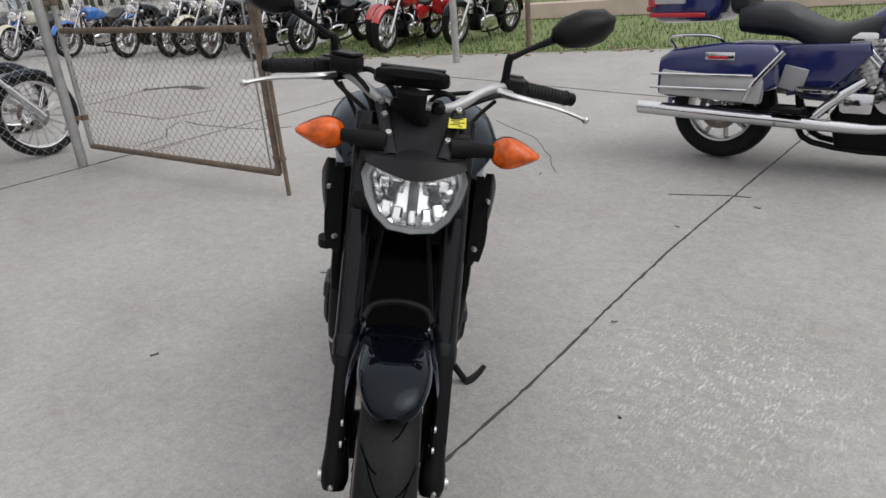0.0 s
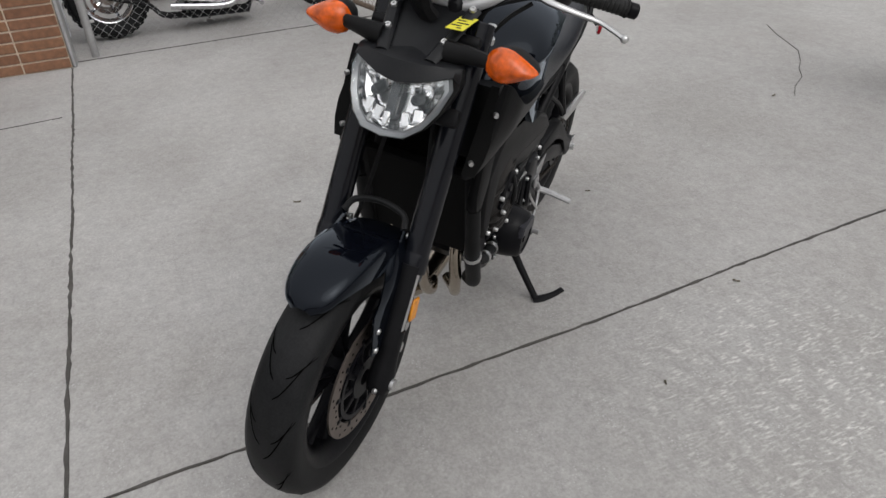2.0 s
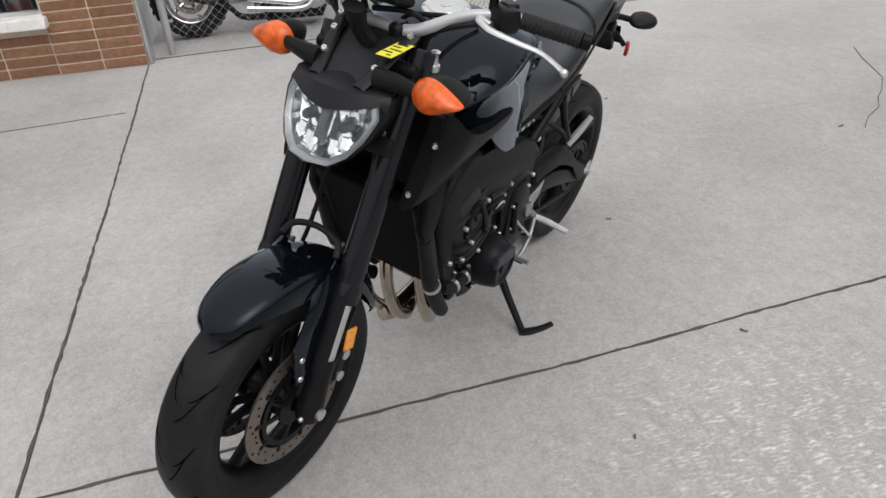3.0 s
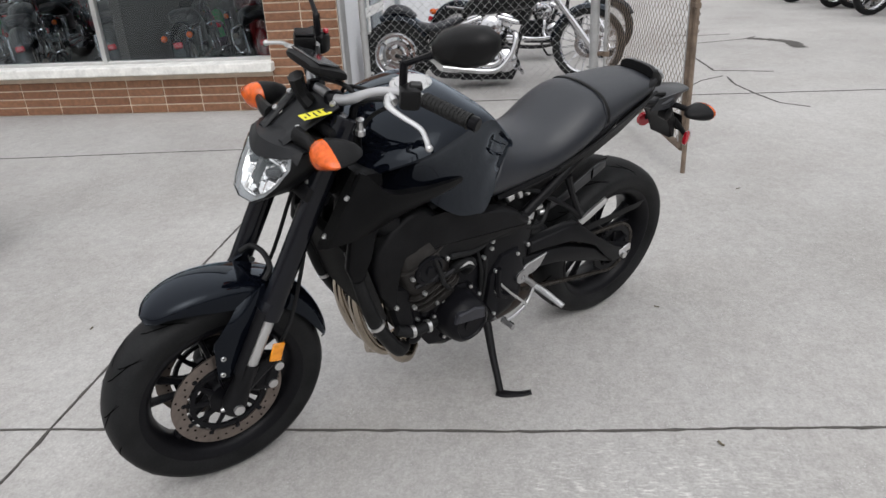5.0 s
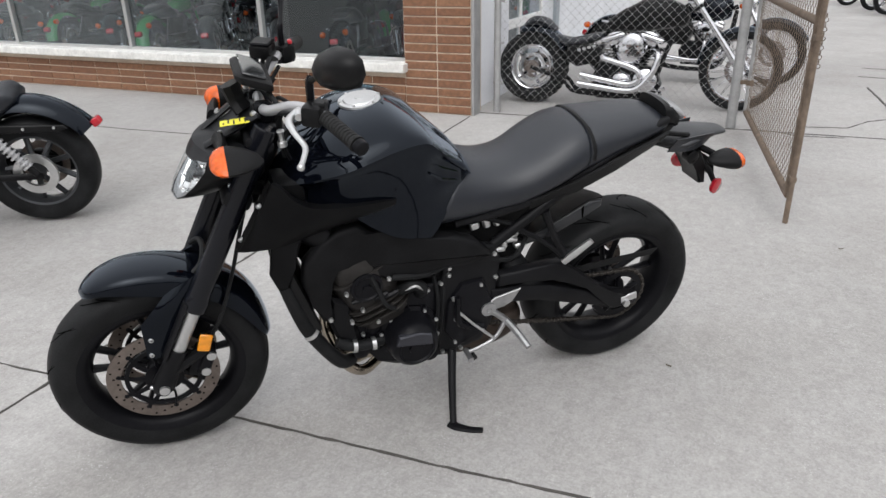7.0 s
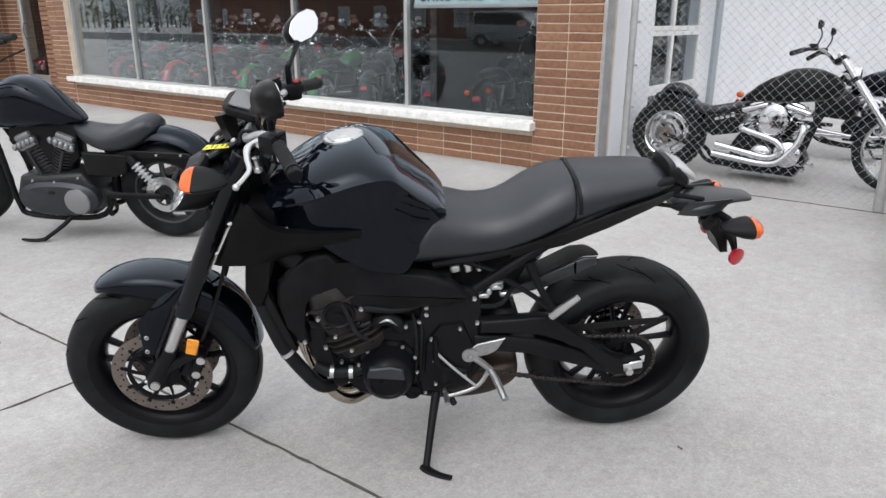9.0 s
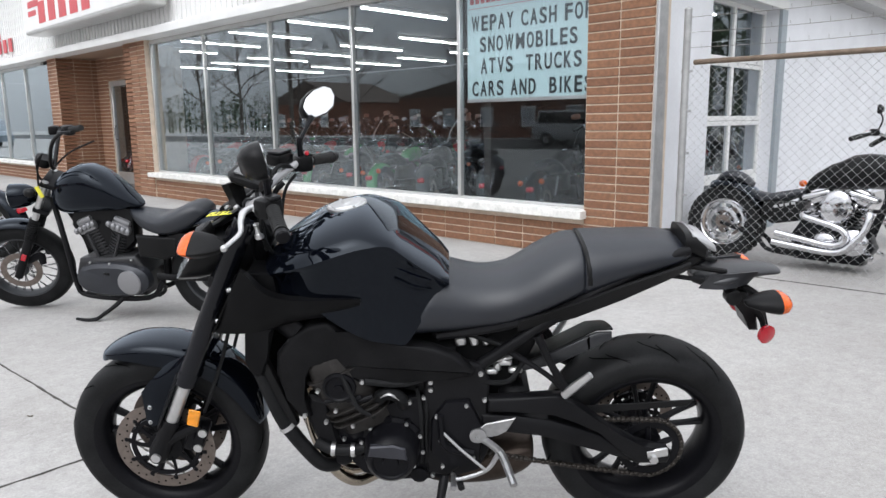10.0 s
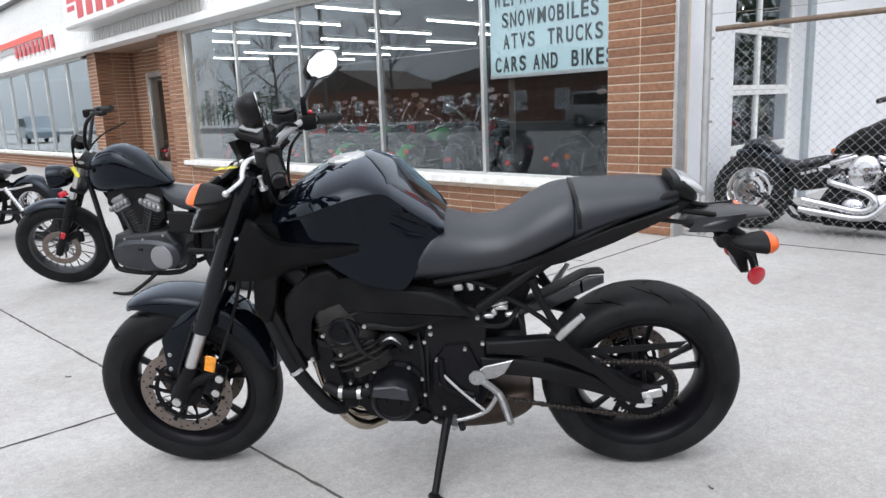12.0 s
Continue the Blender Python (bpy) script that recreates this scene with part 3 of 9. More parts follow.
def brick(parent, c, s):
    key = tuple(round(v, 3) for v in s)
    if key not in brick_mesh:
        b = BM()
        box(b, (0, 0, 0), s, 0.004)
        me = bpy.data.meshes.new("brick")
        b.to_mesh(me)
        b.free()
        me.materials.append(BRICK)
        brick_mesh[key] = me
    ob = new("brick", brick_mesh[key])
    ob.parent = parent
    ob.location = (c[0] + random.uniform(-0.0015, 0.0015), c[1], c[2])


brick_jobs = []


def brick_wall_x(name, x, y0, y1, z0, z1, label, first=None):
    """Brick facing toward +x between y0 and y1: a mortar core, with stack-bonded bricks laid later."""
    b = BM()
    box(b, (x - 0.13, (y0 + y1) / 2, (z0 + z1) / 2), (0.25, y1 - y0, z1 - z0))
    w = solid(name, b, MORTAR, label, "wall", kind="structure")
    brick_jobs.append((w, "x", x, y0, y1, z0, z1, first or BL))
    return w


def brick_wall_y(name, y, x0, x1, z0, z1, label, sgn=1):
    b = BM()
    box(b, ((x0 + x1) / 2, y - sgn * 0.13, (z0 + z1) / 2), (x1 - x0, 0.25, z1 - z0))
    w = solid(name, b, MORTAR, label, "wall", kind="structure")
    brick_jobs.append((w, "y" if sgn > 0 else "-y", y, x0, x1, z0, z1, BL))
    return w


brick_wall_x("wall_pier_corner", FX, -0.47, 0.17, 0, 2.68, "brown stack-bond brick corner pier", 0.32)
brick_wall_x("wall_under_window", FX - 0.02, -9.25, -0.475, 0, 0.355, "low brown brick wall below the shop window")
brick_wall_x("wall_pier_entry", FX, -10.12, -9.255, 0, 2.68, "brown brick pier beside the entrance", 0.288)
brick_wall_y("wall_pier_entry_side", -10.125, -6.3, FX - 0.005, 0, 2.68, "brown brick side of the entrance recess", -1)
brick_wall_x("wall_recess_back", -6.3, -13.56, -12.98, 0, 2.68, "brown brick back of the entrance recess")
brick_wall_x("wall_recess_back_near", -6.3, -11.96, -10.13, 0, 2.68, "brown brick back of the entrance recess")
brick_wall_x("wall_recess_over_door", -6.3, -12.98, -11.96, 2.2, 2.68, "brown brick over the entrance door")
brick_wall_y("wall_recess_far", -13.57, -6.55, FX, 0, 2.68, "brown brick far side of the entrance recess", 1)
brick_wall_x("wall_pier_far", FX, -14.1, -13.575, 0, 2.68, "brown brick pier past the entrance", 0.26)
brick_wall_x("wall_under_far_window", FX - 0.02, -30, -14.105, 0, 0.355, "low brown brick wall below the far window", 0.5)
bm = BM()
box(bm, (-5.95, -11.85, 2.70), (0.94, 3.5, 0.04))
solid("ceiling_recess", bm, mat("tan_soffit", (0.30, 0.20, 0.14), 0.8), "tan soffit over the entrance", "ceiling", kind="structure")
bm = BM()
box(bm, (-5.55, 0.190, 1.34), (0.16, 0.03, 2.68), 0.006)
solid("trim_corner", bm, GALV, "grey metal corner trim on the pier", "trim", kind="structure")

# sills, mullions, panes
for nm, y0, y1 in (("window_sill_front", -9.32, -0.44), ("window_sill_far", -30, -14.08)):
    bm = BM()
    box(bm, (-5.50, (y0 + y1) / 2, 0.398), (0.24, y1 - y0, 0.08), 0.008)
    solid(nm, bm, CHALK, "white painted window sill with peeling paint", "sill", kind="structure")
MULL = [-0.47, -2.07, -3.81, -5.57, -7.40, -9.22]
win = thing("window_1", pose(0, 0, 0), "long shop window with aluminium mullions", "window", kind="structure")
for i, y in enumerate(MULL):
    bm = BM()
    box(bm, (GX + 0.012, y, 1.54), (0.06, 0.045 if 0 < i < 5 else 0.06, 2.20), 0.004)
    part("mullion", bm, ALU, win, "slim aluminium mullion")
for z, h in ((2.645, 0.06), (0.45, 0.03)):
    bm = BM()
    box(bm, (GX, -4.85, z), (0.07, 8.74, h), 0.004)
    part("window_frame", bm, ALU, win)
for a, b_ in zip(MULL, MULL[1:]):
    bm = BM()
    box(bm, (GX - 0.004, (a + b_) / 2, 1.54), (0.006, abs(b_ - a) - 0.05, 2.16))
    ob = part("pane", bm, GLASS, win)
    ob.visible_shadow = False
win = thing("window_2", pose(0, 0, 0), "far shop window with aluminium mullions", "window", kind="structure")
for i in range(9):
    y = -14.13 - i * 1.85
    bm = BM()
    box(bm, (GX + 0.012, y, 1.54), (0.06, 0.045, 2.20), 0.004)
    part("mullion", bm, ALU, win)
    if i < 8:
        bm = BM()
        box(bm, (GX - 0.004, y - 0.925, 1.54), (0.006, 1.80, 2.16))
        part("pane", bm, GLASS, win).visible_shadow = False
bm = BM()
box(bm, (GX, -22.4, 2.645), (0.07, 15.2, 0.06), 0.004)
part("window_frame", bm, ALU, win)

# entrance door
door = thing("door_1", pose(-6.36, -12.47, 0), "glazed entrance door in an aluminium frame", "door", kind="structure")
for y, w in ((0.47, 0.07), (-0.47, 0.07)):
    bm = BM()
    box(bm, (0, y, 1.095), (0.07, w, 2.19), 0.005)
    part("door_frame", bm, ALU, door)
for z, h in ((2.14, 0.10), (0.14, 0.24)):
    bm = BM()
    box(bm, (0, 0, z), (0.06, 0.87, h), 0.005)
    part("rail", bm, ALU, door)
bm = BM()
box(bm, (0, 0, 1.175), (0.008, 0.87, 1.83))
part("pane", bm, DOORGLASS, door).visible_shadow = False
bm = BM()
tube(bm, [(0.04, -0.3, 0.95), (0.09, -0.3, 0.98), (0.09, -0.3, 1.22), (0.04, -0.3, 1.25)], 0.011)
part("door_handle", bm, CHROME, door)
# fascia
bm = BM()
box(bm, (-5.42, -14.9, 2.745), (0.34, 30.3, 0.13), 0.01)
solid("trim_fascia_board", bm, WHITE, "white painted board over the shop windows", "trim", kind="structure")
bm = BM()
box(bm, (-5.56, -14.9, 3.6), (0.20, 30.3, 1.57))
solid("wall_fascia", bm, WHITE, "white metal fascia above the windows", "wall", kind="structure")
fas = thing("trim_ribbed_siding", pose(0, 0, 0), "white vertical ribbed metal siding on the fascia", "siding", kind="structure")
rib_me = None
for i in range(200):
    y = 0.15 - i * 0.15
    if rib_me is None:
        b = BM()
        box(b, (0, 0, 3.6), (0.025, 0.07, 1.57), 0.006)
        rib_me = bpy.data.meshes.new("rib")
        b.to_mesh(rib_me)
        b.free()
        rib_me.materials.append(WHITE)
    ob = new("rib", rib_me)
    ob.location = (-5.452, y, 0)
    ob.parent = fas
bm = BM()
box(bm, (-5.5, -14.9, 4.42), (0.36, 30.4, 0.08), 0.01)
solid("trim_parapet", bm, mat("dark_coping", (0.07, 0.07, 0.075), 0.6), "dark metal coping along the parapet", "trim", kind="structure")
for nm, m, z, h in (("band_red", STRIPERED, 3.42, 0.16), ("band_grey", STRIPEGREY, 3.24, 0.14)):
    bm = BM()
    box(bm, (-5.425, -22.0, z), (0.02, 10.0, h), 0.002)
    solid(nm, bm, m, "painted band along the fascia", "band")
for i in range(9):
    bm = BM()
    prism(bm, [(-0.10, 0), (0.10, 0), (0.10, 0.30), (-0.10, 0.30)], 0, 0.03, 0.004)
    bmesh.ops.transform(bm, matrix=pose(-5.42, -16.2 - i * 0.42, 3.0, 0, 0, -90) @ pose(0, 0, 0), verts=bm.verts)
    solid("sign_letter_bar", bm, REDINK, "red raised sign letter drawn as a bar", "sign letter", "letters on the fascia")


def cabinet_sign(y0, y1, z0, z1, x0, x1, bars):
    s = thing("cabinet_sign", pose(0, 0, 0), "white lit box sign with red marks on the fascia", "sign", "box signs")
    b = BM()
    box(b, ((x0 + x1) / 2, (y0 + y1) / 2, (z0 + z1) / 2), (x1 - x0, y1 - y0, z1 - z0), 0.03)
    part("cabinet", b, ALU, s)
    b = BM()
    box(b, (x1 + 0.004, (y0 + y1) / 2, (z0 + z1) / 2), (0.012, y1 - y0 - 0.12, z1 - z0 - 0.12), 0.004)
    part("face", b, WHITE, s, "white plastic face")
    for yb, w, zb, h in bars:
        b = BM()
        box(b, (x1 + 0.014, yb, zb), (0.008, w, h), 0.002)
        part("red_bar", b, REDINK, s)
    b = BM()
    cyl(b, (x0 - 0.5, (y0 + y1) / 2, z1 - 0.1), (x0 + 0.05, (y0 + y1) / 2, z1 - 0.1), 0.03)
    part("bracket", b, GALV, s)


cabinet_sign(-13.4, -8.0, 3.07, 4.35, -5.35, -4.92, [(-10.1 - i * 0.55, 0.36, 3.42, 0.40) for i in range(5)] + [(-12.75, 0.62, 3.62, 0.12), (-12.85, 0.45, 3.45, 0.10), (-12.65, 0.5, 3.82, 0.10)])
cabinet_sign(-6.0, -3.9, 3.22, 4.2, -5.35, -5.12, [(-5.0, 1.2, 3.6, 0.2)])

# window sign
sgn = thing("window_sign", pose(0, 0, 0), "pale blue letter board hanging inside the window", "sign")
bm = BM()
box(bm, (GX - 0.05, -1.235, 2.04), (0.02, 1.56, 1.19), 0.003)
part("board", bm, SIGNFACE, sgn)
for z, h in ((2.61, 0.03), (1.455, 0.035)):
    bm = BM()
    box(bm, (GX - 0.045, -1.235, z), (0.035, 1.56, h), 0.003)
    part("rim", bm, ALU, sgn)
bm = BM()
box(bm, (GX - 0.036, -1.235, 2.37), (0.004, 1.5, 0.004))
box(bm, (GX - 0.036, -1.235, 2.585), (0.004, 1.5, 0.004))
part("rule", bm, REDINK, sgn)
bm = BM()
x = -1.98
for w in [0.07] * 8 + [-0.05] + [0.07] * 11:
    if w > 0:
        bm = BM()
        box(bm, (GX - 0.037, x + w / 2, 2.465), (0.003, w * 0.72, 0.10))
        part("heading_bar", bm, REDINK, sgn, "faded red heading drawn as bars")
    x += abs(w)
for txt, y0, y1, z in (("WEPAY CASH FOR", -1.965, -0.50, 2.22), ("SNOWMOBILES", -1.85, -0.66, 2.01), ("ATVS  TRUCKS", -1.84, -0.61, 1.80), ("CARS AND  BIKES", -1.955, -0.49, 1.575)):
    wide = {"W": 1.25, "M": 1.25, "I": 0.55, " ": 0.62}
    step = (y1 - y0) / sum(wide.get(ch, 1.0) for ch in txt)
    at = y0
    for ch in txt:
        w = step * wide.get(ch, 1.0)
        if ch != " ":
            bm = text_bm(ch, 0.20, 0.003, 0.0035)
            lo, hi = min(v.co.x for v in bm.verts), max(v.co.x for v in bm.verts)
            zl, zh = min(v.co.y for v in bm.verts), max(v.co.y for v in bm.verts)
            fit = w * (0.30 if ch == "I" else 0.74) / (hi - lo)
            bmesh.ops.translate(bm, vec=(-(lo + hi) / 2, -(zl + zh) / 2, 0), verts=bm.verts)
            bmesh.ops.scale(bm, vec=(fit, 0.150 / (zh - zl), 1), verts=bm.verts)
            bmesh.ops.transform(bm, matrix=pose(GX - 0.034, at + w / 2, z, 90, 0, 90), verts=bm.verts)
            part("letter", bm, LETTER, sgn, angle=20)
        at += w

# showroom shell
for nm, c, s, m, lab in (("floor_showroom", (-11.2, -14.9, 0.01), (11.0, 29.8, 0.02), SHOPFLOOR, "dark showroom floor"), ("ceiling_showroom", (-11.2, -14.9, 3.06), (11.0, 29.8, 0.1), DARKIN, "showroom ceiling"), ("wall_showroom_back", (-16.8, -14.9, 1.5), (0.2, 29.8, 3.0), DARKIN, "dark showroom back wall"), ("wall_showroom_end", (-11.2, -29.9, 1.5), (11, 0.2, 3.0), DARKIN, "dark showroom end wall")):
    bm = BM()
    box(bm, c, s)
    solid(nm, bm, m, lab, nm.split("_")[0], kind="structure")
for iy in range(9):
    for ix in range(3):
        y, x = -1.6 - iy * 1.9 - 0.5 * (ix % 2), -8.0 - ix * 3.0
        lt = thing("ceiling_light", pose(x, y, 2.93), "bare fluorescent strip light under the showroom ceiling", "ceiling light", "showroom strip lights")
        bm = BM()
        box(bm, (0, 0, 0.05), (1.9, 0.06, 0.05), 0.01)
        part("housing", bm, WHITE, lt)
        bm = BM()
        cyl(bm, (-0.92, 0, 0.0), (0.92, 0, 0.0), 0.013, n=10)
        part("tube", bm, TUBELIGHT, lt)

# ---- side wing with the garage door ----
SY = 0.12
for nm, x0, x1, z0, z1 in (("wall_side_a", -6.68, -5.64, 0, 2.75), ("wall_side_b", -24, -8.42, 0, 2.75), ("wall_side_lintel", -8.42, -6.68, 2.42, 2.75)):
    bm = BM()
    box(bm, ((x0 + x1) / 2, SY - 0.15, (z0 + z1) / 2), (x1 - x0, 0.30, z1 - z0), 0.003)
    solid(nm, bm, BLOCK, "white painted masonry side wall", "wall", kind="structure")
bm = BM()
box(bm, (-14.9, SY + 0.10, 2.80), (18.6, 0.28, 0.14), 0.01)
solid("trim_eave", bm, STRIPEGREY, "grey metal eave along the side wall", "trim", kind="structure")
bm = BM()
box(bm, (-14.9, SY + 0.14, 2.99), (18.6, 0.30, 0.25), 0.01)
solid("trim_eave_red", bm, STRIPERED, "red painted band above the side eave", "trim", kind="structure")
bm = BM()
box(bm, (-14.9, SY - 0.1, 3.4), (18.6, 0.2, 0.6), 0.01)
solid("wall_side_upper", bm, WHITE, "white upper side wall", "wall", kind="structure")
gar = thing("garage_door", pose(0, SY - 0.16, 0), "white sectional garage door with large glass panes", "garage door")
for k in range(4):
    z0 = 0.02 + k * 0.60
    for x0, x1, za, zb in ((-6.74, -6.68, z0, z0 + 0.60), (-8.42, -8.36, z0, z0 + 0.60), (-7.59, -7.53, z0 + 0.05, z0 + 0.55), (-8.36, -6.74, z0, z0 + 0.05), (-8.36, -6.74, z0 + 0.55, z0 + 0.597)):
        bm = BM()
        box(bm, ((x0 + x1) / 2, 0, (za + zb) / 2), (x1 - x0, 0.045, zb - za), 0.004)
        part("rail", bm, WHITE, gar)
    for xc in (-7.135, -7.975):
        bm = BM()
        box(bm, (xc, 0, z0 + 0.30), (0.775, 0.006, 0.50))
        part("pane", bm, DOORGLASS, gar).visible_shadow = False
bm = BM()
box(bm, (-8.50, SY + 0.012, 1.21), (0.16, 0.05, 2.42), 0.005)
solid("trim_garage_jamb", bm, mat("blue_grey_jamb", (0.30, 0.34, 0.37), 0.5), "blue-grey steel jamb of the garage door", "trim", kind="structure")
bm = BM()
box(bm, (-7.55, SY + 0.012, 2.47), (2.1, 0.05, 0.10), 0.005)
solid("trim_garage_head", bm, WHITE, "white head trim of the garage door", "trim", kind="structure")
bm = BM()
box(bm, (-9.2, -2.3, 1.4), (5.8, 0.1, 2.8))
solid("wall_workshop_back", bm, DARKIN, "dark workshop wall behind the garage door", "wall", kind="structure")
bm = BM()
box(bm, (-15, -15, 4.1), (19, 30, 0.1))
solid("roof", bm, STRIPEGREY, "flat shop roof", "roof", kind="structure")


# ---- chain-link fence and gate ----
def chain_link(bm, p0, p1, z0, z1, pitch=0.036, r=0.0015):
    """Woven wire between two plan points: zigzag wires, each one a thin square tube."""
    p0, p1 = Vector((*p0, 0)), Vector((*p1, 0))
    L = (p1 - p0).length
    d = (p1 - p0) / L
    nrm = Vector((-d.y, d.x, 0))
    n = int(L / pitch)
    rows = int((z1 - z0) / pitch)
    for i in range(n):
        prev = None
        for j in range(rows + 1):
            u = (i + 0.5 + (0.53 if (i + j) % 2 else -0.53)) * pitch
            w = 0.002 if (i + j) % 2 else -0.002
            sag = 0.004 * noise.noise((u * 2, j * 0.2, 1.0))
            c = p0 + d * min(max(u, 0), L) + nrm * (w + sag * 2) + Vector((0, 0, z0 + j * pitch))
            ring = [bm.verts.new(c + d * r), bm.verts.new(c + nrm * r), bm.verts.new(c - d * r), bm.verts.new(c - nrm * r)]
            if prev:
                for q in range(4):
                    bm.faces.new((prev[q], prev[(q + 1) % 4], ring[(q + 1) % 4], ring[q]))
            prev = ring


def pipe_part(name, a, b, r, m, parent, n=12):
    bm = BM()
    cyl(bm, a, b, r, n=n)
    return part(name, bm, m, parent)


FXX = -5.72
fence = thing("chain_link_fence", pose(0, 0, 0), "chain-link fence panel with steel posts and a rusty top rail", "fence")
for y, r, h in ((0.33, 0.03, 2.12), (2.33, 0.038, 2.25)):
    bm = BM()
    cyl(bm, (FXX, y, 0), (FXX, y, h), r, n=16)
    ball(bm, (FXX, y, h), r * 1.08, sz=0.7)
    part("post", bm, GALV, fence)
    for z in (0.25, 0.6, 0.95, 1.3, 1.62):
        bm = BM()
        lathe(bm, (FXX, y, z), (0, 0, 1), [(0, r), (0, r + 0.004), (0.022, r + 0.004), (0.022, r)], 16)
        box(bm, (FXX - 0.0, y + (0.045 if y < 1 else -0.045), z + 0.011), (0.012, 0.03, 0.02), 0.002)
        part("band", bm, GALV, fence)
pipe_part("top_rail", (FXX, 0.40, 1.70), (FXX, 2.30, 1.70), 0.021, RUST, fence)
bm = BM()
chain_link(bm, (FXX, 0.36), (FXX, 2.30), 0.04, 1.70)
part("wire_mesh", bm, GALV, fence, "galvanised woven wire")
for z in (1.82, 1.94, 2.06):
    bm = BM()
    tube(bm, [(FXX, 0.33, z), (FXX, 1.3, z - 0.02), (FXX, 2.33, z)], 0.0022, 5, 6)
    for i in range(14):
        y = 0.45 + i * 0.135
        cyl(bm, (FXX - 0.018, y, z - 0.014), (FXX + 0.018, y + 0.006, z + 0.012), 0.0014, n=4)
    part("barbed_wire", bm, WIRE, fence)

GA, GB = Vector((-5.70, 2.43, 0)), Vector((-3.60, 2.69, 0))
gate = thing("fence_gate", pose(0, 0, 0), "open rusty chain-link gate standing out from the fence", "gate")
GZ0, GZ1 = 0.14, 1.70
pipe_part("stile", (*GA.xy, GZ0), (*GA.xy, GZ1), 0.021, GALV, gate)
pipe_part("stile", (*GB.xy, GZ0), (*GB.xy, GZ1), 0.021, RUST, gate)
pipe_part("rail", (*GA.xy, GZ0), (*GB.xy, GZ0), 0.021, RUST, gate)
pipe_part("rail", (*GA.xy, GZ1), (*GB.xy, GZ1), 0.021, RUST, gate)
pipe_part("rail", (*GA.xy, 1.02), (*GB.xy, 1.02), 0.021, RUST, gate)
q = GB + (GA - GB).normalized() * 0.07
pipe_part("stretcher_bar", (*q.xy, GZ0), (*q.xy, GZ1), 0.006, GALV, gate)
bm = BM()
chain_link(bm, GA.xy, GB.xy, GZ0, GZ1, 0.034)
part("wire_mesh", bm, RUST, gate, "rusty woven wire")
dr = GB + (GB - GA).normalized() * 0.055
pipe_part("drop_rod", (*dr.xy, 0.0), (*dr.xy, 1.25), 0.014, RUST, gate)
for z in (0.24, 0.95):
    bm = BM()
    box(bm, (dr.x - 0.03, dr.y - 0.004, z), (0.09, 0.035, 0.03), 0.004, (0, 0, 8))
    part("rod_guide", bm, RUST, gate)
for z in (0.35, 1.2):
    bm = BM()
    lathe(bm, (GA.x, GA.y, z), (0, 0, 1), [(0, 0.022), (0, 0.03), (0.04, 0.03), (0.04, 0.022)], 14)
    box(bm, (GA.x - 0.01, GA.y - 0.05, z + 0.02), (0.03, 0.07, 0.03), 0.004)
    part("hinge", bm, RUST, gate)
bm = BM()
for i in range(12):
    lathe(bm, (GB.x - 0.01, GB.y + 0.03, 1.05 - i * 0.022), (1, 0.2, 0) if i % 2 else (0.2, 1, 0), [(-0.002, 0.009), (-0.002, 0.012), (0.002, 0.012), (0.002, 0.009)], 10, True)
part("chain", bm, RUST, gate, "hanging rusty chain")


# ---- across the street, seen mirrored in the shop glass ----
bm = BM()
box(bm, (21.5, -20, 0.004), (14, 220, 0.008))
solid("road", bm, ASPHALT, "asphalt street across the lot", "road", kind="structure")


def house(m, w, d, h, rise, label):
    hs_ = thing("brick_house", m, label, "house", "houses across the street")
    b = BM()
    box(b, (0, 0, h / 2), (d, w, h))
    part("wall", b, BRICKFAR, hs_)
    b = BM()
    prism(b, [(-w / 2 - 0.4, h), (w / 2 + 0.4, h), (0, h + rise)], -d / 2 - 0.3, d / 2 + 0.3)
    bmesh.ops.rotate(b, cent=(0, 0, 0), matrix=Matrix.Rotation(radians(90), 3, "Z"), verts=b.verts)
    part("roof", b, ROOF, hs_)
    for i in range(int(w // 4)):
        y = -w / 2 + 2 + i * 4
        wd = part("window", (lambda q: (box(q, (-d / 2 - 0.02, y, 1.6), (0.08, 1.3, 1.5), 0.02), q)[1])(BM()), WHITE, hs_)
        part("pane", (lambda q: (box(q, (-d / 2 - 0.065, y, 1.6), (0.02, 1.1, 1.3)), q)[1])(BM()), DOORGLASS, wd)


BRICKFAR = mat("red_brown_brickwork", (0.20, 0.085, 0.05), 0.85, var=0.25, scale=4)
house(pose(36, -30, 0), 26, 9, 3.3, 2.2, "low brick house with a brown gabled roof")
house(pose(40, -62, 0), 14, 9, 3.4, 2.4, "brick house with a gabled roof among trees")
house(pose(38, 4, 0), 18, 9, 3.2, 2.0, "low brick house across the street")


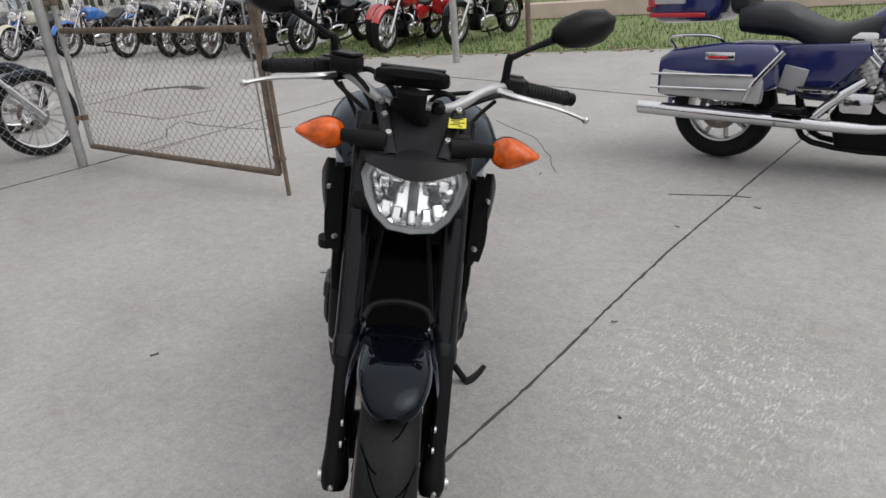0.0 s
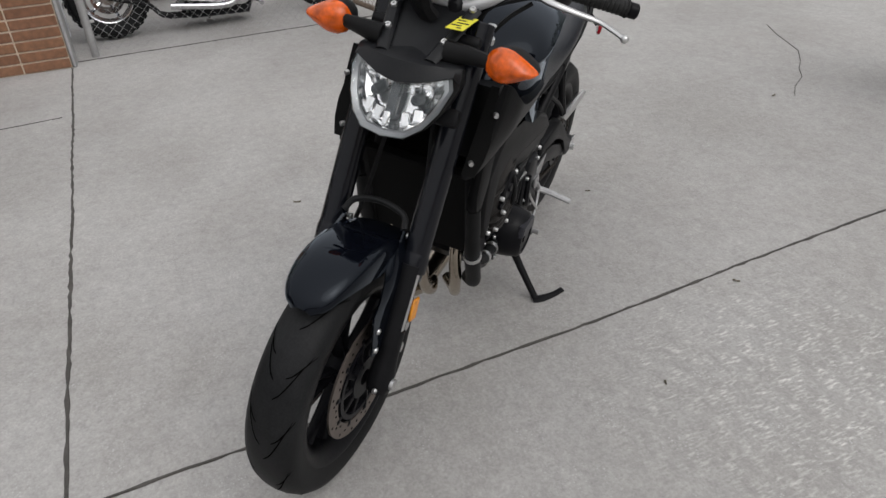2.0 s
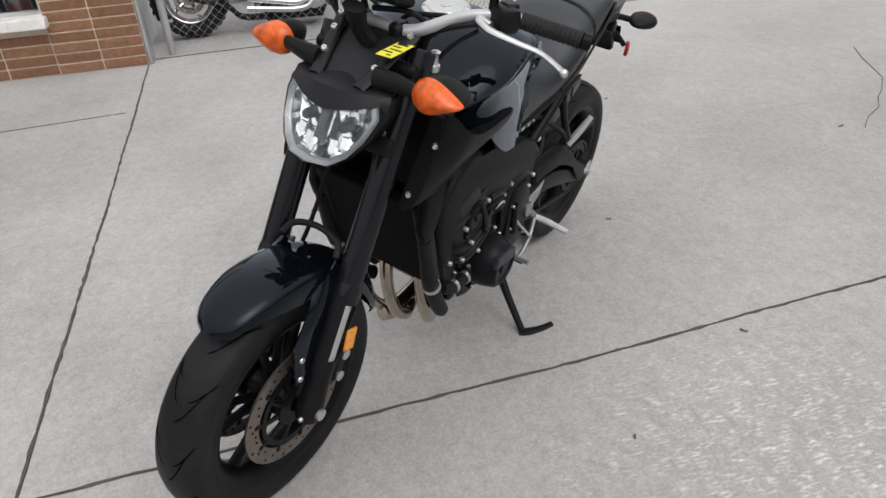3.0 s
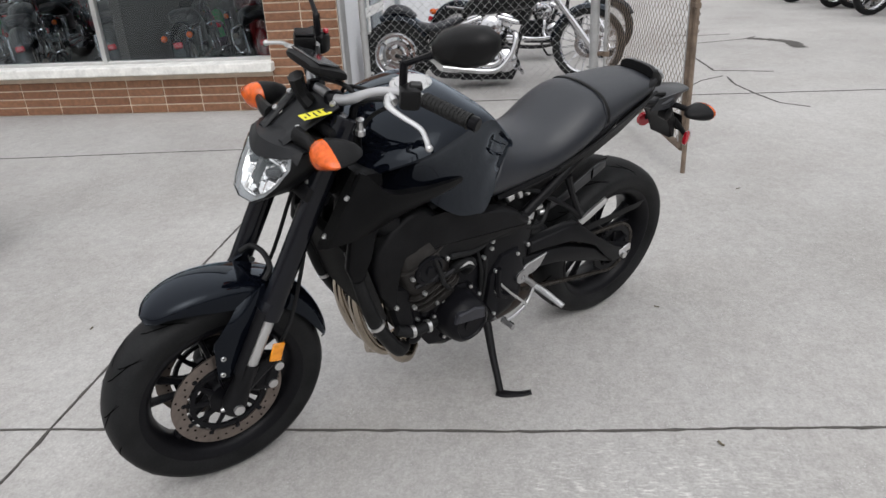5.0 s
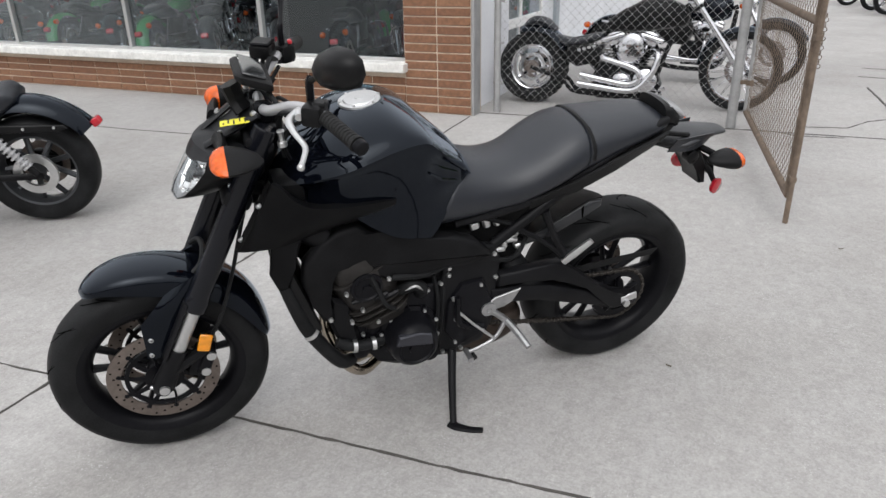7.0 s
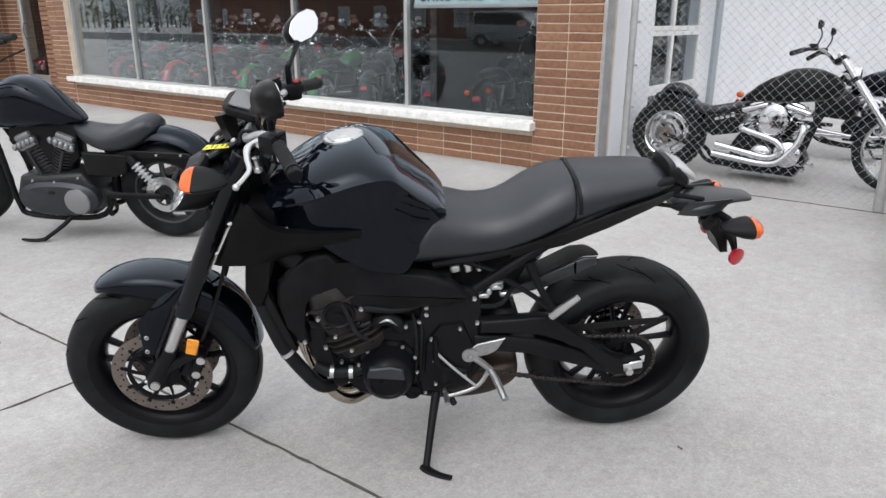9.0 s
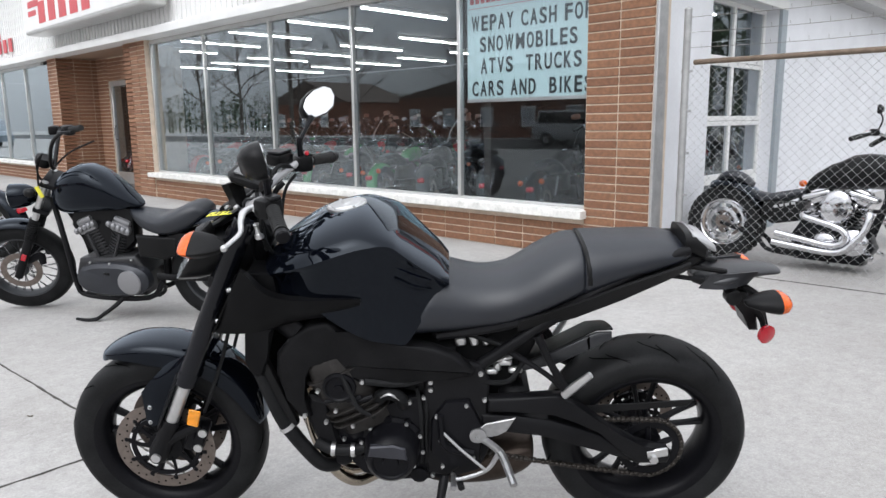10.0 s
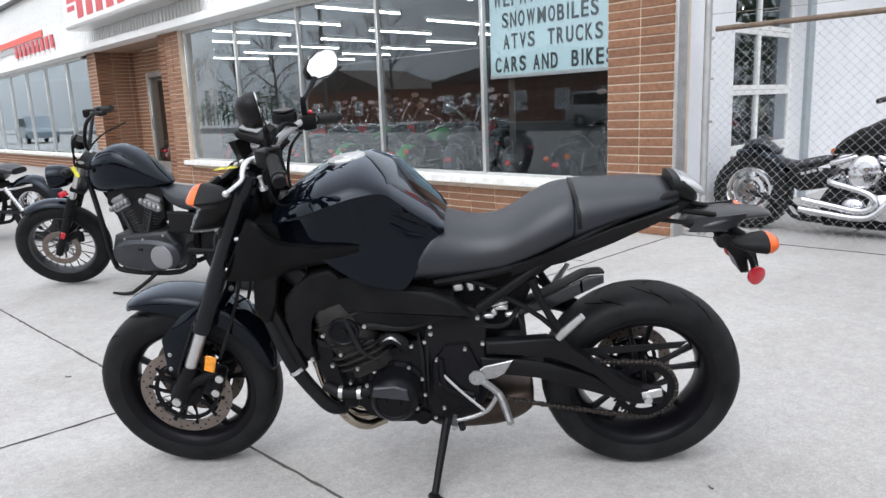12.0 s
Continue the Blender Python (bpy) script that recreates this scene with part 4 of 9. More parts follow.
def bare_tree(m, h, seed):
    rnd = random.Random(seed)
    t = thing("bare_tree", m, "leafless grey tree across the street", "tree", "street trees")
    b = BM()
    tube(b, [(0, 0, 0), (0.05 * h * 0.2, 0, h * 0.3), (0, 0.03 * h * 0.3, h * 0.6), (0.02, 0, h * 0.85)], [0.035 * h * 0.5, 0.026 * h * 0.5, 0.016 * h * 0.5, 0.006 * h * 0.5], 7, 3)
    part("trunk", b, BARK, t)
    b = BM()

    def limb(p, d, L, r, depth):
        e = p + d * L
        mid = (p + e) / 2 + Vector((rnd.uniform(-1, 1), rnd.uniform(-1, 1), rnd.uniform(0, 0.6))) * L * 0.08
        tube(b, [p, mid, e], [r, r * 0.8, r * 0.55], 4 if depth else 5, 2)
        if depth > 0:
            for _ in range(3):
                nd = (d + Vector((rnd.uniform(-0.8, 0.8), rnd.uniform(-0.8, 0.8), rnd.uniform(-0.1, 0.7)))).normalized()
                limb(p + (e - p) * rnd.uniform(0.45, 1.0), nd, L * rnd.uniform(0.5, 0.75), r * 0.5, depth - 1)

    for i in range(9):
        a = i * 2.4 + rnd.random()
        limb(Vector((0, 0, h * (0.28 + 0.06 * i))), Vector((math.cos(a), math.sin(a), 0.8)).normalized(), h * (0.34 - 0.022 * i), 0.007 * h, 3)
    part("crown", b, BARK, t, "bare branches and twigs")
    return t


tree = bare_tree(pose(31, -48, 0), 11, 4)
for i, (x, y, s) in enumerate(((33, -60, 1.0), (35, -75, 1.2), (30, -88, 0.9), (44, -45, 1.1), (45, -20, 1.2), (33, -12, 0.8), (43, -100, 1.3), (40, 16, 1.0), (31, 24, 1.1))):
    tc = copy_thing(tree, pose(x, y, 0, 0, 0, 70 * i))
    tc.scale = (s, s, s)
for x, y in ((13.5, -33), (13.5, -70), (13.5, 4)):
    po = thing("utility_pole", pose(x, y, 0), "tall dark wooden utility pole with a crossarm", "utility pole", "street poles")
    bm = BM()
    cyl(bm, (0, 0, 0), (0, 0, 9.5), 0.15, 0.10, 10)
    part("pole", bm, BARK, po)
    bm = BM()
    box(bm, (0, 0, 8.8), (2.4, 0.1, 0.12), 0.01)
    part("crossarm", bm, BARK, po)
for dx in (-1.0, 0, 1.0):
    bm = BM()
    tube(bm, [(13.5 + dx, -70, 8.85), (13.5 + dx, -51, 8.3), (13.5 + dx, -33, 8.85), (13.5 + dx, -15, 8.3), (13.5 + dx, 4, 8.85)], 0.012, 5, 6)
    solid("power_line", bm, INK, "black power line between the poles", "wire", "power lines")


# belts of trees past the lot, added out of view to darken the mirrored horizon
def reflection_woods(name, a0, a1, radius, tall, count, seed, clumps=46, size=0.055):
    """Uneven belt of bare and evergreen trees on an arc: trunks, and crowns of many small clumps."""
    rnd = random.Random(seed)
    verts, polys = [], []
    for i in range(count):
        a = radians(a0 + (a1 - a0) * (i + rnd.uniform(-0.4, 0.4)) / count)
        r = radius * rnd.uniform(0.94, 1.12)
        x, y, h = r * math.cos(a), r * math.sin(a), tall * rnd.uniform(0.55, 1.15)
        k = len(verts)
        verts += [(x - 0.16, y, 0), (x + 0.16, y, 0), (x, y + 0.2, 0), (x, y, h * 0.95)]
        polys += [(k, k + 1, k + 3), (k + 1, k + 2, k + 3), (k + 2, k, k + 3)]
        cone = rnd.random() < 0.5
        for _ in range(clumps):
            u = rnd.random()
            z = h * (0.10 + 0.88 * u)
            w = h * (0.20 * (1.02 - u) if cone else 0.26 * math.sin(math.pi * (0.12 + 0.80 * u)))
            c = Vector((x + rnd.uniform(-w, w), y + rnd.uniform(-w, w), z))
            e = [Vector((rnd.uniform(-1, 1), rnd.uniform(-1, 1), rnd.uniform(-1, 1))) * h * size for _ in range(3)]
            k = len(verts)
            verts += [c + q for q in e]
            polys.append((k, k + 1, k + 2))
    me = bpy.data.meshes.new(name)
    me.from_pydata([tuple(v) for v in verts], [], polys)
    me.materials.append(EVERGREEN)
    return tagged(new(name, me), "dark belt of trees beyond the lot, added to darken reflections", "trees", kind="stuff")


reflection_woods("reflection_woods_back", 96, 172, 44, 10, 120, 3)
reflection_woods("reflection_woods_side", 28, 98, 46, 10, 110, 5)
reflection_woods("reflection_woods_street", -75, 30, 125, 6.5, 330, 7, 80, 0.05)


def car(m, paint, length, height, label, category):
    """A parked van or pickup: body with a sloping front, glass band, wheels, lamps."""
    c = thing("parked_car", m, label, category, "cars across the lot")
    L = length / 2
    b = BM()
    prism(b, [(-L, 0.35), (L, 0.35), (L, 0.75), (L - 0.25, 0.95), (L - 1.2, 1.05), (-L, 1.1)], -0.9, 0.9, 0.06, 2)
    part("body", b, paint, c)
    b = BM()
    prism(b, [(-L + 0.1, 1.08), (L - 1.2, 1.05), (L - 1.9, height), (-L + 0.35, height)], -0.78, 0.78, 0.08, 2)
    part("cabin", b, paint, c)
    for s in (-1, 1):
        b = BM()
        prism(b, [(-L + 0.35, 1.14), (L - 1.45, 1.12), (L - 1.95, height - 0.1), (-L + 0.45, height - 0.1)], 0.77 * s, 0.79 * s)
        part("side_window", b, INK, c)
        for x in (-L + 0.85, L - 0.9):
            b = BM()
            lathe(b, (x, 0.72 * s, 0.34), (0, s, 0), [(0, 0.2), (0, 0.34), (0.2, 0.34), (0.2, 0.2)], 20, True)
            w = part("wheel", b, RUBBER, c)
            b = BM()
            cyl(b, (x, 0.75 * s, 0.34), (x, 0.9 * s, 0.34), 0.2, 0.17, 16)
            part("rim", b, SILVER, w)
        b = BM()
        box(b, (L - 0.06, 0.65 * s, 0.72), (0.1, 0.35, 0.14), 0.02)
        part("headlight", b, SILVER, c)


car(pose(19, -16.3, 0, 0, 0, 84), CARPAINT, 4.8, 1.75, "pale grey minivan parked across the lot", "van")
car(pose(2.2, -51, 0, 0, 0, 95), mat("blue_grey_pickup_paint", (0.16, 0.19, 0.22), 0.3, coat=0.6), 5.4, 1.75, "blue-grey pickup parked past the shop", "pickup")


# ---- the black naked motorcycle ----
def wheel_parts(bike, name, c, R, w, rim_r, hub_w, rim_mat, spokes, groove=True):
    """Cast wheel: tyre with tread grooves drawn as dark strips, rim barrel, paired spokes, hub."""
    c = Vector(c)
    sec = tyre_section(R, w, rim_r)
    b = BM()
    inner = [(0.36 * w, rim_r - 0.006), (-0.36 * w, rim_r - 0.006)]
    lathe(b, c, (0, 1, 0), sec + inner, 64, True)
    tyre = part("tyre", b, RUBBER, bike)
    tyre.name = name + "_tyre"
    if groove:
        # strips just proud of the rubber, coloured as the shade in the tread grooves
        ys = np.array([a for a, _ in sec[2:-2]])
        rs = np.array([r for _, r in sec[2:-2]])
        b = BM()
        n = 13
        for i in range(n):
            for s in (1, -1):
                a0 = 2 * math.pi * (i + (0.25 if s < 0 else 0)) / n
                for sweep, f0, f1, half in ((0.36, 0.04, 0.43, 0.0040), (0.20, 0.16, 0.46, 0.0032)):
                    prev = None
                    for q in range(7):
                        u = q / 6
                        y = s * w * (f0 + (f1 - f0) * u ** 0.8)
                        a = a0 + (0.16 if f0 > 0.1 else 0) + sweep * u ** 1.25
                        r = float(np.interp(y, ys, rs)) + 0.0014
                        hw = half * (1 - 0.6 * abs(2 * u - 1)) / R
                        row = [b.verts.new(c + Vector((r * math.cos(a + e), y, r * math.sin(a + e)))) for e in (-hw, hw)]
                        if prev:
                            b.faces.new((prev[0], prev[1], row[1], row[0]))
                        prev = row
        part("tread_groove", b, HOLLOWSHADE, tyre)["kind"] = "stuff"
    wh = part(name, (lambda q: (lathe(q, c, (0, 1, 0), [(-0.40 * w, rim_r + 0.006), (-0.43 * w, rim_r + 0.010), (-0.43 * w, rim_r + 0.002), (-0.36 * w, rim_r - 0.014), (-0.14 * w, rim_r - 0.030), (0.14 * w, rim_r - 0.030), (0.36 * w, rim_r - 0.014), (0.43 * w, rim_r + 0.002), (0.43 * w, rim_r + 0.010), (0.40 * w, rim_r + 0.006)], 56, True), q)[1])(BM()), rim_mat, bike)
    for i in range(spokes):
        for e in (-1, 1):
            a = 2 * math.pi * i / spokes + 0.3
            ai, ao = a + e * 0.10, a + e * 0.20
            p0, p1 = c + 0.035 * Vector((math.cos(ai), 0, math.sin(ai))), c + (rim_r - 0.018) * Vector((math.cos(ao), 0, math.sin(ao)))
            b = BM()
            tube(b, [p0, (p0 + p1) / 2, p1], [0.0105, 0.0075, 0.0100], 8, 3, 1.6, up=(p1 - p0).cross(Vector((0, 1, 0))))
            part("spoke", b, rim_mat, wh)
    b = BM()
    lathe(b, c - Vector((0, hub_w / 2, 0)), (0, 1, 0), [(0, 0.02), (0, 0.036), (0.012, 0.045), (hub_w - 0.012, 0.045), (hub_w, 0.036), (hub_w, 0.02)], 24)
    part("hub", b, rim_mat, wh)
    return wh


def brake_disc(parent, c, s, ro, ri, y):
    """Drilled steel ring with a spider of arms; s: side."""
    c = Vector(c) + Vector((0, y, 0))
    b = BM()
    lathe(b, c, (0, 1, 0), [(-0.0025, ri), (-0.0025, ro), (0.0025, ro), (0.0025, ri)], 48, True)
    d = part("brake_disc", b, DISCSTEEL, parent, "drilled steel brake disc")
    # black studs through the ring paint the dark inside of the drilled holes
    b = BM()
    for i in range(40):
        a = 2 * math.pi * i / 40
        r = ri + (ro - ri) * (0.25 + 0.25 * (i % 3))
        cyl(b, c + Vector((r * math.cos(a), -0.0032, r * math.sin(a))), c + Vector((r * math.cos(a), 0.0032, r * math.sin(a))), 0.0032, n=7)
    part("drilled_hole_shade", b, HOLLOWSHADE, d)["kind"] = "stuff"
    b = BM()
    lathe(b, c, (0, 1, 0), [(-0.004, ri - 0.020), (-0.004, ri - 0.008), (0.004, ri - 0.008), (0.004, ri - 0.020)], 40, True)
    lathe(b, c - Vector((0, 0.006, 0)), (0, 1, 0), [(0, 0.02), (0, 0.052), (0.012, 0.052), (0.012, 0.02)], 24, True)
    part("disc_carrier", b, BLACKPAINT, d)
    for i in range(10):
        a = 2 * math.pi * i / 10
        b = BM()
        tube(b, [c + 0.04 * Vector((math.cos(a), 0, math.sin(a))), c + 0.08 * Vector((math.cos(a + 0.08), 0, math.sin(a + 0.08))), c + (ri + 0.004) * Vector((math.cos(a + 0.2), 0, math.sin(a + 0.2)))], [0.010, 0.007, 0.008], 6, 3, 0.5)
        ball(b, c + (ri + 0.006) * Vector((math.cos(a + 0.2), 0, math.sin(a + 0.2))), 0.009, sy=0.6, n=8)
        part("spider_arm", b, BLACKPAINT, d)
    return d


def bolt(parent, p, axis, r=0.007, h=0.006, m=None):
    b = BM()
    lathe(b, p, axis, [(-0.004, r), (h * 0.5, r), (h, r * 0.8), (h, r * 0.45), (h * 0.5, r * 0.4)], 10)
    return part("bolt", b, m or SILVER, parent)


def naked_bike(m):
    bike = thing("motorcycle", m, "black naked sport motorcycle leaning on its side stand", "motorcycle")
    FC, RC = Vector((1.452, 0, 0.296)), Vector((0, 0, 0.306))
    # wheels
    fw = wheel_parts(bike, "front_wheel", FC, 0.296, 0.120, 0.214, 0.10, BLACKPAINT, 5)
    rw = wheel_parts(bike, "rear_wheel", RC, 0.306, 0.178, 0.214, 0.16, BLACKPAINT, 5)
    for s in (1, -1):
        brake_disc(fw, FC, s, 0.150, 0.112, 0.062 * s)
    brake_disc(rw, RC, -1, 0.122, 0.085, -0.085)
    b = BM()
    for i in range(45):
        a = 2 * math.pi * i / 45
        box(b, (0.094 * math.cos(a), 0.098, 0.306 + 0.094 * math.sin(a)), (0.010, 0.006, 0.007), 0.001, (0, -math.degrees(a), 0))
    lathe(b, RC + Vector((0, 0.098, 0)), (0, 1, 0), [(-0.003, 0.070), (-0.003, 0.092), (0.003, 0.092), (0.003, 0.070)], 40, True)
    for i in range(5):
        a = 2 * math.pi * i / 5 + 0.2
        tube(b, [RC + Vector((0.03 * math.cos(a), 0.098, 0.03 * math.sin(a))), RC + Vector((0.074 * math.cos(a), 0.098, 0.074 * math.sin(a)))], 0.009, 6, 1)
    part("rear_sprocket", b, BLACKPAINT, rw, "dark chain sprocket")
    # chain: top and bottom runs and the rear wrap
    path = [(0.595, 0.098, 0.405), (0.35, 0.098, 0.408), (0.02, 0.098, 0.403)] + [(-0.097 * math.sin(t), 0.098, 0.306 + 0.097 * math.cos(t)) for t in np.linspace(0.3, 2.8, 8)] + [(0.02, 0.098, 0.210), (0.30, 0.098, 0.255), (0.60, 0.098, 0.315)]
    line = [Vector(q) for q in spline(path, 10)]
    b = BM()
    acc, i_link = 0.0, 0
    for p0, p1 in zip(line, line[1:]):
        ang = math.degrees(math.atan2((p1 - p0).z, (p1 - p0).x))
        while acc < (p1 - p0).length:
            i_link += 1
            box(b, p0 + (p1 - p0).normalized() * acc, (0.0145, 0.018 if i_link % 2 else 0.013, 0.0125), 0.003, (0, -ang, 0))
            acc += 0.0135
        acc -= (p1 - p0).length
    part("drive_chain", b, mat("chain_steel", (0.035, 0.03, 0.026), 0.55, 0.6), bike, "dull steel drive chain")
    # fork
    ax = Vector((-math.sin(radians(25)), 0, math.cos(radians(25))))
    for s in (1, -1):
        B0 = Vector((1.452, 0.106 * s, 0.308))
        b = BM()
        cyl(b, B0 + ax * 0.27, B0 + ax * 0.80, 0.0285, n=24, bev=0.003)
        lathe(b, B0 + ax * 0.262, ax, [(0, 0.024), (0, 0.031), (0.03, 0.0315), (0.045, 0.0285)], 24)
        leg = part("fork_leg", b, FORKBLACK, bike)
        b = BM()
        cyl(b, B0 + ax * 0.10, B0 + ax * 0.27, 0.0205, n=20)
        part("stanchion", b, SILVER, leg, "bright silver fork stanchion")
        b = BM()
        tube(b, [B0 + ax * -0.028, B0 + ax * 0.0, B0 + ax * 0.06, B0 + ax * 0.125], [0.024, 0.031, 0.026, 0.025], 14, 4)
        tube(b, [B0 + ax * 0.05 + Vector((-0.01, 0, 0)), B0 + ax * 0.08 + Vector((-0.05, -0.01 * s, -0.005)), B0 + ax * 0.10 + Vector((-0.085, -0.018 * s, -0.01))], [0.022, 0.017, 0.014], 8, 3)
        part("fork_foot", b, FRAMEPAINT, leg, "black cast fork foot")
        b = BM()
        sheet(b, [[B0 + ax * d_ + 0.030 * (math.cos(a_) * Vector((ax.z, 0, -ax.x)) + math.sin(a_) * Vector((0, 1, 0))) for a_ in np.linspace(-1.45 * s, 0.80 * s, 9)] for d_ in np.linspace(0.09, 0.28, 6)], 0.003)
        part("fork_guard", b, FRAMEPAINT, leg, "", 60)
        b = BM()
        cyl(b, B0 + Vector((0, -0.02 * s, 0)), B0 + Vector((0, 0.036 * s, 0)), 0.014, n=12)
        part("axle_end", b, SILVER, leg)
        bolt(leg, B0 + ax * -0.01 + Vector((0.028, 0.004 * s, 0.004)), (1, 0, 0), 0.006)
        # caliper behind the foot
        cc = FC + Vector((-0.105, 0.066 * s, 0.045))
        b = BM()
        box(b, cc, (0.058, 0.05, 0.105), 0.012, (0, -22, 0), 2)
        box(b, cc + Vector((-0.012, 0.024 * s, 0)), (0.035, 0.016, 0.085), 0.006, (0, -22, 0))
        cal = part("brake_caliper", b, BLACKPAINT, leg)
        for dz in (-0.028, 0.024):
            b = BM()
            lathe(b, cc + Vector((-0.018 - dz * 0.4, 0.030 * s, dz)), (0, s, 0), [(0, 0.013), (0.006, 0.013), (0.007, 0.008)], 14)
            part("piston_cap", b, SILVER, cal, "silver round cap")
        b = BM()
        box(b, (1.330, 0.118 * s, 0.432), (0.034, 0.008, 0.056), 0.003, (0, -16, 0))
        part("side_reflector", b, ORANGE, leg, "orange side reflector")
        for d_ in (0.60, 0.635):
            bolt(leg, B0 + ax * d_ + Vector((0.026, -0.012 * s, 0)), (1, 0, 0.3), 0.0065)
        # brake hose
        b = BM()
        tube(b, [B0 + ax * 0.14 + Vector((-0.085, -0.015 * s, 0.0)), B0 + ax * 0.22 + Vector((-0.085, -0.01 * s, 0)), B0 + ax * 0.34 + Vector((-0.075, -0.03 * s, 0)), B0 + ax * 0.5 + Vector((-0.05, -0.05 * s, 0)), B0 + ax * 0.66 + Vector((-0.03, -0.07 * s, 0))], 0.0055, 7, 5)
        part("brake_hose", b, RUBBER, bike)
    for d_, x0 in ((0.60, 0.0), (0.755, 0.0)):
        P = Vector((1.452, 0, 0.308)) + ax * d_
        b = BM()
        box(b, P, (0.072, 0.250, 0.042 if d_ < 0.7 else 0.03), 0.012, (0, -25, 0), 2)
        box(b, P + Vector((-0.035, 0, 0)), (0.08, 0.10, 0.04), 0.012, (0, -25, 0), 2)
        part("triple_clamp", b, FRAMEPAINT, bike)
    b = BM()
    cyl(b, Vector((1.175, 0, 0.80)), Vector((1.09, 0, 0.985)), 0.036, n=18)
    part("steering_head", b, FRAMEPAINT, bike)
    # front fender: a long beak, full over the fork, short behind it
    b = BM()
    grid = []
    for a_, r0, hw, drop, flat_ in spline([(61, 0.330, 0.020, 0.002, 0.3), (64, 0.338, 0.042, 0.008, 0.3), (70, 0.344, 0.058, 0.020, 0.4), (80, 0.346, 0.070, 0.040, 0.6), (92, 0.344, 0.073, 0.058, 0.9), (106, 0.343, 0.073, 0.060, 1.0), (122, 0.344, 0.072, 0.058, 1.0), (138, 0.338, 0.070, 0.052, 1.0), (152, 0.326, 0.067, 0.040, 1.0), (162, 0.316, 0.060, 0.022, 1.0), (166, 0.312, 0.048, 0.010, 1.0)], 3):
        a = radians(a_)
        row = []
        for v in np.linspace(-1, 1, 15):
            w = abs(v)
            y = hw * math.copysign(math.sin(min(1, w * 1.18) * math.pi / 2), v)
            r = r0 - 0.010 * min(1, w / 0.62) ** 2 - (drop - 0.010 * flat_ if drop > 0.012 else drop) * max(0, (w - 0.55) / 0.45) ** 1.3
            row.append(FC + Vector((r * math.cos(a), y, r * math.sin(a))))
        grid.append(row)
    sheet(b, grid, 0.004)
    fen = part("front_fender", b, BLACKGLOSS, bike, "glossy black front fender", 50)
    for s in (1, -1):
        b = BM()
        g = []
        for u in np.linspace(0, 1, 8):          # down from the fender's shoulder to the fork foot
            front, rear = 1.402 + 0.078 * min(1, u / 0.40), 1.325 + 0.108 * u
            row = []
            for v in np.linspace(0, 1, 6):
                x = front + (rear - front) * v
                row.append((x, s * (0.074 + 0.020 * min(1, u / 0.22) + 0.005 * math.sin(math.pi * v)), 0.628 - 0.235 * u - 0.040 * (1 - u) * (1 - v)))
            g.append(row)
        sheet(b, g, 0.005 * s)
        part("fender_stay", b, BLACKGLOSS, fen, "", 50)
        for x_, z_ in ((1.462, 0.455), (1.468, 0.405), (1.300, 0.600)):
            bolt(fen, (x_, (0.094 if x_ > 1.4 else 0.074) * s, z_), (0, s, 0), 0.0075)
    b = BM()
    tube(b, [(1.330, 0.075, 0.634), (1.306, 0.058, 0.654), (1.298, 0.0, 0.664), (1.306, -0.058, 0.654), (1.330, -0.075, 0.634)], 0.0075, 8, 5)
    part("hose_loop", b, RUBBER, fen)
    # headlight
    LY = 0.006
    hl = part("headlight", (lambda q: (ring_loft(q, [oval((x, LY, z), hw, hh, 24, 3.0, 2.2) for x, z, hw, hh in ((1.120, 0.925, 0.055, 0.05), (1.150, 0.915, 0.085, 0.065), (1.185, 0.908, 0.095, 0.070), (1.200, 0.905, 0.090, 0.066))]), q)[1])(BM()), BLACKMATT, bike)

    def lamp_ring(dx, k):
        """The lamp's outline: dipping in the middle above, narrowing to a flat edge below, raked back towards the top."""
        out = []
        for y, z in ((0, -0.057), (0.047, -0.054), (0.078, -0.034), (0.099, -0.004), (0.113, 0.038), (0.104, 0.063), (0.072, 0.053), (0.036, 0.045), (0, 0.042), (-0.036, 0.045), (-0.072, 0.053), (-0.104, 0.063), (-0.113, 0.038), (-0.099, -0.004), (-0.078, -0.034), (-0.047, -0.054)):
            y, z = y * k, 0.900 + z * k
            out.append((1.348 + dx - 0.54 * (z - 0.843) - 0.029 * (abs(y) / 0.11) ** 1.7, LY + y, z))
        return out

    b = BM()
    ring_loft(b, [lamp_ring(-0.001, 1.0), lamp_ring(0.003, 0.95), lamp_ring(0.006, 0.6), lamp_ring(0.006, 0.05)], False)
    part("lens", b, LENS, hl, "clear headlight lens").visible_shadow = False
    b = BM()
    ring_loft(b, [lamp_ring(-0.004, 0.995), lamp_ring(-0.016, 0.90), lamp_ring(-0.014, 0.84)], False)
    part("lamp_liner", b, mat("lamp_liner_grey", (0.30, 0.31, 0.32), 0.3, 0.7), hl, "smoky grey rim inside the lamp", 30)
    b = BM()
    ring_loft(b, [lamp_ring(-0.014, 0.84), lamp_ring(-0.034, 0.78), lamp_ring(-0.050, 0.58), lamp_ring(-0.056, 0.30), lamp_ring(-0.057, 0.02)], False)
    part("reflector", b, REFLECTOR, hl, "silvery faceted reflector bowl", 6)
    for s in (1, -1):
        for y_, z_, w_, tilt in ((0.030, 0.868, 0.020, -30), (0.054, 0.878, 0.020, -34), (0.060, 0.925, 0.022, 24), (0.034, 0.922, 0.022, 18)):
            b = BM()
            box(b, (1.342 - 0.54 * (z_ - 0.843) - 0.034, LY + s * y_, z_), (0.012, w_, 0.028), 0.003, (0, tilt, 14 * s))
            part("reflector_facet", b, REFLECTOR, hl, "", 10)
        b = BM()
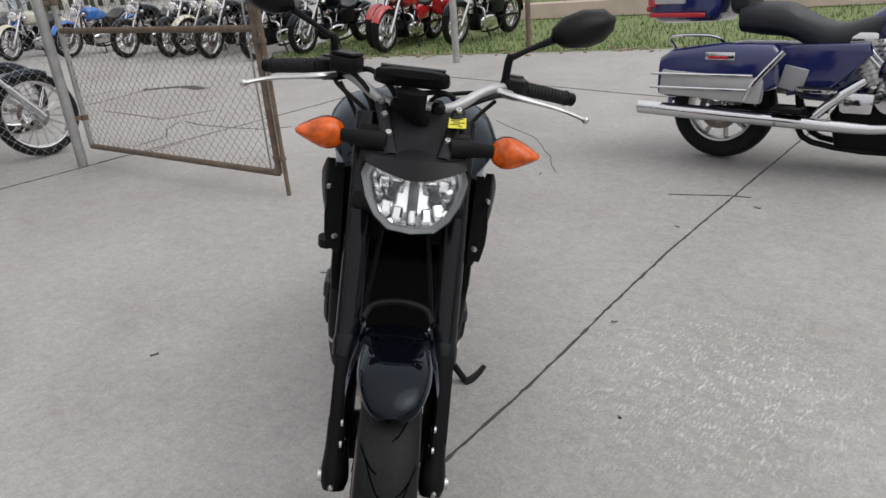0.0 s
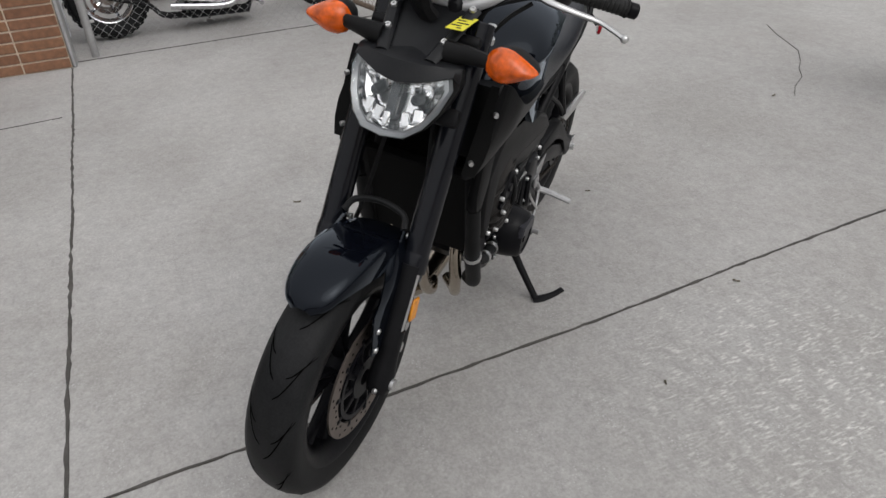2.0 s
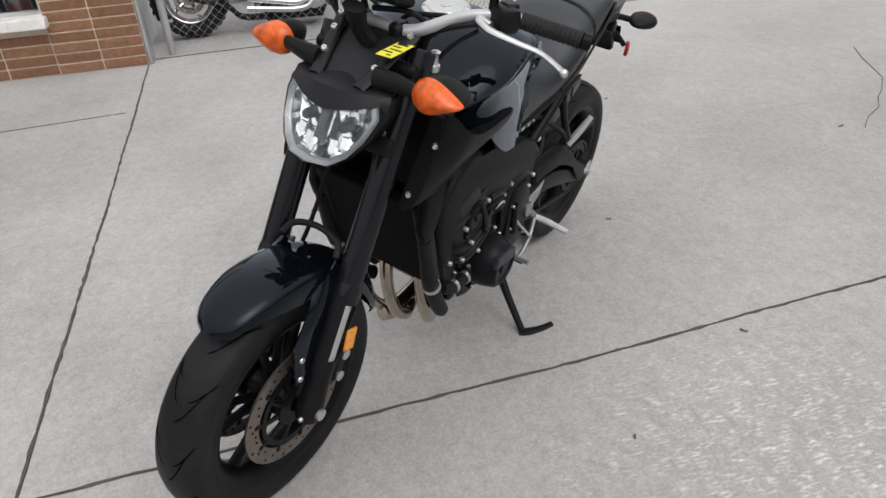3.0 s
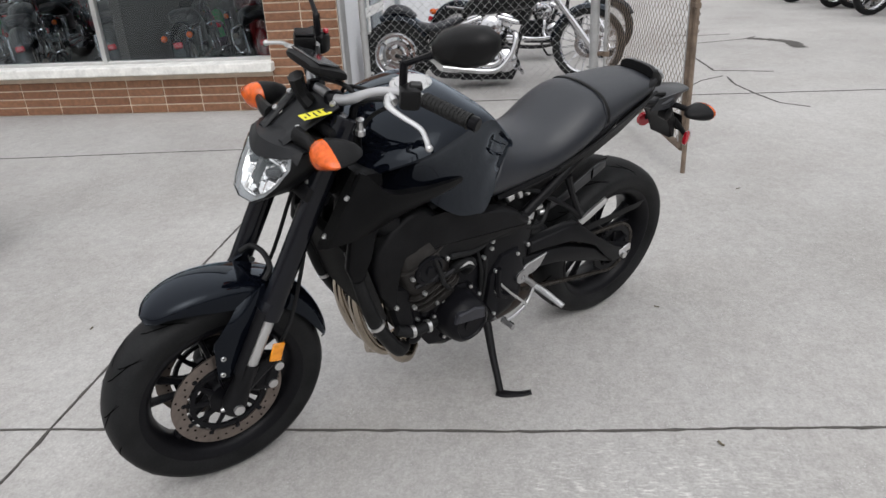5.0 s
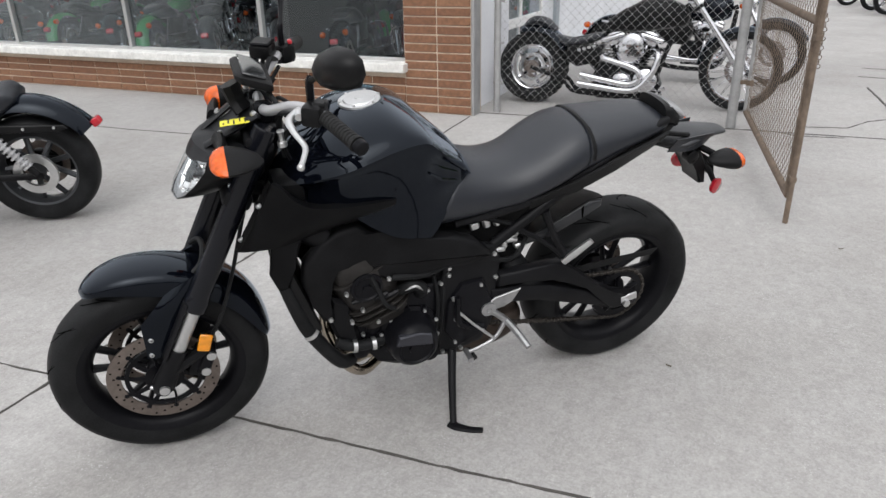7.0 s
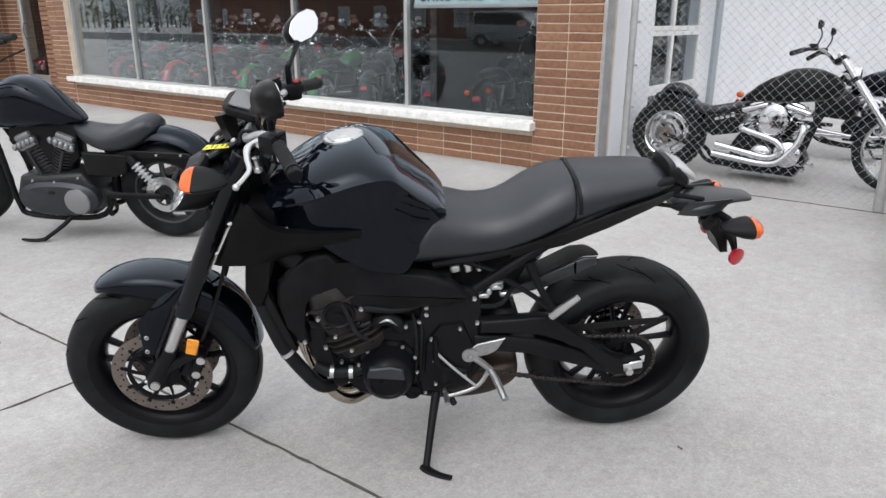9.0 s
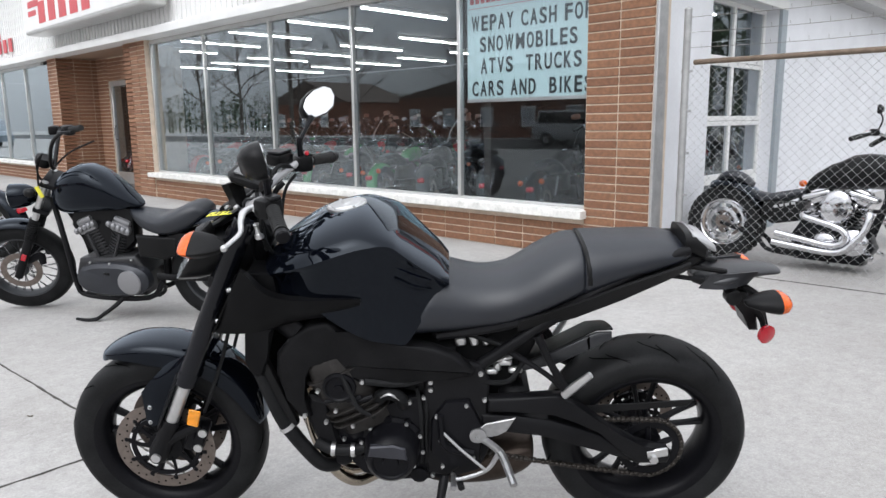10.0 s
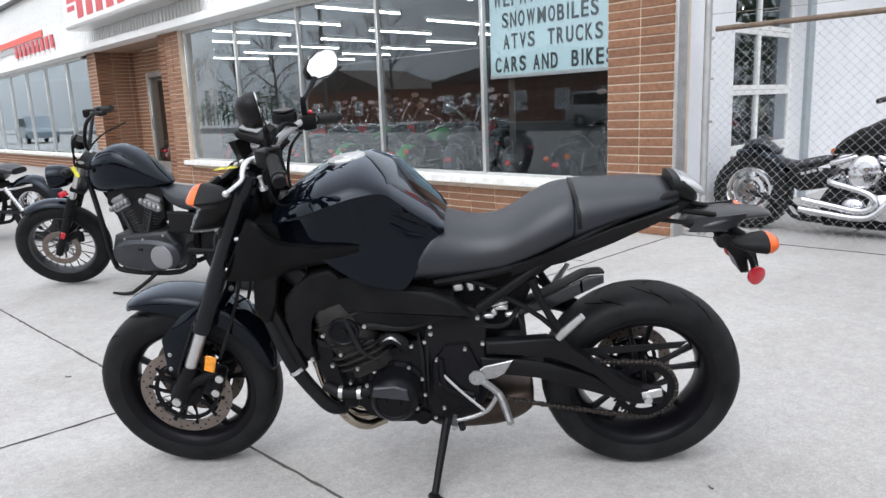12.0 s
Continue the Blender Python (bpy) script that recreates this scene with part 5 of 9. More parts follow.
        lathe(b, (1.262, LY + 0.045 * s, 0.905), (1, 0, 0.1), [(0, 0.012), (0.024, 0.011), (0.030, 0.008), (0.031, 0.0)], 16)
        part("bulb_cap", b, GREYCASE, hl, "grey round bulb cap")
    b = BM()
    box(b, (1.290, LY, 0.898), (0.018, 0.022, 0.074), 0.005, (0, -28, 0), 2)
    part("divider", b, mat("lamp_divider_grey", (0.08, 0.085, 0.09), 0.25, 0.5), hl, "dark grey upright divider")
    b = BM()
    box(b, (1.318, LY, 0.870), (0.012, 0.014, 0.030), 0.003, (0, -28, 0))
    part("pilot_lamp", b, REFLECTOR, hl)
    b = BM()
    g = []
    for u in np.linspace(0, 1, 9):
        row = []
        for v in np.linspace(-1, 1, 21):
            a_ = abs(v)
            xf, zf = 1.300 - 0.050 * a_ ** 1.8, 0.941 + 0.026 * a_ ** 1.4 - 0.020 * max(0, a_ - 0.9) / 0.1
            if u < 0.4:
                q = u / 0.4
                row.append((xf - 0.020 * q, LY + v * (0.119 - 0.004 * q), zf + (0.982 - 0.006 * a_ - zf) * q))
            else:
                q = (u - 0.4) / 0.6
                row.append((xf - 0.020 - 0.075 * q, LY + v * (0.115 - 0.020 * q), 0.982 - 0.006 * a_ + 0.008 * q))
        g.append(row)
    sheet(b, g, -0.005)
    part("brow_cowl", b, BROWBLACK, hl, "matt black brow over the lamp", 30)
    b = BM()
    ring_loft(b, [lamp_ring(-0.105, 0.86), lamp_ring(-0.060, 1.02), lamp_ring(-0.022, 1.05), lamp_ring(-0.006, 1.045), lamp_ring(-0.001, 1.005), lamp_ring(-0.02, 1.0)], False)
    part("bezel", b, BLACKSATIN, hl)
    # sunken plate between two ribs over the headlight, bolts, sticker
    b = BM()
    g = [[(1.254 - 0.130 * u, LY + (0.044 + 0.030 * u) * v, 0.972 + 0.080 * u - (0.004 if 0.2 < u < 0.6 and abs(v) < 0.7 else 0.0)) for v in np.linspace(-1, 1, 9)] for u in np.linspace(0, 1, 9)]
    sheet(b, g, -0.008)
    brk = part("lamp_bracket", b, BROWBLACK, bike, "", 30)
    for s in (1, -1):
        b = BM()
        tube(b, [(1.222, LY + 0.07 * s, 0.996), (1.220, LY + 0.115 * s, 1.000), (1.218 + 0.010 * s, LY + 0.172 * s, 1.001)], [0.024, 0.019, 0.013], 10, 4, 0.7)
        part("bracket_wing", b, BLACKMATT, brk)
        b = BM()
        g = [[(1.256 - 0.125 * u, LY + s * (0.052 + 0.034 * u) + 0.015 * v, 0.978 + 0.080 * u + 0.007 * (1 - v ** 4)) for v in (-1, -0.9, -0.5, 0, 0.5, 0.9, 1)] for u in np.linspace(0, 1, 7)]
        sheet(b, g, -0.014)
        part("bracket_rib", b, BROWBLACK, brk, "", 30)
        for u in ((0.32, 0.95) if s > 0 else (0.36, 0.72, 0.98)):
            bolt(brk, (1.256 - 0.125 * u, LY + s * (0.052 + 0.034 * u), 0.985 + 0.080 * u), (0.54, 0, 0.84), 0.0078)
    b = BM()
    box(b, (1.181, 0.087, 1.0445), (0.068, 0.038, 0.0012), 0, (4, 6, -4))
    st = part("paper_tag", b, YELLOW, brk, "yellow paper tag tied to the bracket")
    b = BM()
    for x_, dy, w in ((0.026, 0.004, 0.010), (0.014, -0.006, 0.022), (0.002, 0.003, 0.026), (-0.012, -0.004, 0.018), (-0.024, 0.002, 0.024)):
        box(b, (1.181 + x_, 0.087 + dy, 1.0455 - 0.105 * x_ + 0.07 * dy), (0.0035, w, 0.0012), 0, (4, 6, -4))
    part("print", b, INK, st)
    b = BM()
    lathe(b, (1.079, 0.114, 0.985), (0.1, 0.1, 1), [(0, 0.012), (0.012, 0.012), (0.014, 0.008), (0.034, 0.007), (0.040, 0.010), (0.044, 0.0)], 12)
    part("cable_adjuster", b, SILVER, bike, "bright cable adjuster")
    # meter
    b = BM()
    ring_loft(b, [oval((x, -0.018, z), hw, hh, 20, 3.5) for x, z, hw, hh in ((1.166, 1.134, 0.062, 0.008), (1.154, 1.130, 0.080, 0.015), (1.098, 1.112, 0.086, 0.018), (1.082, 1.106, 0.078, 0.012))])
    mt = part("meter", b, BLACKMATT, bike, "black digital meter pod")
    b = BM()
    box(b, (1.122, -0.018, 1.137), (0.056, 0.140, 0.006), 0.002, (0, -18, 0))
    part("meter_glass", b, mat("meter_glass", (0.02, 0.022, 0.024), 0.1, coat=0.6), mt, "dark meter glass")
    b = BM()
    tube(b, [(1.175, -0.018, 1.10), (1.165, -0.012, 1.06), (1.15, 0.0, 1.035)], [0.02, 0.016, 0.018], 8, 3, 2.0)
    part("meter_stay", b, BLACKMATT, mt)
    # front indicators
    for s in (1, -1):
        sx = 0.010 * s

        def drop(x, k):
            """A leaf ring: round towards the lamp, pointed outwards."""
            return [(x + sx, LY + s * (0.208 + 0.046 * k * math.cos(t) + 0.008 * k * math.cos(t) ** 3), 0.999 + 0.031 * k * math.sin(t) * (1 - 0.50 * math.cos(t))) for t in np.linspace(0, 2 * math.pi, 20, endpoint=False)]

        b = BM()
        ring_loft(b, [drop(x, k_) for x, k_ in ((1.208, 1.0), (1.188, 0.96), (1.160, 0.76), (1.138, 0.46), (1.126, 0.1))])
        sig = part("front_indicator", b, BLACKMATT, bike, "black shell of the front indicator")
        b = BM()
        ring_loft(b, [drop(x, k_) for x, k_ in ((1.208, 1.01), (1.220, 0.96), (1.232, 0.78), (1.240, 0.50), (1.244, 0.12))])
        part("amber_lens", b, AMBER, sig, "ribbed amber lens")
    # handlebar
    b = BM()
    tube(b, [(0.955, -0.350, 1.086), (1.0, -0.240, 1.104), (1.05, -0.16, 1.10), (1.105, -0.075, 1.06), (1.112, 0, 1.058), (1.105, 0.075, 1.06), (1.05, 0.16, 1.10), (1.0, 0.240, 1.104), (0.955, 0.362, 1.086)], [0.011, 0.011, 0.0115, 0.013, 0.013, 0.013, 0.0115, 0.011, 0.011], 12, 6)
    hb = part("handlebar", b, SILVERPAINT, bike, "grey tapered handlebar")
    for s in (1, -1):
        b = BM()
        box(b, (1.110, 0.045 * s, 1.045), (0.045, 0.032, 0.055), 0.008)
        part("riser", b, BLACKPAINT, hb)
        b = BM()
        d0, d1 = Vector((1.0, 0.006 + 0.244 * s, 1.104)), Vector((0.958, 0.006 + 0.352 * s, 1.086))
        ribbed(b, d0, d1, 0.0158, 0.0172, 12)
        cyl(b, d1, d1 + (d1 - d0) * 0.03, 0.019, n=14)
        part("grip", b, GRIPRUB, hb, "ribbed black rubber grip")
        b = BM()
        cyl(b, d1 + (d1 - d0) * 0.03, d1 + (d1 - d0) * 0.22, 0.0165, 0.0165, 16, 0.003)
        part("bar_end", b, BLACKPAINT, hb)
        b = BM()
        box(b, d0 + Vector((0.018, -0.028 * s, 0.0)), (0.048, 0.062, 0.050), 0.012, (0, 0, 32 * -s), 2)
        box(b, d0 + Vector((0.005, -0.026 * s, 0.022)), (0.03, 0.035, 0.014), 0.004, (0, 0, 32 * -s))
        part("switch_housing", b, BLACKSATIN, hb)
        if s < 0:
            b = BM()
            box(b, d0 + Vector((0.0, -0.045 * s, 0.033)), (0.012, 0.016, 0.012), 0.003)
            part("kill_switch", b, REDLENS, hb, "small red switch")
        # lever and its perch
        b = BM()
        tube(b, [(1.030, 0.172 * s, 1.096), (1.048, 0.19 * s, 1.096), (1.052, 0.215 * s, 1.095)], [0.011, 0.012, 0.009], 10, 3)
        part("lever_perch", b, SILVER if s > 0 else BLACKPAINT, hb)
        b = BM()
        tube(b, [(1.054, 0.19 * s, 1.098), (1.076, 0.228 * s, 1.094), (1.072, 0.275 * s, 1.086), (1.060, 0.325 * s, 1.076), (1.070, 0.362 * s, 1.068), (1.080, 0.384 * s, 1.062)], [0.0075, 0.0075, 0.006, 0.0052, 0.005, 0.005], 10, 5, 1.25)
        ball(b, (1.081, 0.388 * s, 1.061), 0.0085)
        part("lever", b, SILVER, hb, "polished silver lever")
        # mirror
        b = BM()
        tube(b, [(1.020, 0.198 * s, 1.110), (1.022, 0.200 * s, 1.165), (1.020, 0.205 * s, 1.178)], 0.0095, 8, 3)
        tube(b, [(1.020, 0.203 * s, 1.172), (1.010, 0.245 * s, 1.195), (1.000, 0.300 * s, 1.222)], [0.008, 0.0065, 0.010], 8, 3)
        part("mirror_stem", b, BLACKPAINT, hb)
        b = BM()
        mc = Vector((0.995, 0.368 * s, 1.252))

        def mirror_ring(x, k):
            pts = [(-0.075, -0.020), (-0.045, -0.038), (0.01, -0.044), (0.055, -0.034), (0.078, -0.006), (0.074, 0.022), (0.045, 0.040), (-0.01, 0.043), (-0.055, 0.030), (-0.078, 0.006)]
            turn = Euler((0, radians(9 if s > 0 else 24), radians(20 if s > 0 else -34))).to_matrix()
            return [mc + turn @ Vector((x, s * y * k, z * k + 0.18 * y)) for y, z in pts]

        ring_loft(b, [mirror_ring(-0.016, 0.98), mirror_ring(-0.014, 1.0), mirror_ring(0.006, 0.97), mirror_ring(0.024, 0.78), mirror_ring(0.034, 0.42), mirror_ring(0.036, 0.1)])
        mh = part("mirror_shell", b, BLACKSATIN, hb, "black mirror shell", 60)
        b = BM()
        ring_loft(b, [mirror_ring(-0.0185, 0.90), mirror_ring(-0.0165, 0.92)])
        part("mirror_glass", b, MIRROR, mh, "mirror glass")
    b = BM()
    box(b, (1.075, -0.165, 1.128), (0.055, 0.062, 0.036), 0.008, (0, 0, -25), 2)
    res = part("brake_reservoir", b, BLACKSATIN, hb)
    b = BM()
    box(b, (1.075, -0.165, 1.149), (0.050, 0.057, 0.008), 0.003, (0, 0, -25))
    part("cap", b, BLACKPAINT, res)
    for pts, r in (([(1.05, 0.20, 1.10), (1.12, 0.17, 1.10), (1.16, 0.09, 1.06), (1.12, 0.05, 0.98)], 0.0055), ([(1.04, 0.18, 1.085), (1.11, 0.14, 1.05), (1.13, 0.10, 0.99), (1.08, 0.07, 0.92)], 0.005), ([(1.05, -0.19, 1.10), (1.13, -0.18, 1.09), (1.17, -0.10, 1.03), (1.14, -0.04, 0.95)], 0.0055), ([(1.04, -0.18, 1.09), (1.11, -0.15, 1.05), (1.13, -0.11, 0.97), (1.08, -0.08, 0.90)], 0.005), ([(1.07, -0.16, 1.11), (1.15, -0.12, 1.10), (1.20, -0.03, 1.04), (1.20, 0.0, 0.90)], 0.0055), ([(1.10, 0.10, 1.06), (1.17, 0.06, 1.10), (1.19, -0.03, 1.09)], 0.006), ([(1.03, -0.20, 1.10), (1.14, -0.15, 1.12), (1.20, -0.09, 1.06), (1.20, -0.07, 0.98)], 0.0055), ([(1.05, -0.17, 1.11), (1.12, -0.11, 1.13), (1.18, -0.05, 1.08), (1.17, -0.05, 0.98)], 0.0065), ([(1.04, 0.18, 1.10), (1.11, 0.13, 1.09), (1.15, 0.09, 1.05), (1.13, 0.08, 0.95)], 0.007), ([(1.06, 0.17, 1.105), (1.10, 0.10, 1.10), (1.14, 0.03, 1.08), (1.16, 0.02, 1.0)], 0.005), ([(1.10, -0.12, 1.08), (1.16, -0.10, 1.05), (1.14, -0.09, 0.98)], 0.008)):
        b = BM()
        tube(b, [(1.030 + (x - 1.030) * 0.42, y, z - 0.012) for x, y, z in pts], r, 7, 5)
        part("cable", b, RUBBER, bike)
    # tank: crown, sharp shoulder crease, flank with a knee scoop
    st_ = [(1.095, 0.890, 0.872, 0.850, 0.10), (1.06, 0.934, 0.895, 0.846, 0.150), (1.00, 0.980, 0.922, 0.840, 0.190), (0.94, 1.015, 0.944, 0.815, 0.212), (0.88, 1.036, 0.964, 0.765, 0.212), (0.81, 1.044, 0.982, 0.718, 0.203), (0.74, 1.012, 0.985, 0.697, 0.190), (0.70, 0.980, 0.955, 0.694, 0.180), (0.66, 0.945, 0.918, 0.752, 0.166), (0.61, 0.900, 0.875, 0.815, 0.140), (0.585, 0.872, 0.850, 0.825, 0.115)]
    b = BM()
    rings = []
    for x, zt, zc, zl, hw in spline(st_, 4):
        half = [(hw * math.sin(a_) ** 1.0 * 0.985, zc + (zt - zc) * max(0, math.cos(a_)) ** 1.1) for a_ in np.linspace(0, 1.45, 9)]
        half += [(hw, zc), (hw * 0.995, zc - 0.006)]
        for v in np.linspace(0.06, 1, 15):
            z = zc - 0.006 + (zl - zc + 0.006) * v
            d_ = math.exp(-((x - 0.672) / 0.050) ** 4) * math.exp(-((z - 0.892 - 0.25 * (x - 0.672)) / 0.042) ** 4)
            half.append((hw * (0.99 - 0.11 * v) - 0.012 * d_ - 0.010 * math.sin(math.pi * v), z))
        half += [(hw * 0.6, zl - 0.004), (hw * 0.3, zl - 0.004)]
        right = [(x, y, z) for y, z in half]
        rings.append(right + [(x, 0, zl - 0.004)] + [(q[0], -q[1], q[2]) for q in right[:0:-1]])
    ring_loft(b, rings)
    tk = part("fuel_tank", b, BLACKGLOSS, bike, "glossy black fuel tank", 28)
    b = BM()
    lathe(b, (0.862, 0, 1.034), (0.14, 0, 1), [(0, 0.056), (0.006, 0.055), (0.008, 0.048), (0.006, 0.043), (0.009, 0.040), (0.010, 0.012), (0.012, 0.011), (0.012, 0.0)], 32)
    cap = part("filler_cap", b, SILVER, tk, "brushed round filler cap")
    for i in range(6):
        a = i * 1.047
        bolt(cap, (0.862 + 0.050 * math.cos(a), 0.050 * math.sin(a), 1.043 - 0.007 * math.cos(a)), (0.14, 0, 1), 0.004, 0.002)
    for s in (1, -1):
        b = BM()
        prism(b, [(1.135, 0.74), (1.112, 0.905), (1.04, 0.900), (1.03, 0.80), (1.05, 0.74)], 0.055 * s, 0.160 * s, 0.016, 2)
        part("air_duct", b, SHROUDBLACK, bike)
    # scoop blades, side shrouds with mesh inlets
    for s in (1, -1):
        b = BM()
        for q_ in range(2):
            tube(b, [(0.730 - 0.008 * q_, 0.172 * s, 0.925 - 0.034 * q_), (0.68, 0.151 * s, 0.892 - 0.032 * q_), (0.632, 0.134 * s, 0.868 - 0.026 * q_)], [0.003, 0.005, 0.003], 6, 4, 0.6)
        part("scoop_blade", b, BLACKGLOSS, tk)

        def shroud_ring(xb, zb, xt, zt, yb, yt, th):
            """Across the shroud from its lower to its upper edge, outside then inside."""
            out = [(xb + (xt - xb) * v, s * (yb + (yt - yb) * v + 0.010 * math.sin(math.pi * v)), zb + (zt - zb) * v) for v in np.linspace(0, 1, 6)]
            inn = [(xb + (xt - xb) * v, s * (yb + (yt - yb) * v - th), zb + (zt - zb) * v) for v in np.linspace(1, 0, 6)]
            return out + inn

        b = BM()
        ring_loft(b, [shroud_ring(*map(float, q)) for q in spline([(1.219, 0.732, 1.120, 0.922, 0.156, 0.186, 0.010), (1.195, 0.731, 1.105, 0.916, 0.164, 0.194, 0.020), (1.12, 0.733, 1.066, 0.874, 0.168, 0.208, 0.03), (1.055, 0.747, 1.02, 0.852, 0.166, 0.208, 0.03), (0.985, 0.768, 0.955, 0.845, 0.168, 0.206, 0.028), (0.915, 0.780, 0.895, 0.844, 0.168, 0.202, 0.025), (0.865, 0.792, 0.850, 0.842, 0.166, 0.196, 0.02), (0.82, 0.808, 0.815, 0.838, 0.164, 0.184, 0.012)], 3)])
        shr = part("tank_shroud", b, SHROUDBLACK, bike, "satin black plastic side shroud", 50)
        b = BM()
        g = [[(1.214 - 0.094 * u, s * (0.143 + 0.008 * u + (0.018 + 0.022 * math.sin(math.pi * min(1, u + 0.15))) * v), 0.735 + 0.182 * u) for v in np.linspace(0, 1, 5)] for u in np.linspace(0.02, 0.98, 6)]
        sheet(b, g, 0.004 * s)
        part("inlet_mesh", b, RADIATOR, shr, "dark mesh insert")
        for p in ((1.155, 0.180 * s, 0.866), (1.204, 0.158 * s, 0.766)):
            bolt(shr, p, (0.8, 0.5 * s, 0), 0.006)
    # main frame
    for s in (1, -1):
        b = BM()
        prism(b, [(1.010, 0.718), (0.966, 0.748), (0.915, 0.759), (0.885, 0.746), (0.850, 0.716), (0.800, 0.699), (0.719, 0.688), (0.628, 0.677), (0.566, 0.650), (0.515, 0.603), (0.520, 0.588), (0.580, 0.580), (0.659, 0.582), (0.745, 0.592), (0.790, 0.575), (0.826, 0.558), (0.852, 0.575), (0.887, 0.614), (0.940, 0.652), (0.980, 0.640), (1.000, 0.596), (0.992, 0.525), (0.977, 0.458), (1.012, 0.458), (1.040, 0.520), (1.064, 0.596), (1.058, 0.660)], 0.112 * s, 0.163 * s, 0.017, 4)
        fr = part("frame_beam", b, BEAMBLACK, bike, "black cast alloy frame beam", 60)
        b = BM()
        prism(b, [(0.655, 0.596), (0.668, 0.42), (0.655, 0.250), (0.600, 0.232), (0.530, 0.290), (0.482, 0.400), (0.474, 0.560), (0.500, 0.612), (0.560, 0.625)], 0.108 * s, 0.137 * s, 0.010, 2)
        part("pivot_plate", b, FRAMEPAINT, fr, "", 50)
        b = BM()
        tube(b, [(0.74, 0.160 * s, 0.612), (0.62, 0.158 * s, 0.606), (0.54, 0.150 * s, 0.600)], [0.003, 0.007, 0.003], 8, 4, 0.6)
        part("beam_rib", b, FRAMEPAINT, fr, "", 50)
        b = BM()
        tube(b, [(1.10, 0.075 * s, 0.84), (1.05, 0.115 * s, 0.76), (1.00, 0.130 * s, 0.715)], [0.045, 0.045, 0.040], 12, 4, 0.6)
        part("head_strut", b, FRAMEPAINT, fr, "", 50)
        for p in ((0.994, 0.163 * s, 0.470), (0.828, 0.163 * s, 0.578), (0.50, 0.138 * s, 0.585), (0.488, 0.138 * s, 0.50), (0.640, 0.138 * s, 0.560), (0.640, 0.138 * s, 0.535)):
            bolt(fr, p, (0, s, 0), 0.0072, 0.007)
    b = BM()
    prism(b, [(0.33, 0.66), (0.40, 0.50), (0.50, 0.44), (0.64, 0.44), (0.64, 0.74), (0.45, 0.76)], -0.075, 0.075, 0.02, 2)
    part("battery_box", b, BLACKMATT, bike)
    for s in (1, -1):
        for p, sz in (((0.555, 0.100, 0.668), (0.030, 0.02, 0.026)), ((0.518, 0.100, 0.672), (0.022, 0.02, 0.034)), ((0.485, 0.100, 0.668), (0.018, 0.02, 0.024)), ((0.435, 0.098, 0.612), (0.055, 0.02, 0.014)), ((0.452, 0.098, 0.585), (0.02, 0.02, 0.026))):
            b = BM()
            box(b, (p[0], p[1] * s, p[2]), sz, 0.005, (0, 14, 0))
            part("connector", b, SILVER, bike, "bare alloy connector")
        for pts in ([(0.60, 0.10, 0.70), (0.53, 0.112, 0.695), (0.44, 0.11, 0.66)], [(0.58, 0.10, 0.60), (0.50, 0.13, 0.56), (0.42, 0.12, 0.55), (0.38, 0.10, 0.60)]):
            b = BM()
            tube(b, [(x, y * s, z) for x, y, z in pts], 0.008, 7, 4)
            part("wiring_hose", b, RUBBER, bike)
    # subframe
    for s in (1, -1):
        b = BM()
        tube(b, [(0.50, 0.115 * s, 0.600), (0.36, 0.120 * s, 0.705), (0.18, 0.110 * s, 0.825), (0.0, 0.085 * s, 0.905), (-0.06, 0.070 * s, 0.92)], [0.017, 0.017, 0.016, 0.015, 0.014], 10, 5)
        tube(b, [(0.62, 0.110 * s, 0.690), (0.45, 0.125 * s, 0.725), (0.30, 0.120 * s, 0.770), (0.16, 0.108 * s, 0.840)], 0.014, 9, 5)
        part("subframe_tube", b, FRAMEPAINT, bike)
        b = BM()
        tube(b, [(0.345, 0.128 * s, 0.700), (0.31, 0.135 * s, 0.62), (0.262, 0.142 * s, 0.535)], [0.014, 0.011, 0.014], 8, 4)
        tube(b, [(0.42, 0.122 * s, 0.645), (0.33, 0.135 * s, 0.59), (0.265, 0.142 * s, 0.535)], [0.009, 0.008, 0.010], 8, 4)
        pk = part("passenger_peg_bracket", b, FRAMEPAINT, bike)
        b = BM()
        tube(b, [(0.268, 0.150 * s, 0.520), (0.245, 0.165 * s, 0.555), (0.205, 0.185 * s, 0.608)], [0.012, 0.013, 0.010], 8, 3, 0.8)
        part("passenger_peg", b, SILVER, pk, "folded silver passenger peg")
    # seat
    def seat_ring(x, zt, zb, hw, crown):
        ring = []
        for j in range(28):
            a = 2 * math.pi * j / 28
            ca, sa = math.cos(a), math.sin(a)
            q = 2.3 if sa > 0 else 4
            y = hw * math.copysign(abs(ca) ** (2 / q), ca)
            z = (zt + zb) / 2 + (zt - zb) / 2 * math.copysign(abs(sa) ** (2 / q), sa)
            lean = 0.55 * min(1, max(0, (x - 0.44) / 0.14))
            ring.append((x + lean * (zt - z), y * (1.0 if sa < 0.1 else 1 - 0.05 * crown), z))
        return ring

    b = BM()
    ring_loft(b, [seat_ring(*q, 1) for q in spline([(0.618, 0.850, 0.702, 0.126), (0.605, 0.868, 0.690, 0.146), (0.57, 0.860, 0.692, 0.145), (0.50, 0.842, 0.704, 0.138), (0.42, 0.850, 0.722, 0.142), (0.34, 0.898, 0.755, 0.150), (0.28, 0.930, 0.782, 0.148), (0.235, 0.940, 0.800, 0.140), (0.222, 0.934, 0.810, 0.130)], 3)])
    part("rider_seat", b, VINYL, bike, "stitched black vinyl rider seat", 60)
    b = BM()
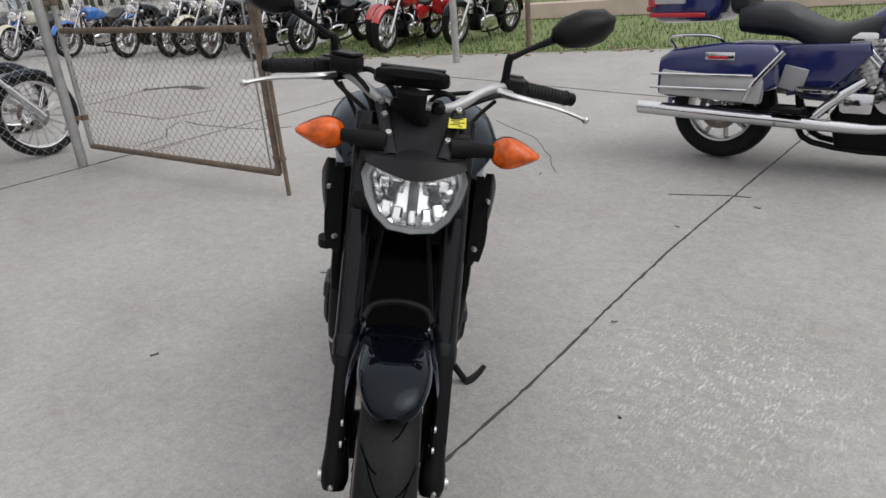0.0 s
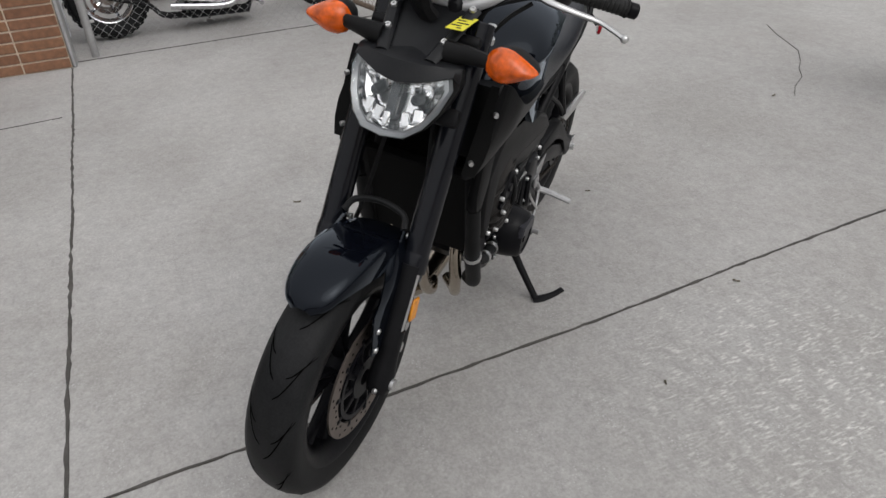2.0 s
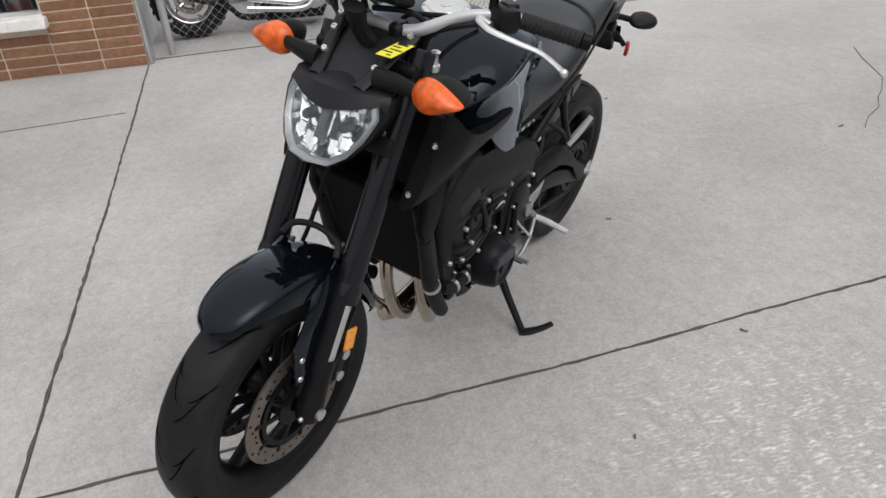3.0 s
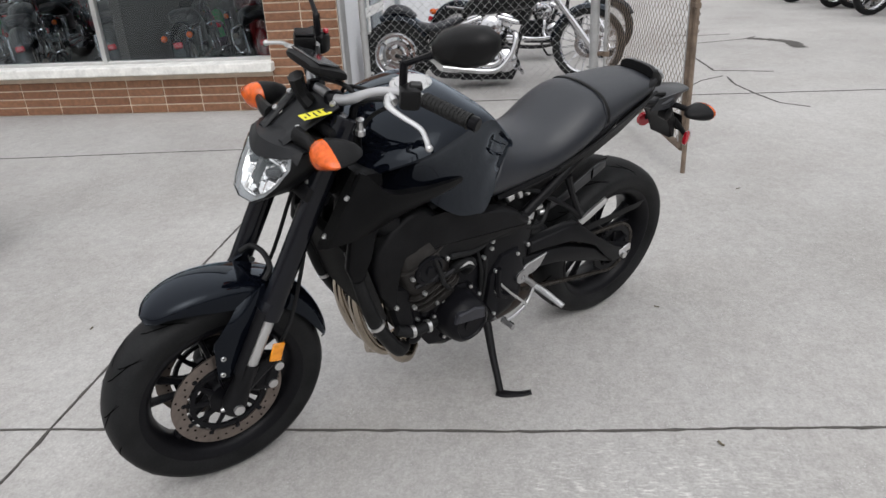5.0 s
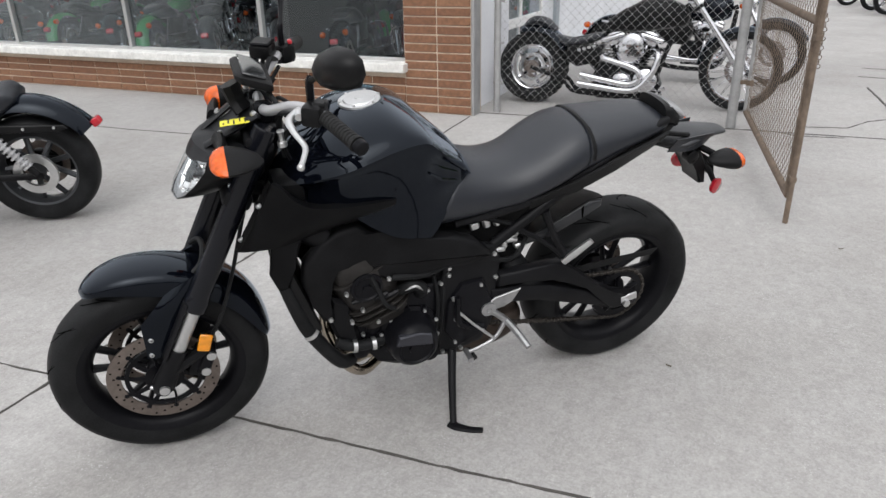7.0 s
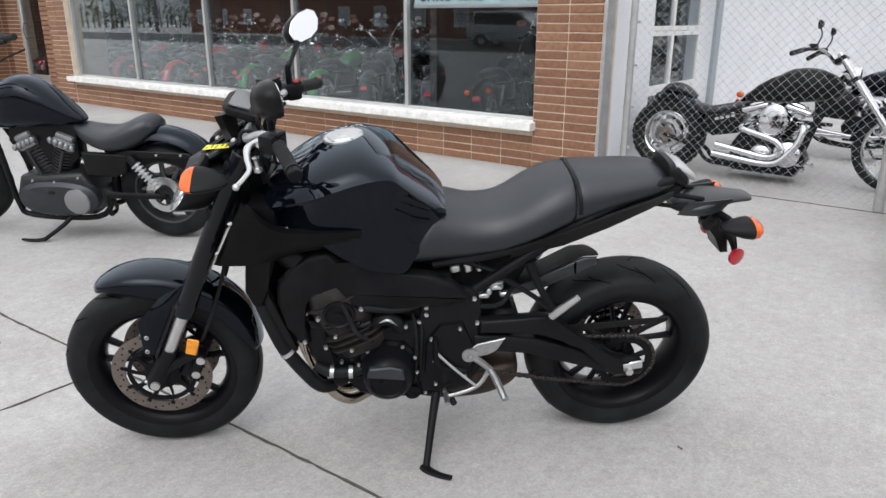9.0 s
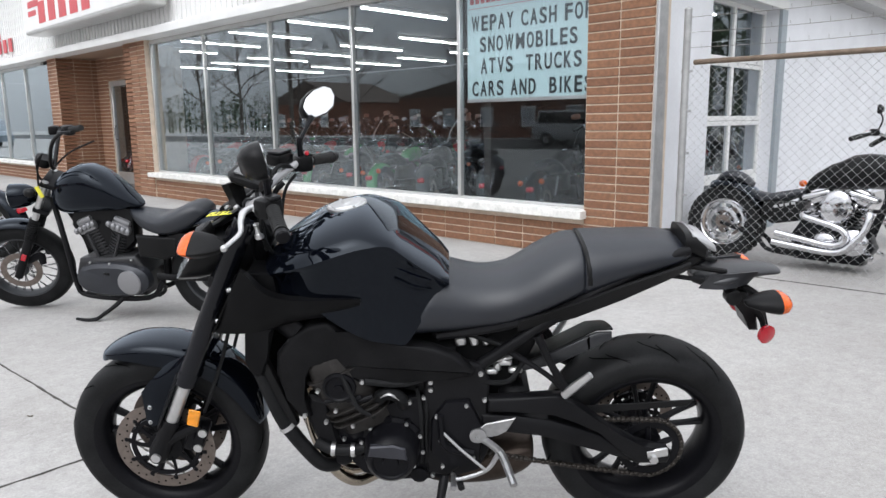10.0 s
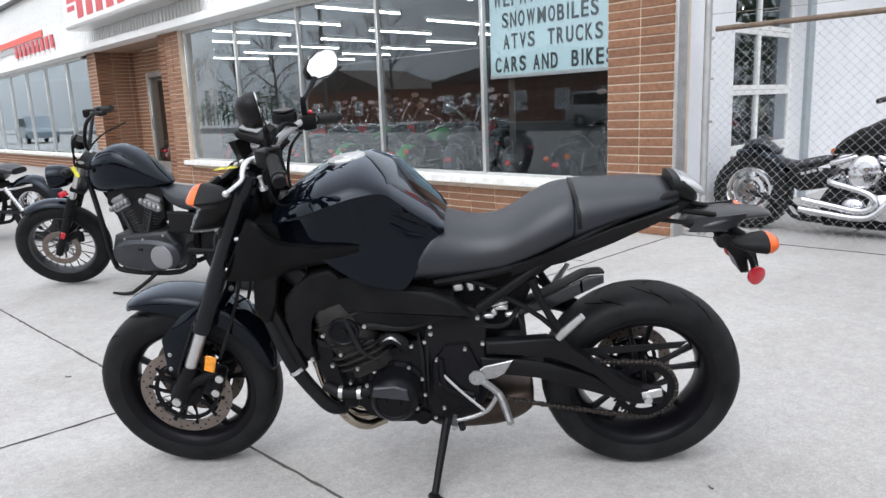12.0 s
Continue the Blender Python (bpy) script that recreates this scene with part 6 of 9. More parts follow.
    ring_loft(b, [seat_ring(*q, 1) for q in spline([(0.226, 0.936, 0.806, 0.130), (0.212, 0.945, 0.808, 0.137), (0.12, 0.947, 0.838, 0.122), (0.02, 0.949, 0.866, 0.106), (-0.04, 0.938, 0.885, 0.090), (-0.068, 0.914, 0.900, 0.072)], 3)])
    part("passenger_seat", b, VINYL, bike, "black vinyl passenger seat", 60)
    b = BM()
    tube(b, [(0.212, 0.137, 0.850), (0.215, 0.130, 0.890), (0.220, 0.090, 0.928), (0.224, 0, 0.943), (0.220, -0.090, 0.928), (0.215, -0.130, 0.890), (0.212, -0.137, 0.850)], 0.0035, 6, 5, 1.8)
    part("seat_strap", b, BLACKSATIN, bike, "black strap across the seat")
    for s in (1, -1):
        b = BM()
        g = [[(x, s * (hw + 0.004 - 0.016 * v), zt - (zt - zb) * v) for v in np.linspace(0, 1, 4)] for x, zt, zb, hw in ((0.40, 0.748, 0.715, 0.132), (0.25, 0.800, 0.752, 0.134), (0.12, 0.848, 0.800, 0.122), (0.0, 0.880, 0.848, 0.102), (-0.06, 0.895, 0.872, 0.085))]
        sheet(b, g, 0.008 * s)
        part("seat_cowl", b, BLACKMATT, bike, "", 50)
    # tail
    b = BM()
    ring_loft(b, [oval((x, 0, z), hw, hh, 18, 3) for x, z, hw, hh in ((0.12, 0.825, 0.112, 0.020), (0.0, 0.862, 0.092, 0.024), (-0.07, 0.882, 0.070, 0.026), (-0.10, 0.888, 0.055, 0.018))])
    part("tail_cover", b, BLACKMATT, bike)
    b = BM()
    ring_loft(b, [oval((x, 0, z), hw, hh, 18, 3) for x, z, hw, hh in ((-0.050, 0.938, 0.070, 0.028), (-0.080, 0.928, 0.072, 0.034), (-0.108, 0.910, 0.068, 0.028), (-0.122, 0.902, 0.05, 0.014))])
    tl = part("tail_light", b, BLACKSATIN, bike)
    b = BM()
    ring_loft(b, [oval((x, 0, z), hw, hh, 18, 3) for x, z, hw, hh in ((-0.070, 0.955, 0.060, 0.010), (-0.110, 0.934, 0.062, 0.016), (-0.138, 0.915, 0.052, 0.013), (-0.146, 0.908, 0.04, 0.005))])
    part("tail_lens", b, SILVERPAINT, tl, "pale clear tail lens")
    for s in (1, -1):
        b = BM()
        tube(b, [(0.03, 0.060 * s, 0.850), (-0.08, 0.055 * s, 0.832), (-0.17, 0.045 * s, 0.812)], 0.007, 8, 3)
        tube(b, [(0.0, 0.045 * s, 0.880), (-0.09, 0.045 * s, 0.862), (-0.18, 0.040 * s, 0.845)], 0.008, 8, 3)
        part("tail_stay", b, BLACKMATT, bike)
    b = BM()
    ring_loft(b, [oval((x, 0, z), hw, hh, 24, 2.2) for x, z, hw, hh in spline([(-0.100, 0.812, 0.030, 0.010), (-0.130, 0.815, 0.060, 0.018), (-0.175, 0.825, 0.074, 0.022), (-0.225, 0.836, 0.062, 0.019), (-0.290, 0.838, 0.044, 0.013), (-0.330, 0.836, 0.034, 0.009), (-0.342, 0.835, 0.016, 0.004)], 3)])
    tf = part("tail_fender", b, COWLGREY, bike, "black plastic tail fender", 50)
    for s in (1, -1):
        b = BM()
        g = [[(-0.105 - 0.135 * u - 0.02 * v, s * (0.052 + 0.022 * math.sin(math.pi * u) * (1 - v) + 0.012 * v), 0.800 + 0.012 * u + 0.042 * v) for v in np.linspace(0, 1, 4)] for u in np.linspace(0, 1, 7)]
        sheet(b, g, 0.005 * s)
        part("fender_blade", b, COWLGREY, tf, "", 40)
    b = BM()
    lathe(b, (-0.205, 0.03, 0.772), (0, 1, 0), [(0, 0.022), (0.03, 0.022), (0.034, 0.016), (0.034, 0)], 16)
    part("round_cap", b, BLACKSATIN, tf)
    b = BM()
    prism(b, [(-0.17, 0.80), (-0.24, 0.79), (-0.275, 0.735), (-0.292, 0.665), (-0.268, 0.665), (-0.245, 0.72), (-0.20, 0.765)], -0.05, 0.05, 0.006)
    part("plate_bracket", b, BLACKSATIN, tf)
    b = BM()
    box(b, (-0.300, 0, 0.720), (0.004, 0.12, 0.07), 0.002, (0, 18, 0))
    part("plate_holder", b, BLACKMATT, tf)
    for s in (1, -1):
        b = BM()
        lathe(b, (-0.288, 0.092 * s, 0.681), (-0.35, s, 0.0), [(0, 0.024), (0.004, 0.027), (0.012, 0.027), (0.016, 0.020), (0.017, 0.0)], 20)
        part("rear_reflector", b, REDLENS, tf, "round red reflector")
        b = BM()
        tube(b, [(-0.262, 0.03 * s, 0.745), (-0.285, 0.06 * s, 0.715), (-0.288, 0.090 * s, 0.690)], [0.012, 0.010, 0.009], 8, 3, 0.6)
        part("reflector_stay", b, BLACKSATIN, tf)
        b = BM()
        tube(b, [(-0.23, 0.03 * s, 0.800), (-0.245, 0.07 * s, 0.798), (-0.25, 0.10 * s, 0.797)], 0.011, 8, 3)
        part("indicator_stem", b, BLACKMATT, tf)
        sg = part("rear_indicator", (lambda q: (ring_loft(q, [oval((x, 0.135 * s, 0.796), hw, hh, 16, 2) for x, hw, hh in ((-0.285, 0.050, 0.029), (-0.262, 0.047, 0.026), (-0.23, 0.034, 0.018), (-0.205, 0.016, 0.009), (-0.20, 0.004, 0.003))]), q)[1])(BM()), BLACKMATT, tf)
        b = BM()
        ring_loft(b, [oval((x, 0.135 * s, 0.796), hw, hh, 16, 2) for x, hw, hh in ((-0.285, 0.050, 0.0295), (-0.300, 0.047, 0.027), (-0.314, 0.032, 0.018), (-0.320, 0.008, 0.005))])
        part("amber_lens", b, AMBER, sg, "amber lens")
    # swingarm
    b = BM()
    prism(b, [(0.500, 0.455), (0.400, 0.445), (0.300, 0.428), (0.150, 0.378), (0.070, 0.318), (0.040, 0.276), (0.140, 0.330), (0.330, 0.380), (0.500, 0.398)], 0.100, 0.140, 0.010, 2)
    sw = part("swingarm", b, FRAMEPAINT, bike, "black alloy swingarm", 50)
    b = BM()
    prism(b, [(0.480, 0.508), (0.300, 0.512), (0.272, 0.516), (0.212, 0.470), (0.117, 0.396), (0.052, 0.341), (-0.045, 0.330), (-0.052, 0.306), (-0.045, 0.284), (0.045, 0.282), (0.095, 0.330), (0.160, 0.393), (0.225, 0.440), (0.290, 0.466), (0.480, 0.460)], 0.108, 0.148, 0.012, 3)
    part("swingarm_brace", b, FRAMEPAINT, sw, "", 50)
    b = BM()
    tube(b, [(0.48, -0.095, 0.420), (0.34, -0.115, 0.50), (0.22, -0.132, 0.49), (0.10, -0.136, 0.40), (-0.045, -0.136, 0.318)], [0.036, 0.032, 0.032, 0.028, 0.025], 10, 5, 0.6)
    part("swingarm_beam", b, FRAMEPAINT, sw, "", 50)
    b = BM()
    box(b, (0.40, 0, 0.47), (0.09, 0.22, 0.09), 0.02)
    part("swingarm_bridge", b, FRAMEPAINT, sw)
    for s in (1, -1):
        b = BM()
        box(b, (-0.012, 0.146 * s, 0.320), (0.062, 0.008, 0.030), 0.004, (0, 12, 0))
        adj = part("chain_adjuster", b, SILVER, sw, "bare alloy adjuster block")
        b = BM()
        cyl(b, (0, 0.14 * s, 0.306), (0, 0.162 * s, 0.306), 0.013, n=6)
        part("axle_nut", b, SILVER, adj)
    b = BM()
    prism(b, [(0.30, 0.452), (0.185, 0.456), (-0.116, 0.476), (-0.094, 0.453), (0.176, 0.432), (0.30, 0.430)], 0.102, 0.108, 0.002)
    part("chain_guard", b, BLACKMATT, sw)
    b = BM()
    prism(b, [(0.400, 0.565), (0.395, 0.585), (0.330, 0.612), (0.180, 0.690), (0.136, 0.692), (0.134, 0.668), (0.176, 0.648), (0.290, 0.588)], 0.090, 0.102, 0.004)
    hg = part("rear_hugger", b, COWLGREY, bike, "black plastic hugger over the rear tyre", 50)
    # thin black strip paints the shade in the gap between the panels
    b = BM()
    prism(b, [(0.204, 0.668), (0.200, 0.680), (0.197, 0.679), (0.194, 0.641), (0.198, 0.638)], 0.1015, 0.1035)
    part("panel_gap_shade", b, HOLLOWSHADE, hg)
    b = BM()
    sheet(b, [[(x, y, z - dz) for y, dz in ((-0.05, 0.050), (0.0, 0.028), (0.04, 0.014), (0.075, 0.003), (0.100, 0.0))] for x, z in ((0.390, 0.588), (0.330, 0.614), (0.255, 0.654), (0.180, 0.695), (0.134, 0.698))], 0.005)
    part("hugger_top", b, BLACKMATT, hg)
    b = BM()
    ribbed(b, (0.485, 0, 0.63), (0.395, 0, 0.44), 0.020, 0.036, 9, 16, 0.5)
    part("shock_absorber", b, SILVERPAINT, bike, "pale coil spring shock absorber")
    for p in ((0.43, 0.10, 0.60), (0.47, 0.105, 0.575), (0.40, 0.10, 0.575)):
        b = BM()
        box(b, p, (0.04, 0.02, 0.018), 0.005)
        part("bracket", b, SILVER, bike, "bare alloy bracket")
    # engine
    b = BM()
    prism(b, [(0.46, 0.34), (0.50, 0.24), (0.60, 0.208), (0.785, 0.206), (0.832, 0.262), (0.905, 0.290), (0.965, 0.350), (0.965, 0.41), (0.84, 0.47), (0.70, 0.50), (0.56, 0.52), (0.48, 0.47)], -0.125, 0.125, 0.022, 2)
    eng = part("engine", b, BLACKPAINT, bike, "black three-cylinder engine block")
    up_ = Vector((0.42, 0, 0.907))
    fw_ = Vector((0.907, 0, -0.42))
    base = Vector((0.835, 0, 0.44))
    b = BM()
    ring_loft(b, [[base + up_ * d_ + fw_ * (hx * math.copysign(abs(math.cos(t)) ** 0.6, math.cos(t))) + Vector((0, hy * math.copysign(abs(math.sin(t)) ** 0.45, math.sin(t)), 0)) for t in np.linspace(0, 2 * math.pi, 28, endpoint=False)] for d_, hx, hy in ((-0.03, 0.085, 0.150), (0.06, 0.088, 0.158), (0.10, 0.092, 0.165), (0.16, 0.095, 0.168), (0.175, 0.085, 0.168), (0.215, 0.080, 0.166), (0.235, 0.06, 0.155))])
    cylb = part("cylinder_block", b, HEADCAST, eng, "grey-brown cast cylinder head", 30)
    for d_ in (0.012, 0.034, 0.056, 0.168):
        b = BM()
        ring_loft(b, [[base + up_ * (d_ + e) + fw_ * ((0.094 + g_) * math.copysign(abs(math.cos(t)) ** 0.5, math.cos(t))) + Vector((0, (0.168 + g_) * math.copysign(abs(math.sin(t)) ** 0.4, math.sin(t)), 0)) for t in np.linspace(0, 2 * math.pi, 28, endpoint=False)] for e, g_ in ((0, 0), (0.001, 0.004), (0.005, 0.004), (0.006, 0))])
        part("fin", b, HEADCAST, cylb)
    re_ = random.Random(11)
    for s in (1, -1):
        # cam chain cap and ribs on the head's side
        b = BM()
        c_ = base + up_ * 0.135 + Vector((0, 0.160 * s, 0))
        lathe(b, c_, (0, s, 0), [(0, 0.048), (0.012, 0.046), (0.016, 0.038), (0.012, 0.034), (0.012, 0.014), (0.018, 0.012), (0.018, 0)], 22)
        part("head_cap", b, BLACKPAINT, cylb)
        for k in range(4):
            b = BM()
            q = base + up_ * (0.07 + 0.012 * k) + fw_ * (-0.05 + 0.028 * k) + Vector((0, 0.166 * s, 0))
            tube(b, [q - fw_ * 0.02, q, q + fw_ * 0.024 + up_ * 0.004], [0.006, 0.008, 0.006], 7, 3)
            part("casting_rib", b, BLACKPAINT, cylb)
        cx, cz, r = (0.755, 0.345, 0.078) if s > 0 else (0.66, 0.345, 0.105)
        b = BM()
        lathe(b, (cx, 0.112 * s, cz), (0, s, 0), [(0, r + 0.016), (0.020, r + 0.016), (0.026, r + 0.004), (0.066, r * 0.98), (0.094, r * 0.88), (0.104, r * 0.72), (0.104, r * 0.66), (0.099, r * 0.62), (0.099, r * 0.30), (0.104, r * 0.28), (0.104, 0)], 36)
        cv = part("side_cover", b, BLACKPAINT, eng, "round black engine cover")
        b = BM()
        prism(b, [(cx - 0.62 * r, cz + 0.12 * r), (cx + 0.80 * r, cz + 0.30 * r), (cx + 0.70 * r, cz + 0.72 * r), (cx - 0.10 * r, cz + 0.78 * r), (cx - 0.55 * r, cz + 0.62 * r)], 0.200 * s, 0.2195 * s, 0.004)
        part("cover_panel", b, GREYDARK, cv)
        for i in range(10):
            a = i * 0.628 + 0.2
            lg = BM()
            cyl(lg, (cx + (r + 0.012) * math.cos(a), 0.118 * s, cz + (r + 0.012) * math.sin(a)), (cx + (r + 0.012) * math.cos(a), 0.142 * s, cz + (r + 0.012) * math.sin(a)), 0.011, n=10)
            lug = part("bolt_lug", lg, BLACKPAINT, cv)
            if re_.random() < 0.7:
                bolt(lug, (cx + (r + 0.012) * math.cos(a), 0.142 * s, cz + (r + 0.012) * math.sin(a)), (0, s, 0), 0.0062, 0.006, SILVER)
        # sprocket cover and rear case
        b = BM()
        prism(b, [(0.50, 0.30), (0.60, 0.26), (0.645, 0.33), (0.64, 0.44), (0.60, 0.50), (0.53, 0.505), (0.495, 0.42)], 0.12 * s, 0.152 * s, 0.014, 2)
        sp_ = part("sprocket_cover", b, BLACKPAINT, eng)
        b = BM()
        tube(b, [(0.52, 0.152 * s, 0.33), (0.60, 0.156 * s, 0.36), (0.615, 0.154 * s, 0.46)], [0.010, 0.012, 0.010], 7, 4)
        part("casting_rib", b, BLACKPAINT, sp_)
        for p in ((0.52, 0.315), (0.61, 0.285), (0.625, 0.455), (0.54, 0.49), (0.615, 0.375)):
            bolt(sp_, (p[0], 0.152 * s, p[1]), (0, s, 0), 0.006)
        # filler elbow above the cover
        b = BM()
        tube(b, [(0.722, 0.125 * s, 0.480), (0.726, 0.148 * s, 0.515), (0.752, 0.155 * s, 0.535), (0.782, 0.145 * s, 0.520), (0.79, 0.125 * s, 0.49)], 0.019, 10, 4)
        elbow = part("breather_hose", b, RUBBER, eng)
        b = BM()
        tube(b, [(0.728, 0.165 * s, 0.520), (0.752, 0.172 * s, 0.542), (0.778, 0.163 * s, 0.528)], 0.0045, 6, 4)
        part("hose_clamp", b, SILVER, elbow)
        b = BM()
        tube(b, [(0.80, 0.13 * s, 0.345), (0.87, 0.145 * s, 0.340), (0.93, 0.148 * s, 0.345), (0.975, 0.140 * s, 0.365)], 0.017, 10, 4)
        hs2 = part("coolant_hose", b, RUBBER, eng)
        for hx, hz, dr in ((0.868, 0.340, (1, 0, 0.0)), (0.925, 0.344, (1, 0, 0.1))):
            b = BM()
            lathe(b, (hx, 0.147 * s, hz), dr, [(-0.006, 0.0175), (-0.006, 0.020), (0.006, 0.020), (0.006, 0.0175)], 16, True)
            part("hose_clamp", b, SILVER, hs2)
        for pts, rr in (([(0.68, 0.12, 0.53), (0.67, 0.135, 0.47), (0.668, 0.140, 0.40), (0.672, 0.13, 0.28)], 0.006), ([(0.655, 0.12, 0.55), (0.652, 0.138, 0.47), (0.655, 0.140, 0.38), (0.655, 0.13, 0.28)], 0.005), ([(0.88, 0.17, 0.60), (0.86, 0.178, 0.55), (0.84, 0.176, 0.50), (0.80, 0.16, 0.46)], 0.007), ([(0.62, 0.13, 0.58), (0.72, 0.155, 0.565), (0.82, 0.165, 0.58)], 0.010)):
            b = BM()
            tube(b, [(x, y * s, z) for x, y, z in pts], rr, 7, 5)
            part("wiring_hose", b, RUBBER, eng)
        for p in ((0.950, 0.172, 0.555), (0.905, 0.170, 0.49), (0.86, 0.170, 0.44), (0.935, 0.166, 0.45), (0.83, 0.128, 0.43), (0.835, 0.128, 0.475), (0.87, 0.128, 0.40), (0.895, 0.128, 0.365), (0.88, 0.128, 0.335), (0.58, 0.128, 0.235), (0.64, 0.128, 0.235), (0.60, 0.128, 0.52), (0.57, 0.128, 0.53), (0.66, 0.130, 0.505), (0.70, 0.130, 0.49)):
            bolt(eng, (p[0], p[1] * s, p[2]), (0, s, 0), 0.0065, 0.008)
        for p in ((0.86, 0.385), (0.90, 0.30), (0.68, 0.235)):
            b = BM()
            lathe(b, (p[0], 0.12 * s, p[1]), (0, s, 0), [(0, 0.026), (0.012, 0.025), (0.016, 0.018), (0.016, 0)], 14)
            part("case_boss", b, BLACKPAINT, eng)
    for s in (1, -1):
        b = BM()
        prism(b, [(0.90, 0.34), (0.97, 0.36), (1.00, 0.45), (0.985, 0.52), (0.93, 0.50)], 0.10 * s, 0.14 * s, 0.012)
        part("engine_mount", b, FRAMEPAINT, eng)
    b = BM()
    for y in (-0.10, 0, 0.10):
        cyl(b, (0.90, y, 0.655), (0.86, y, 0.70), 0.022, n=12)
    box(b, (0.80, 0, 0.72), (0.16, 0.26, 0.06), 0.02)
    part("throttle_bodies", b, BLACKSATIN, eng)
    b = BM()
    prism(b, [(0.56, 0.50), (0.66, 0.49), (0.80, 0.54), (0.84, 0.66), (0.56, 0.66)], -0.115, 0.115, 0.03, 2)
    part("airbox", b, BLACKMATT, eng)
    # radiator
    rot = (0, 19, 0)
    b = BM()
    box(b, (1.080, 0, 0.560), (0.028, 0.28, 0.28), 0.004, rot)
    rad = part("radiator", b, RADIATOR, bike, "black radiator core")
    for s in (1, -1):
        b = BM()
        box(b, (1.078, 0.142 * s, 0.558), (0.040, 0.034, 0.285), 0.012, rot, 2)
        part("side_tank", b, BLACKSATIN, rad)
        b = BM()
        tube(b, [(1.110, 0.152 * s, 0.60), (1.086, 0.152 * s, 0.52), (1.055, 0.150 * s, 0.435), (1.005, 0.146 * s, 0.345), (0.962, 0.138 * s, 0.285), (0.925, 0.110 * s, 0.262)], [0.017, 0.019, 0.021, 0.021, 0.021, 0.020], 12, 4)
        hose = part("radiator_hose", b, RUBBER, rad)
        b = BM()
        lathe(b, (1.050, 0.150 * s, 0.426), (0.48, 0, 0.88), [(-0.006, 0.0215), (-0.006, 0.0245), (0.006, 0.0245), (0.006, 0.0215)], 18, True)
        part("hose_clamp", b, SILVER, hose)
        b = BM()
        prism(b, [(1.134, 0.745), (1.145, 0.645), (1.128, 0.600), (1.096, 0.595), (1.080, 0.66), (1.055, 0.745)], 0.140 * s, 0.168 * s, 0.010, 2)
        part("radiator_side_cover", b, SHROUDBLACK, rad)
    b = BM()
    cyl(b, (1.10, -0.185, 0.70), (1.104, -0.185, 0.722), 0.020, n=14)
    part("filler_neck", b, BLACKSATIN, rad)
    # exhaust
    b = BM()
    tube(b, [(0.955, -0.055, 0.158), (0.90, -0.045, 0.150), (0.80, -0.045, 0.152), (0.70, -0.05, 0.165), (0.60, -0.06, 0.175)], [0.024, 0.030, 0.032, 0.034, 0.034], 14, 4)
    ex = part("exhaust_collector", b, HEADERSTEEL, bike, "heat-tinted steel exhaust collector")
    for i, (y, dx) in enumerate(((0.085, -0.040), (0.0, -0.004), (-0.085, 0.0))):
        b = BM()
        tube(b, [(0.950, y, 0.49), (1.005 + dx * 0.6, y, 0.478), (1.036 + dx, y, 0.430), (1.030 + dx, y, 0.36), (1.004 + dx, y, 0.275), (0.965 + dx, y * 0.9, 0.200), (0.915 + dx, y * 0.7, 0.160), (0.86 + dx, y * 0.4 - 0.02, 0.150)], 0.0175, 14, 6)
        lathe(b, (0.975 + dx * 0.6, y, 0.487), (1, 0, -0.2), [(0, 0.028), (0.010, 0.028), (0.012, 0.02)], 14)
        part("header_pipe", b, HEADERSTEEL, ex, "bright bent header pipe")
    b = BM()
    ring_loft(b, [oval((x, -0.03, z), hw, hh, 22, 3.0) for x, z, hw, hh in spline([(0.68, 0.175, 0.05, 0.03), (0.64, 0.178, 0.085, 0.045), (0.55, 0.185, 0.10, 0.055), (0.45, 0.205, 0.105, 0.066), (0.38, 0.225, 0.10, 0.062), (0.338, 0.238, 0.085, 0.045), (0.33, 0.240, 0.06, 0.030)], 3)])
    part("muffler", b, mat("heat_browned_muffler_steel", (0.050, 0.036, 0.028), 0.42, 0.7, var=0.4, scale=12), bike, "stubby heat-browned muffler below the engine", 60)
    # pegs, shifter, side stand
    for s in (1, -1):
        b = BM()
        prism(b, [(0.40, 0.445), (0.485, 0.425), (0.52, 0.395), (0.50, 0.375), (0.45, 0.385), (0.425, 0.40)], 0.140 * s, 0.148 * s, 0.002)
        hp = part("heel_plate", b, ALLOYDULL, bike, "brushed alloy heel plate")
        b = BM()
        lathe(b, (0.508, 0.130 * s, 0.392), (0, s, 0), [(0, 0.024), (0.028, 0.024), (0.030, 0.018), (0.030, 0.009), (0.026, 0.008)], 20)
        tube(b, [(0.51, 0.148 * s, 0.39), (0.47, 0.152 * s, 0.36), (0.445, 0.152 * s, 0.335)], 0.011, 8, 3)
        part("peg_boss", b, ALLOYDULL, hp)
        b = BM()
        tube(b, [(0.445, 0.150 * s, 0.335), (0.430, 0.19 * s, 0.325), (0.412, 0.262 * s, 0.305)], [0.010, 0.0105, 0.009], 8, 3, 1.2)
        part("footpeg", b, ALLOYDULL, hp, "grey alloy footpeg")
        b = BM()
        if s > 0:
            tube(b, [(0.445, 0.155, 0.335), (0.48, 0.165, 0.282), (0.54, 0.175, 0.262), (0.585, 0.178, 0.255)], [0.008, 0.0065, 0.006, 0.006], 8, 4)
            cyl(b, (0.578, 0.165, 0.256), (0.578, 0.215, 0.256), 0.0085, n=10)
            part("shift_lever", b, ALLOYDULL, hp, "silver gear lever")
            b = BM()
            tube(b, [(0.485, 0.172, 0.285), (0.56, 0.165, 0.355), (0.615, 0.158, 0.415)], 0.0045, 7, 2)
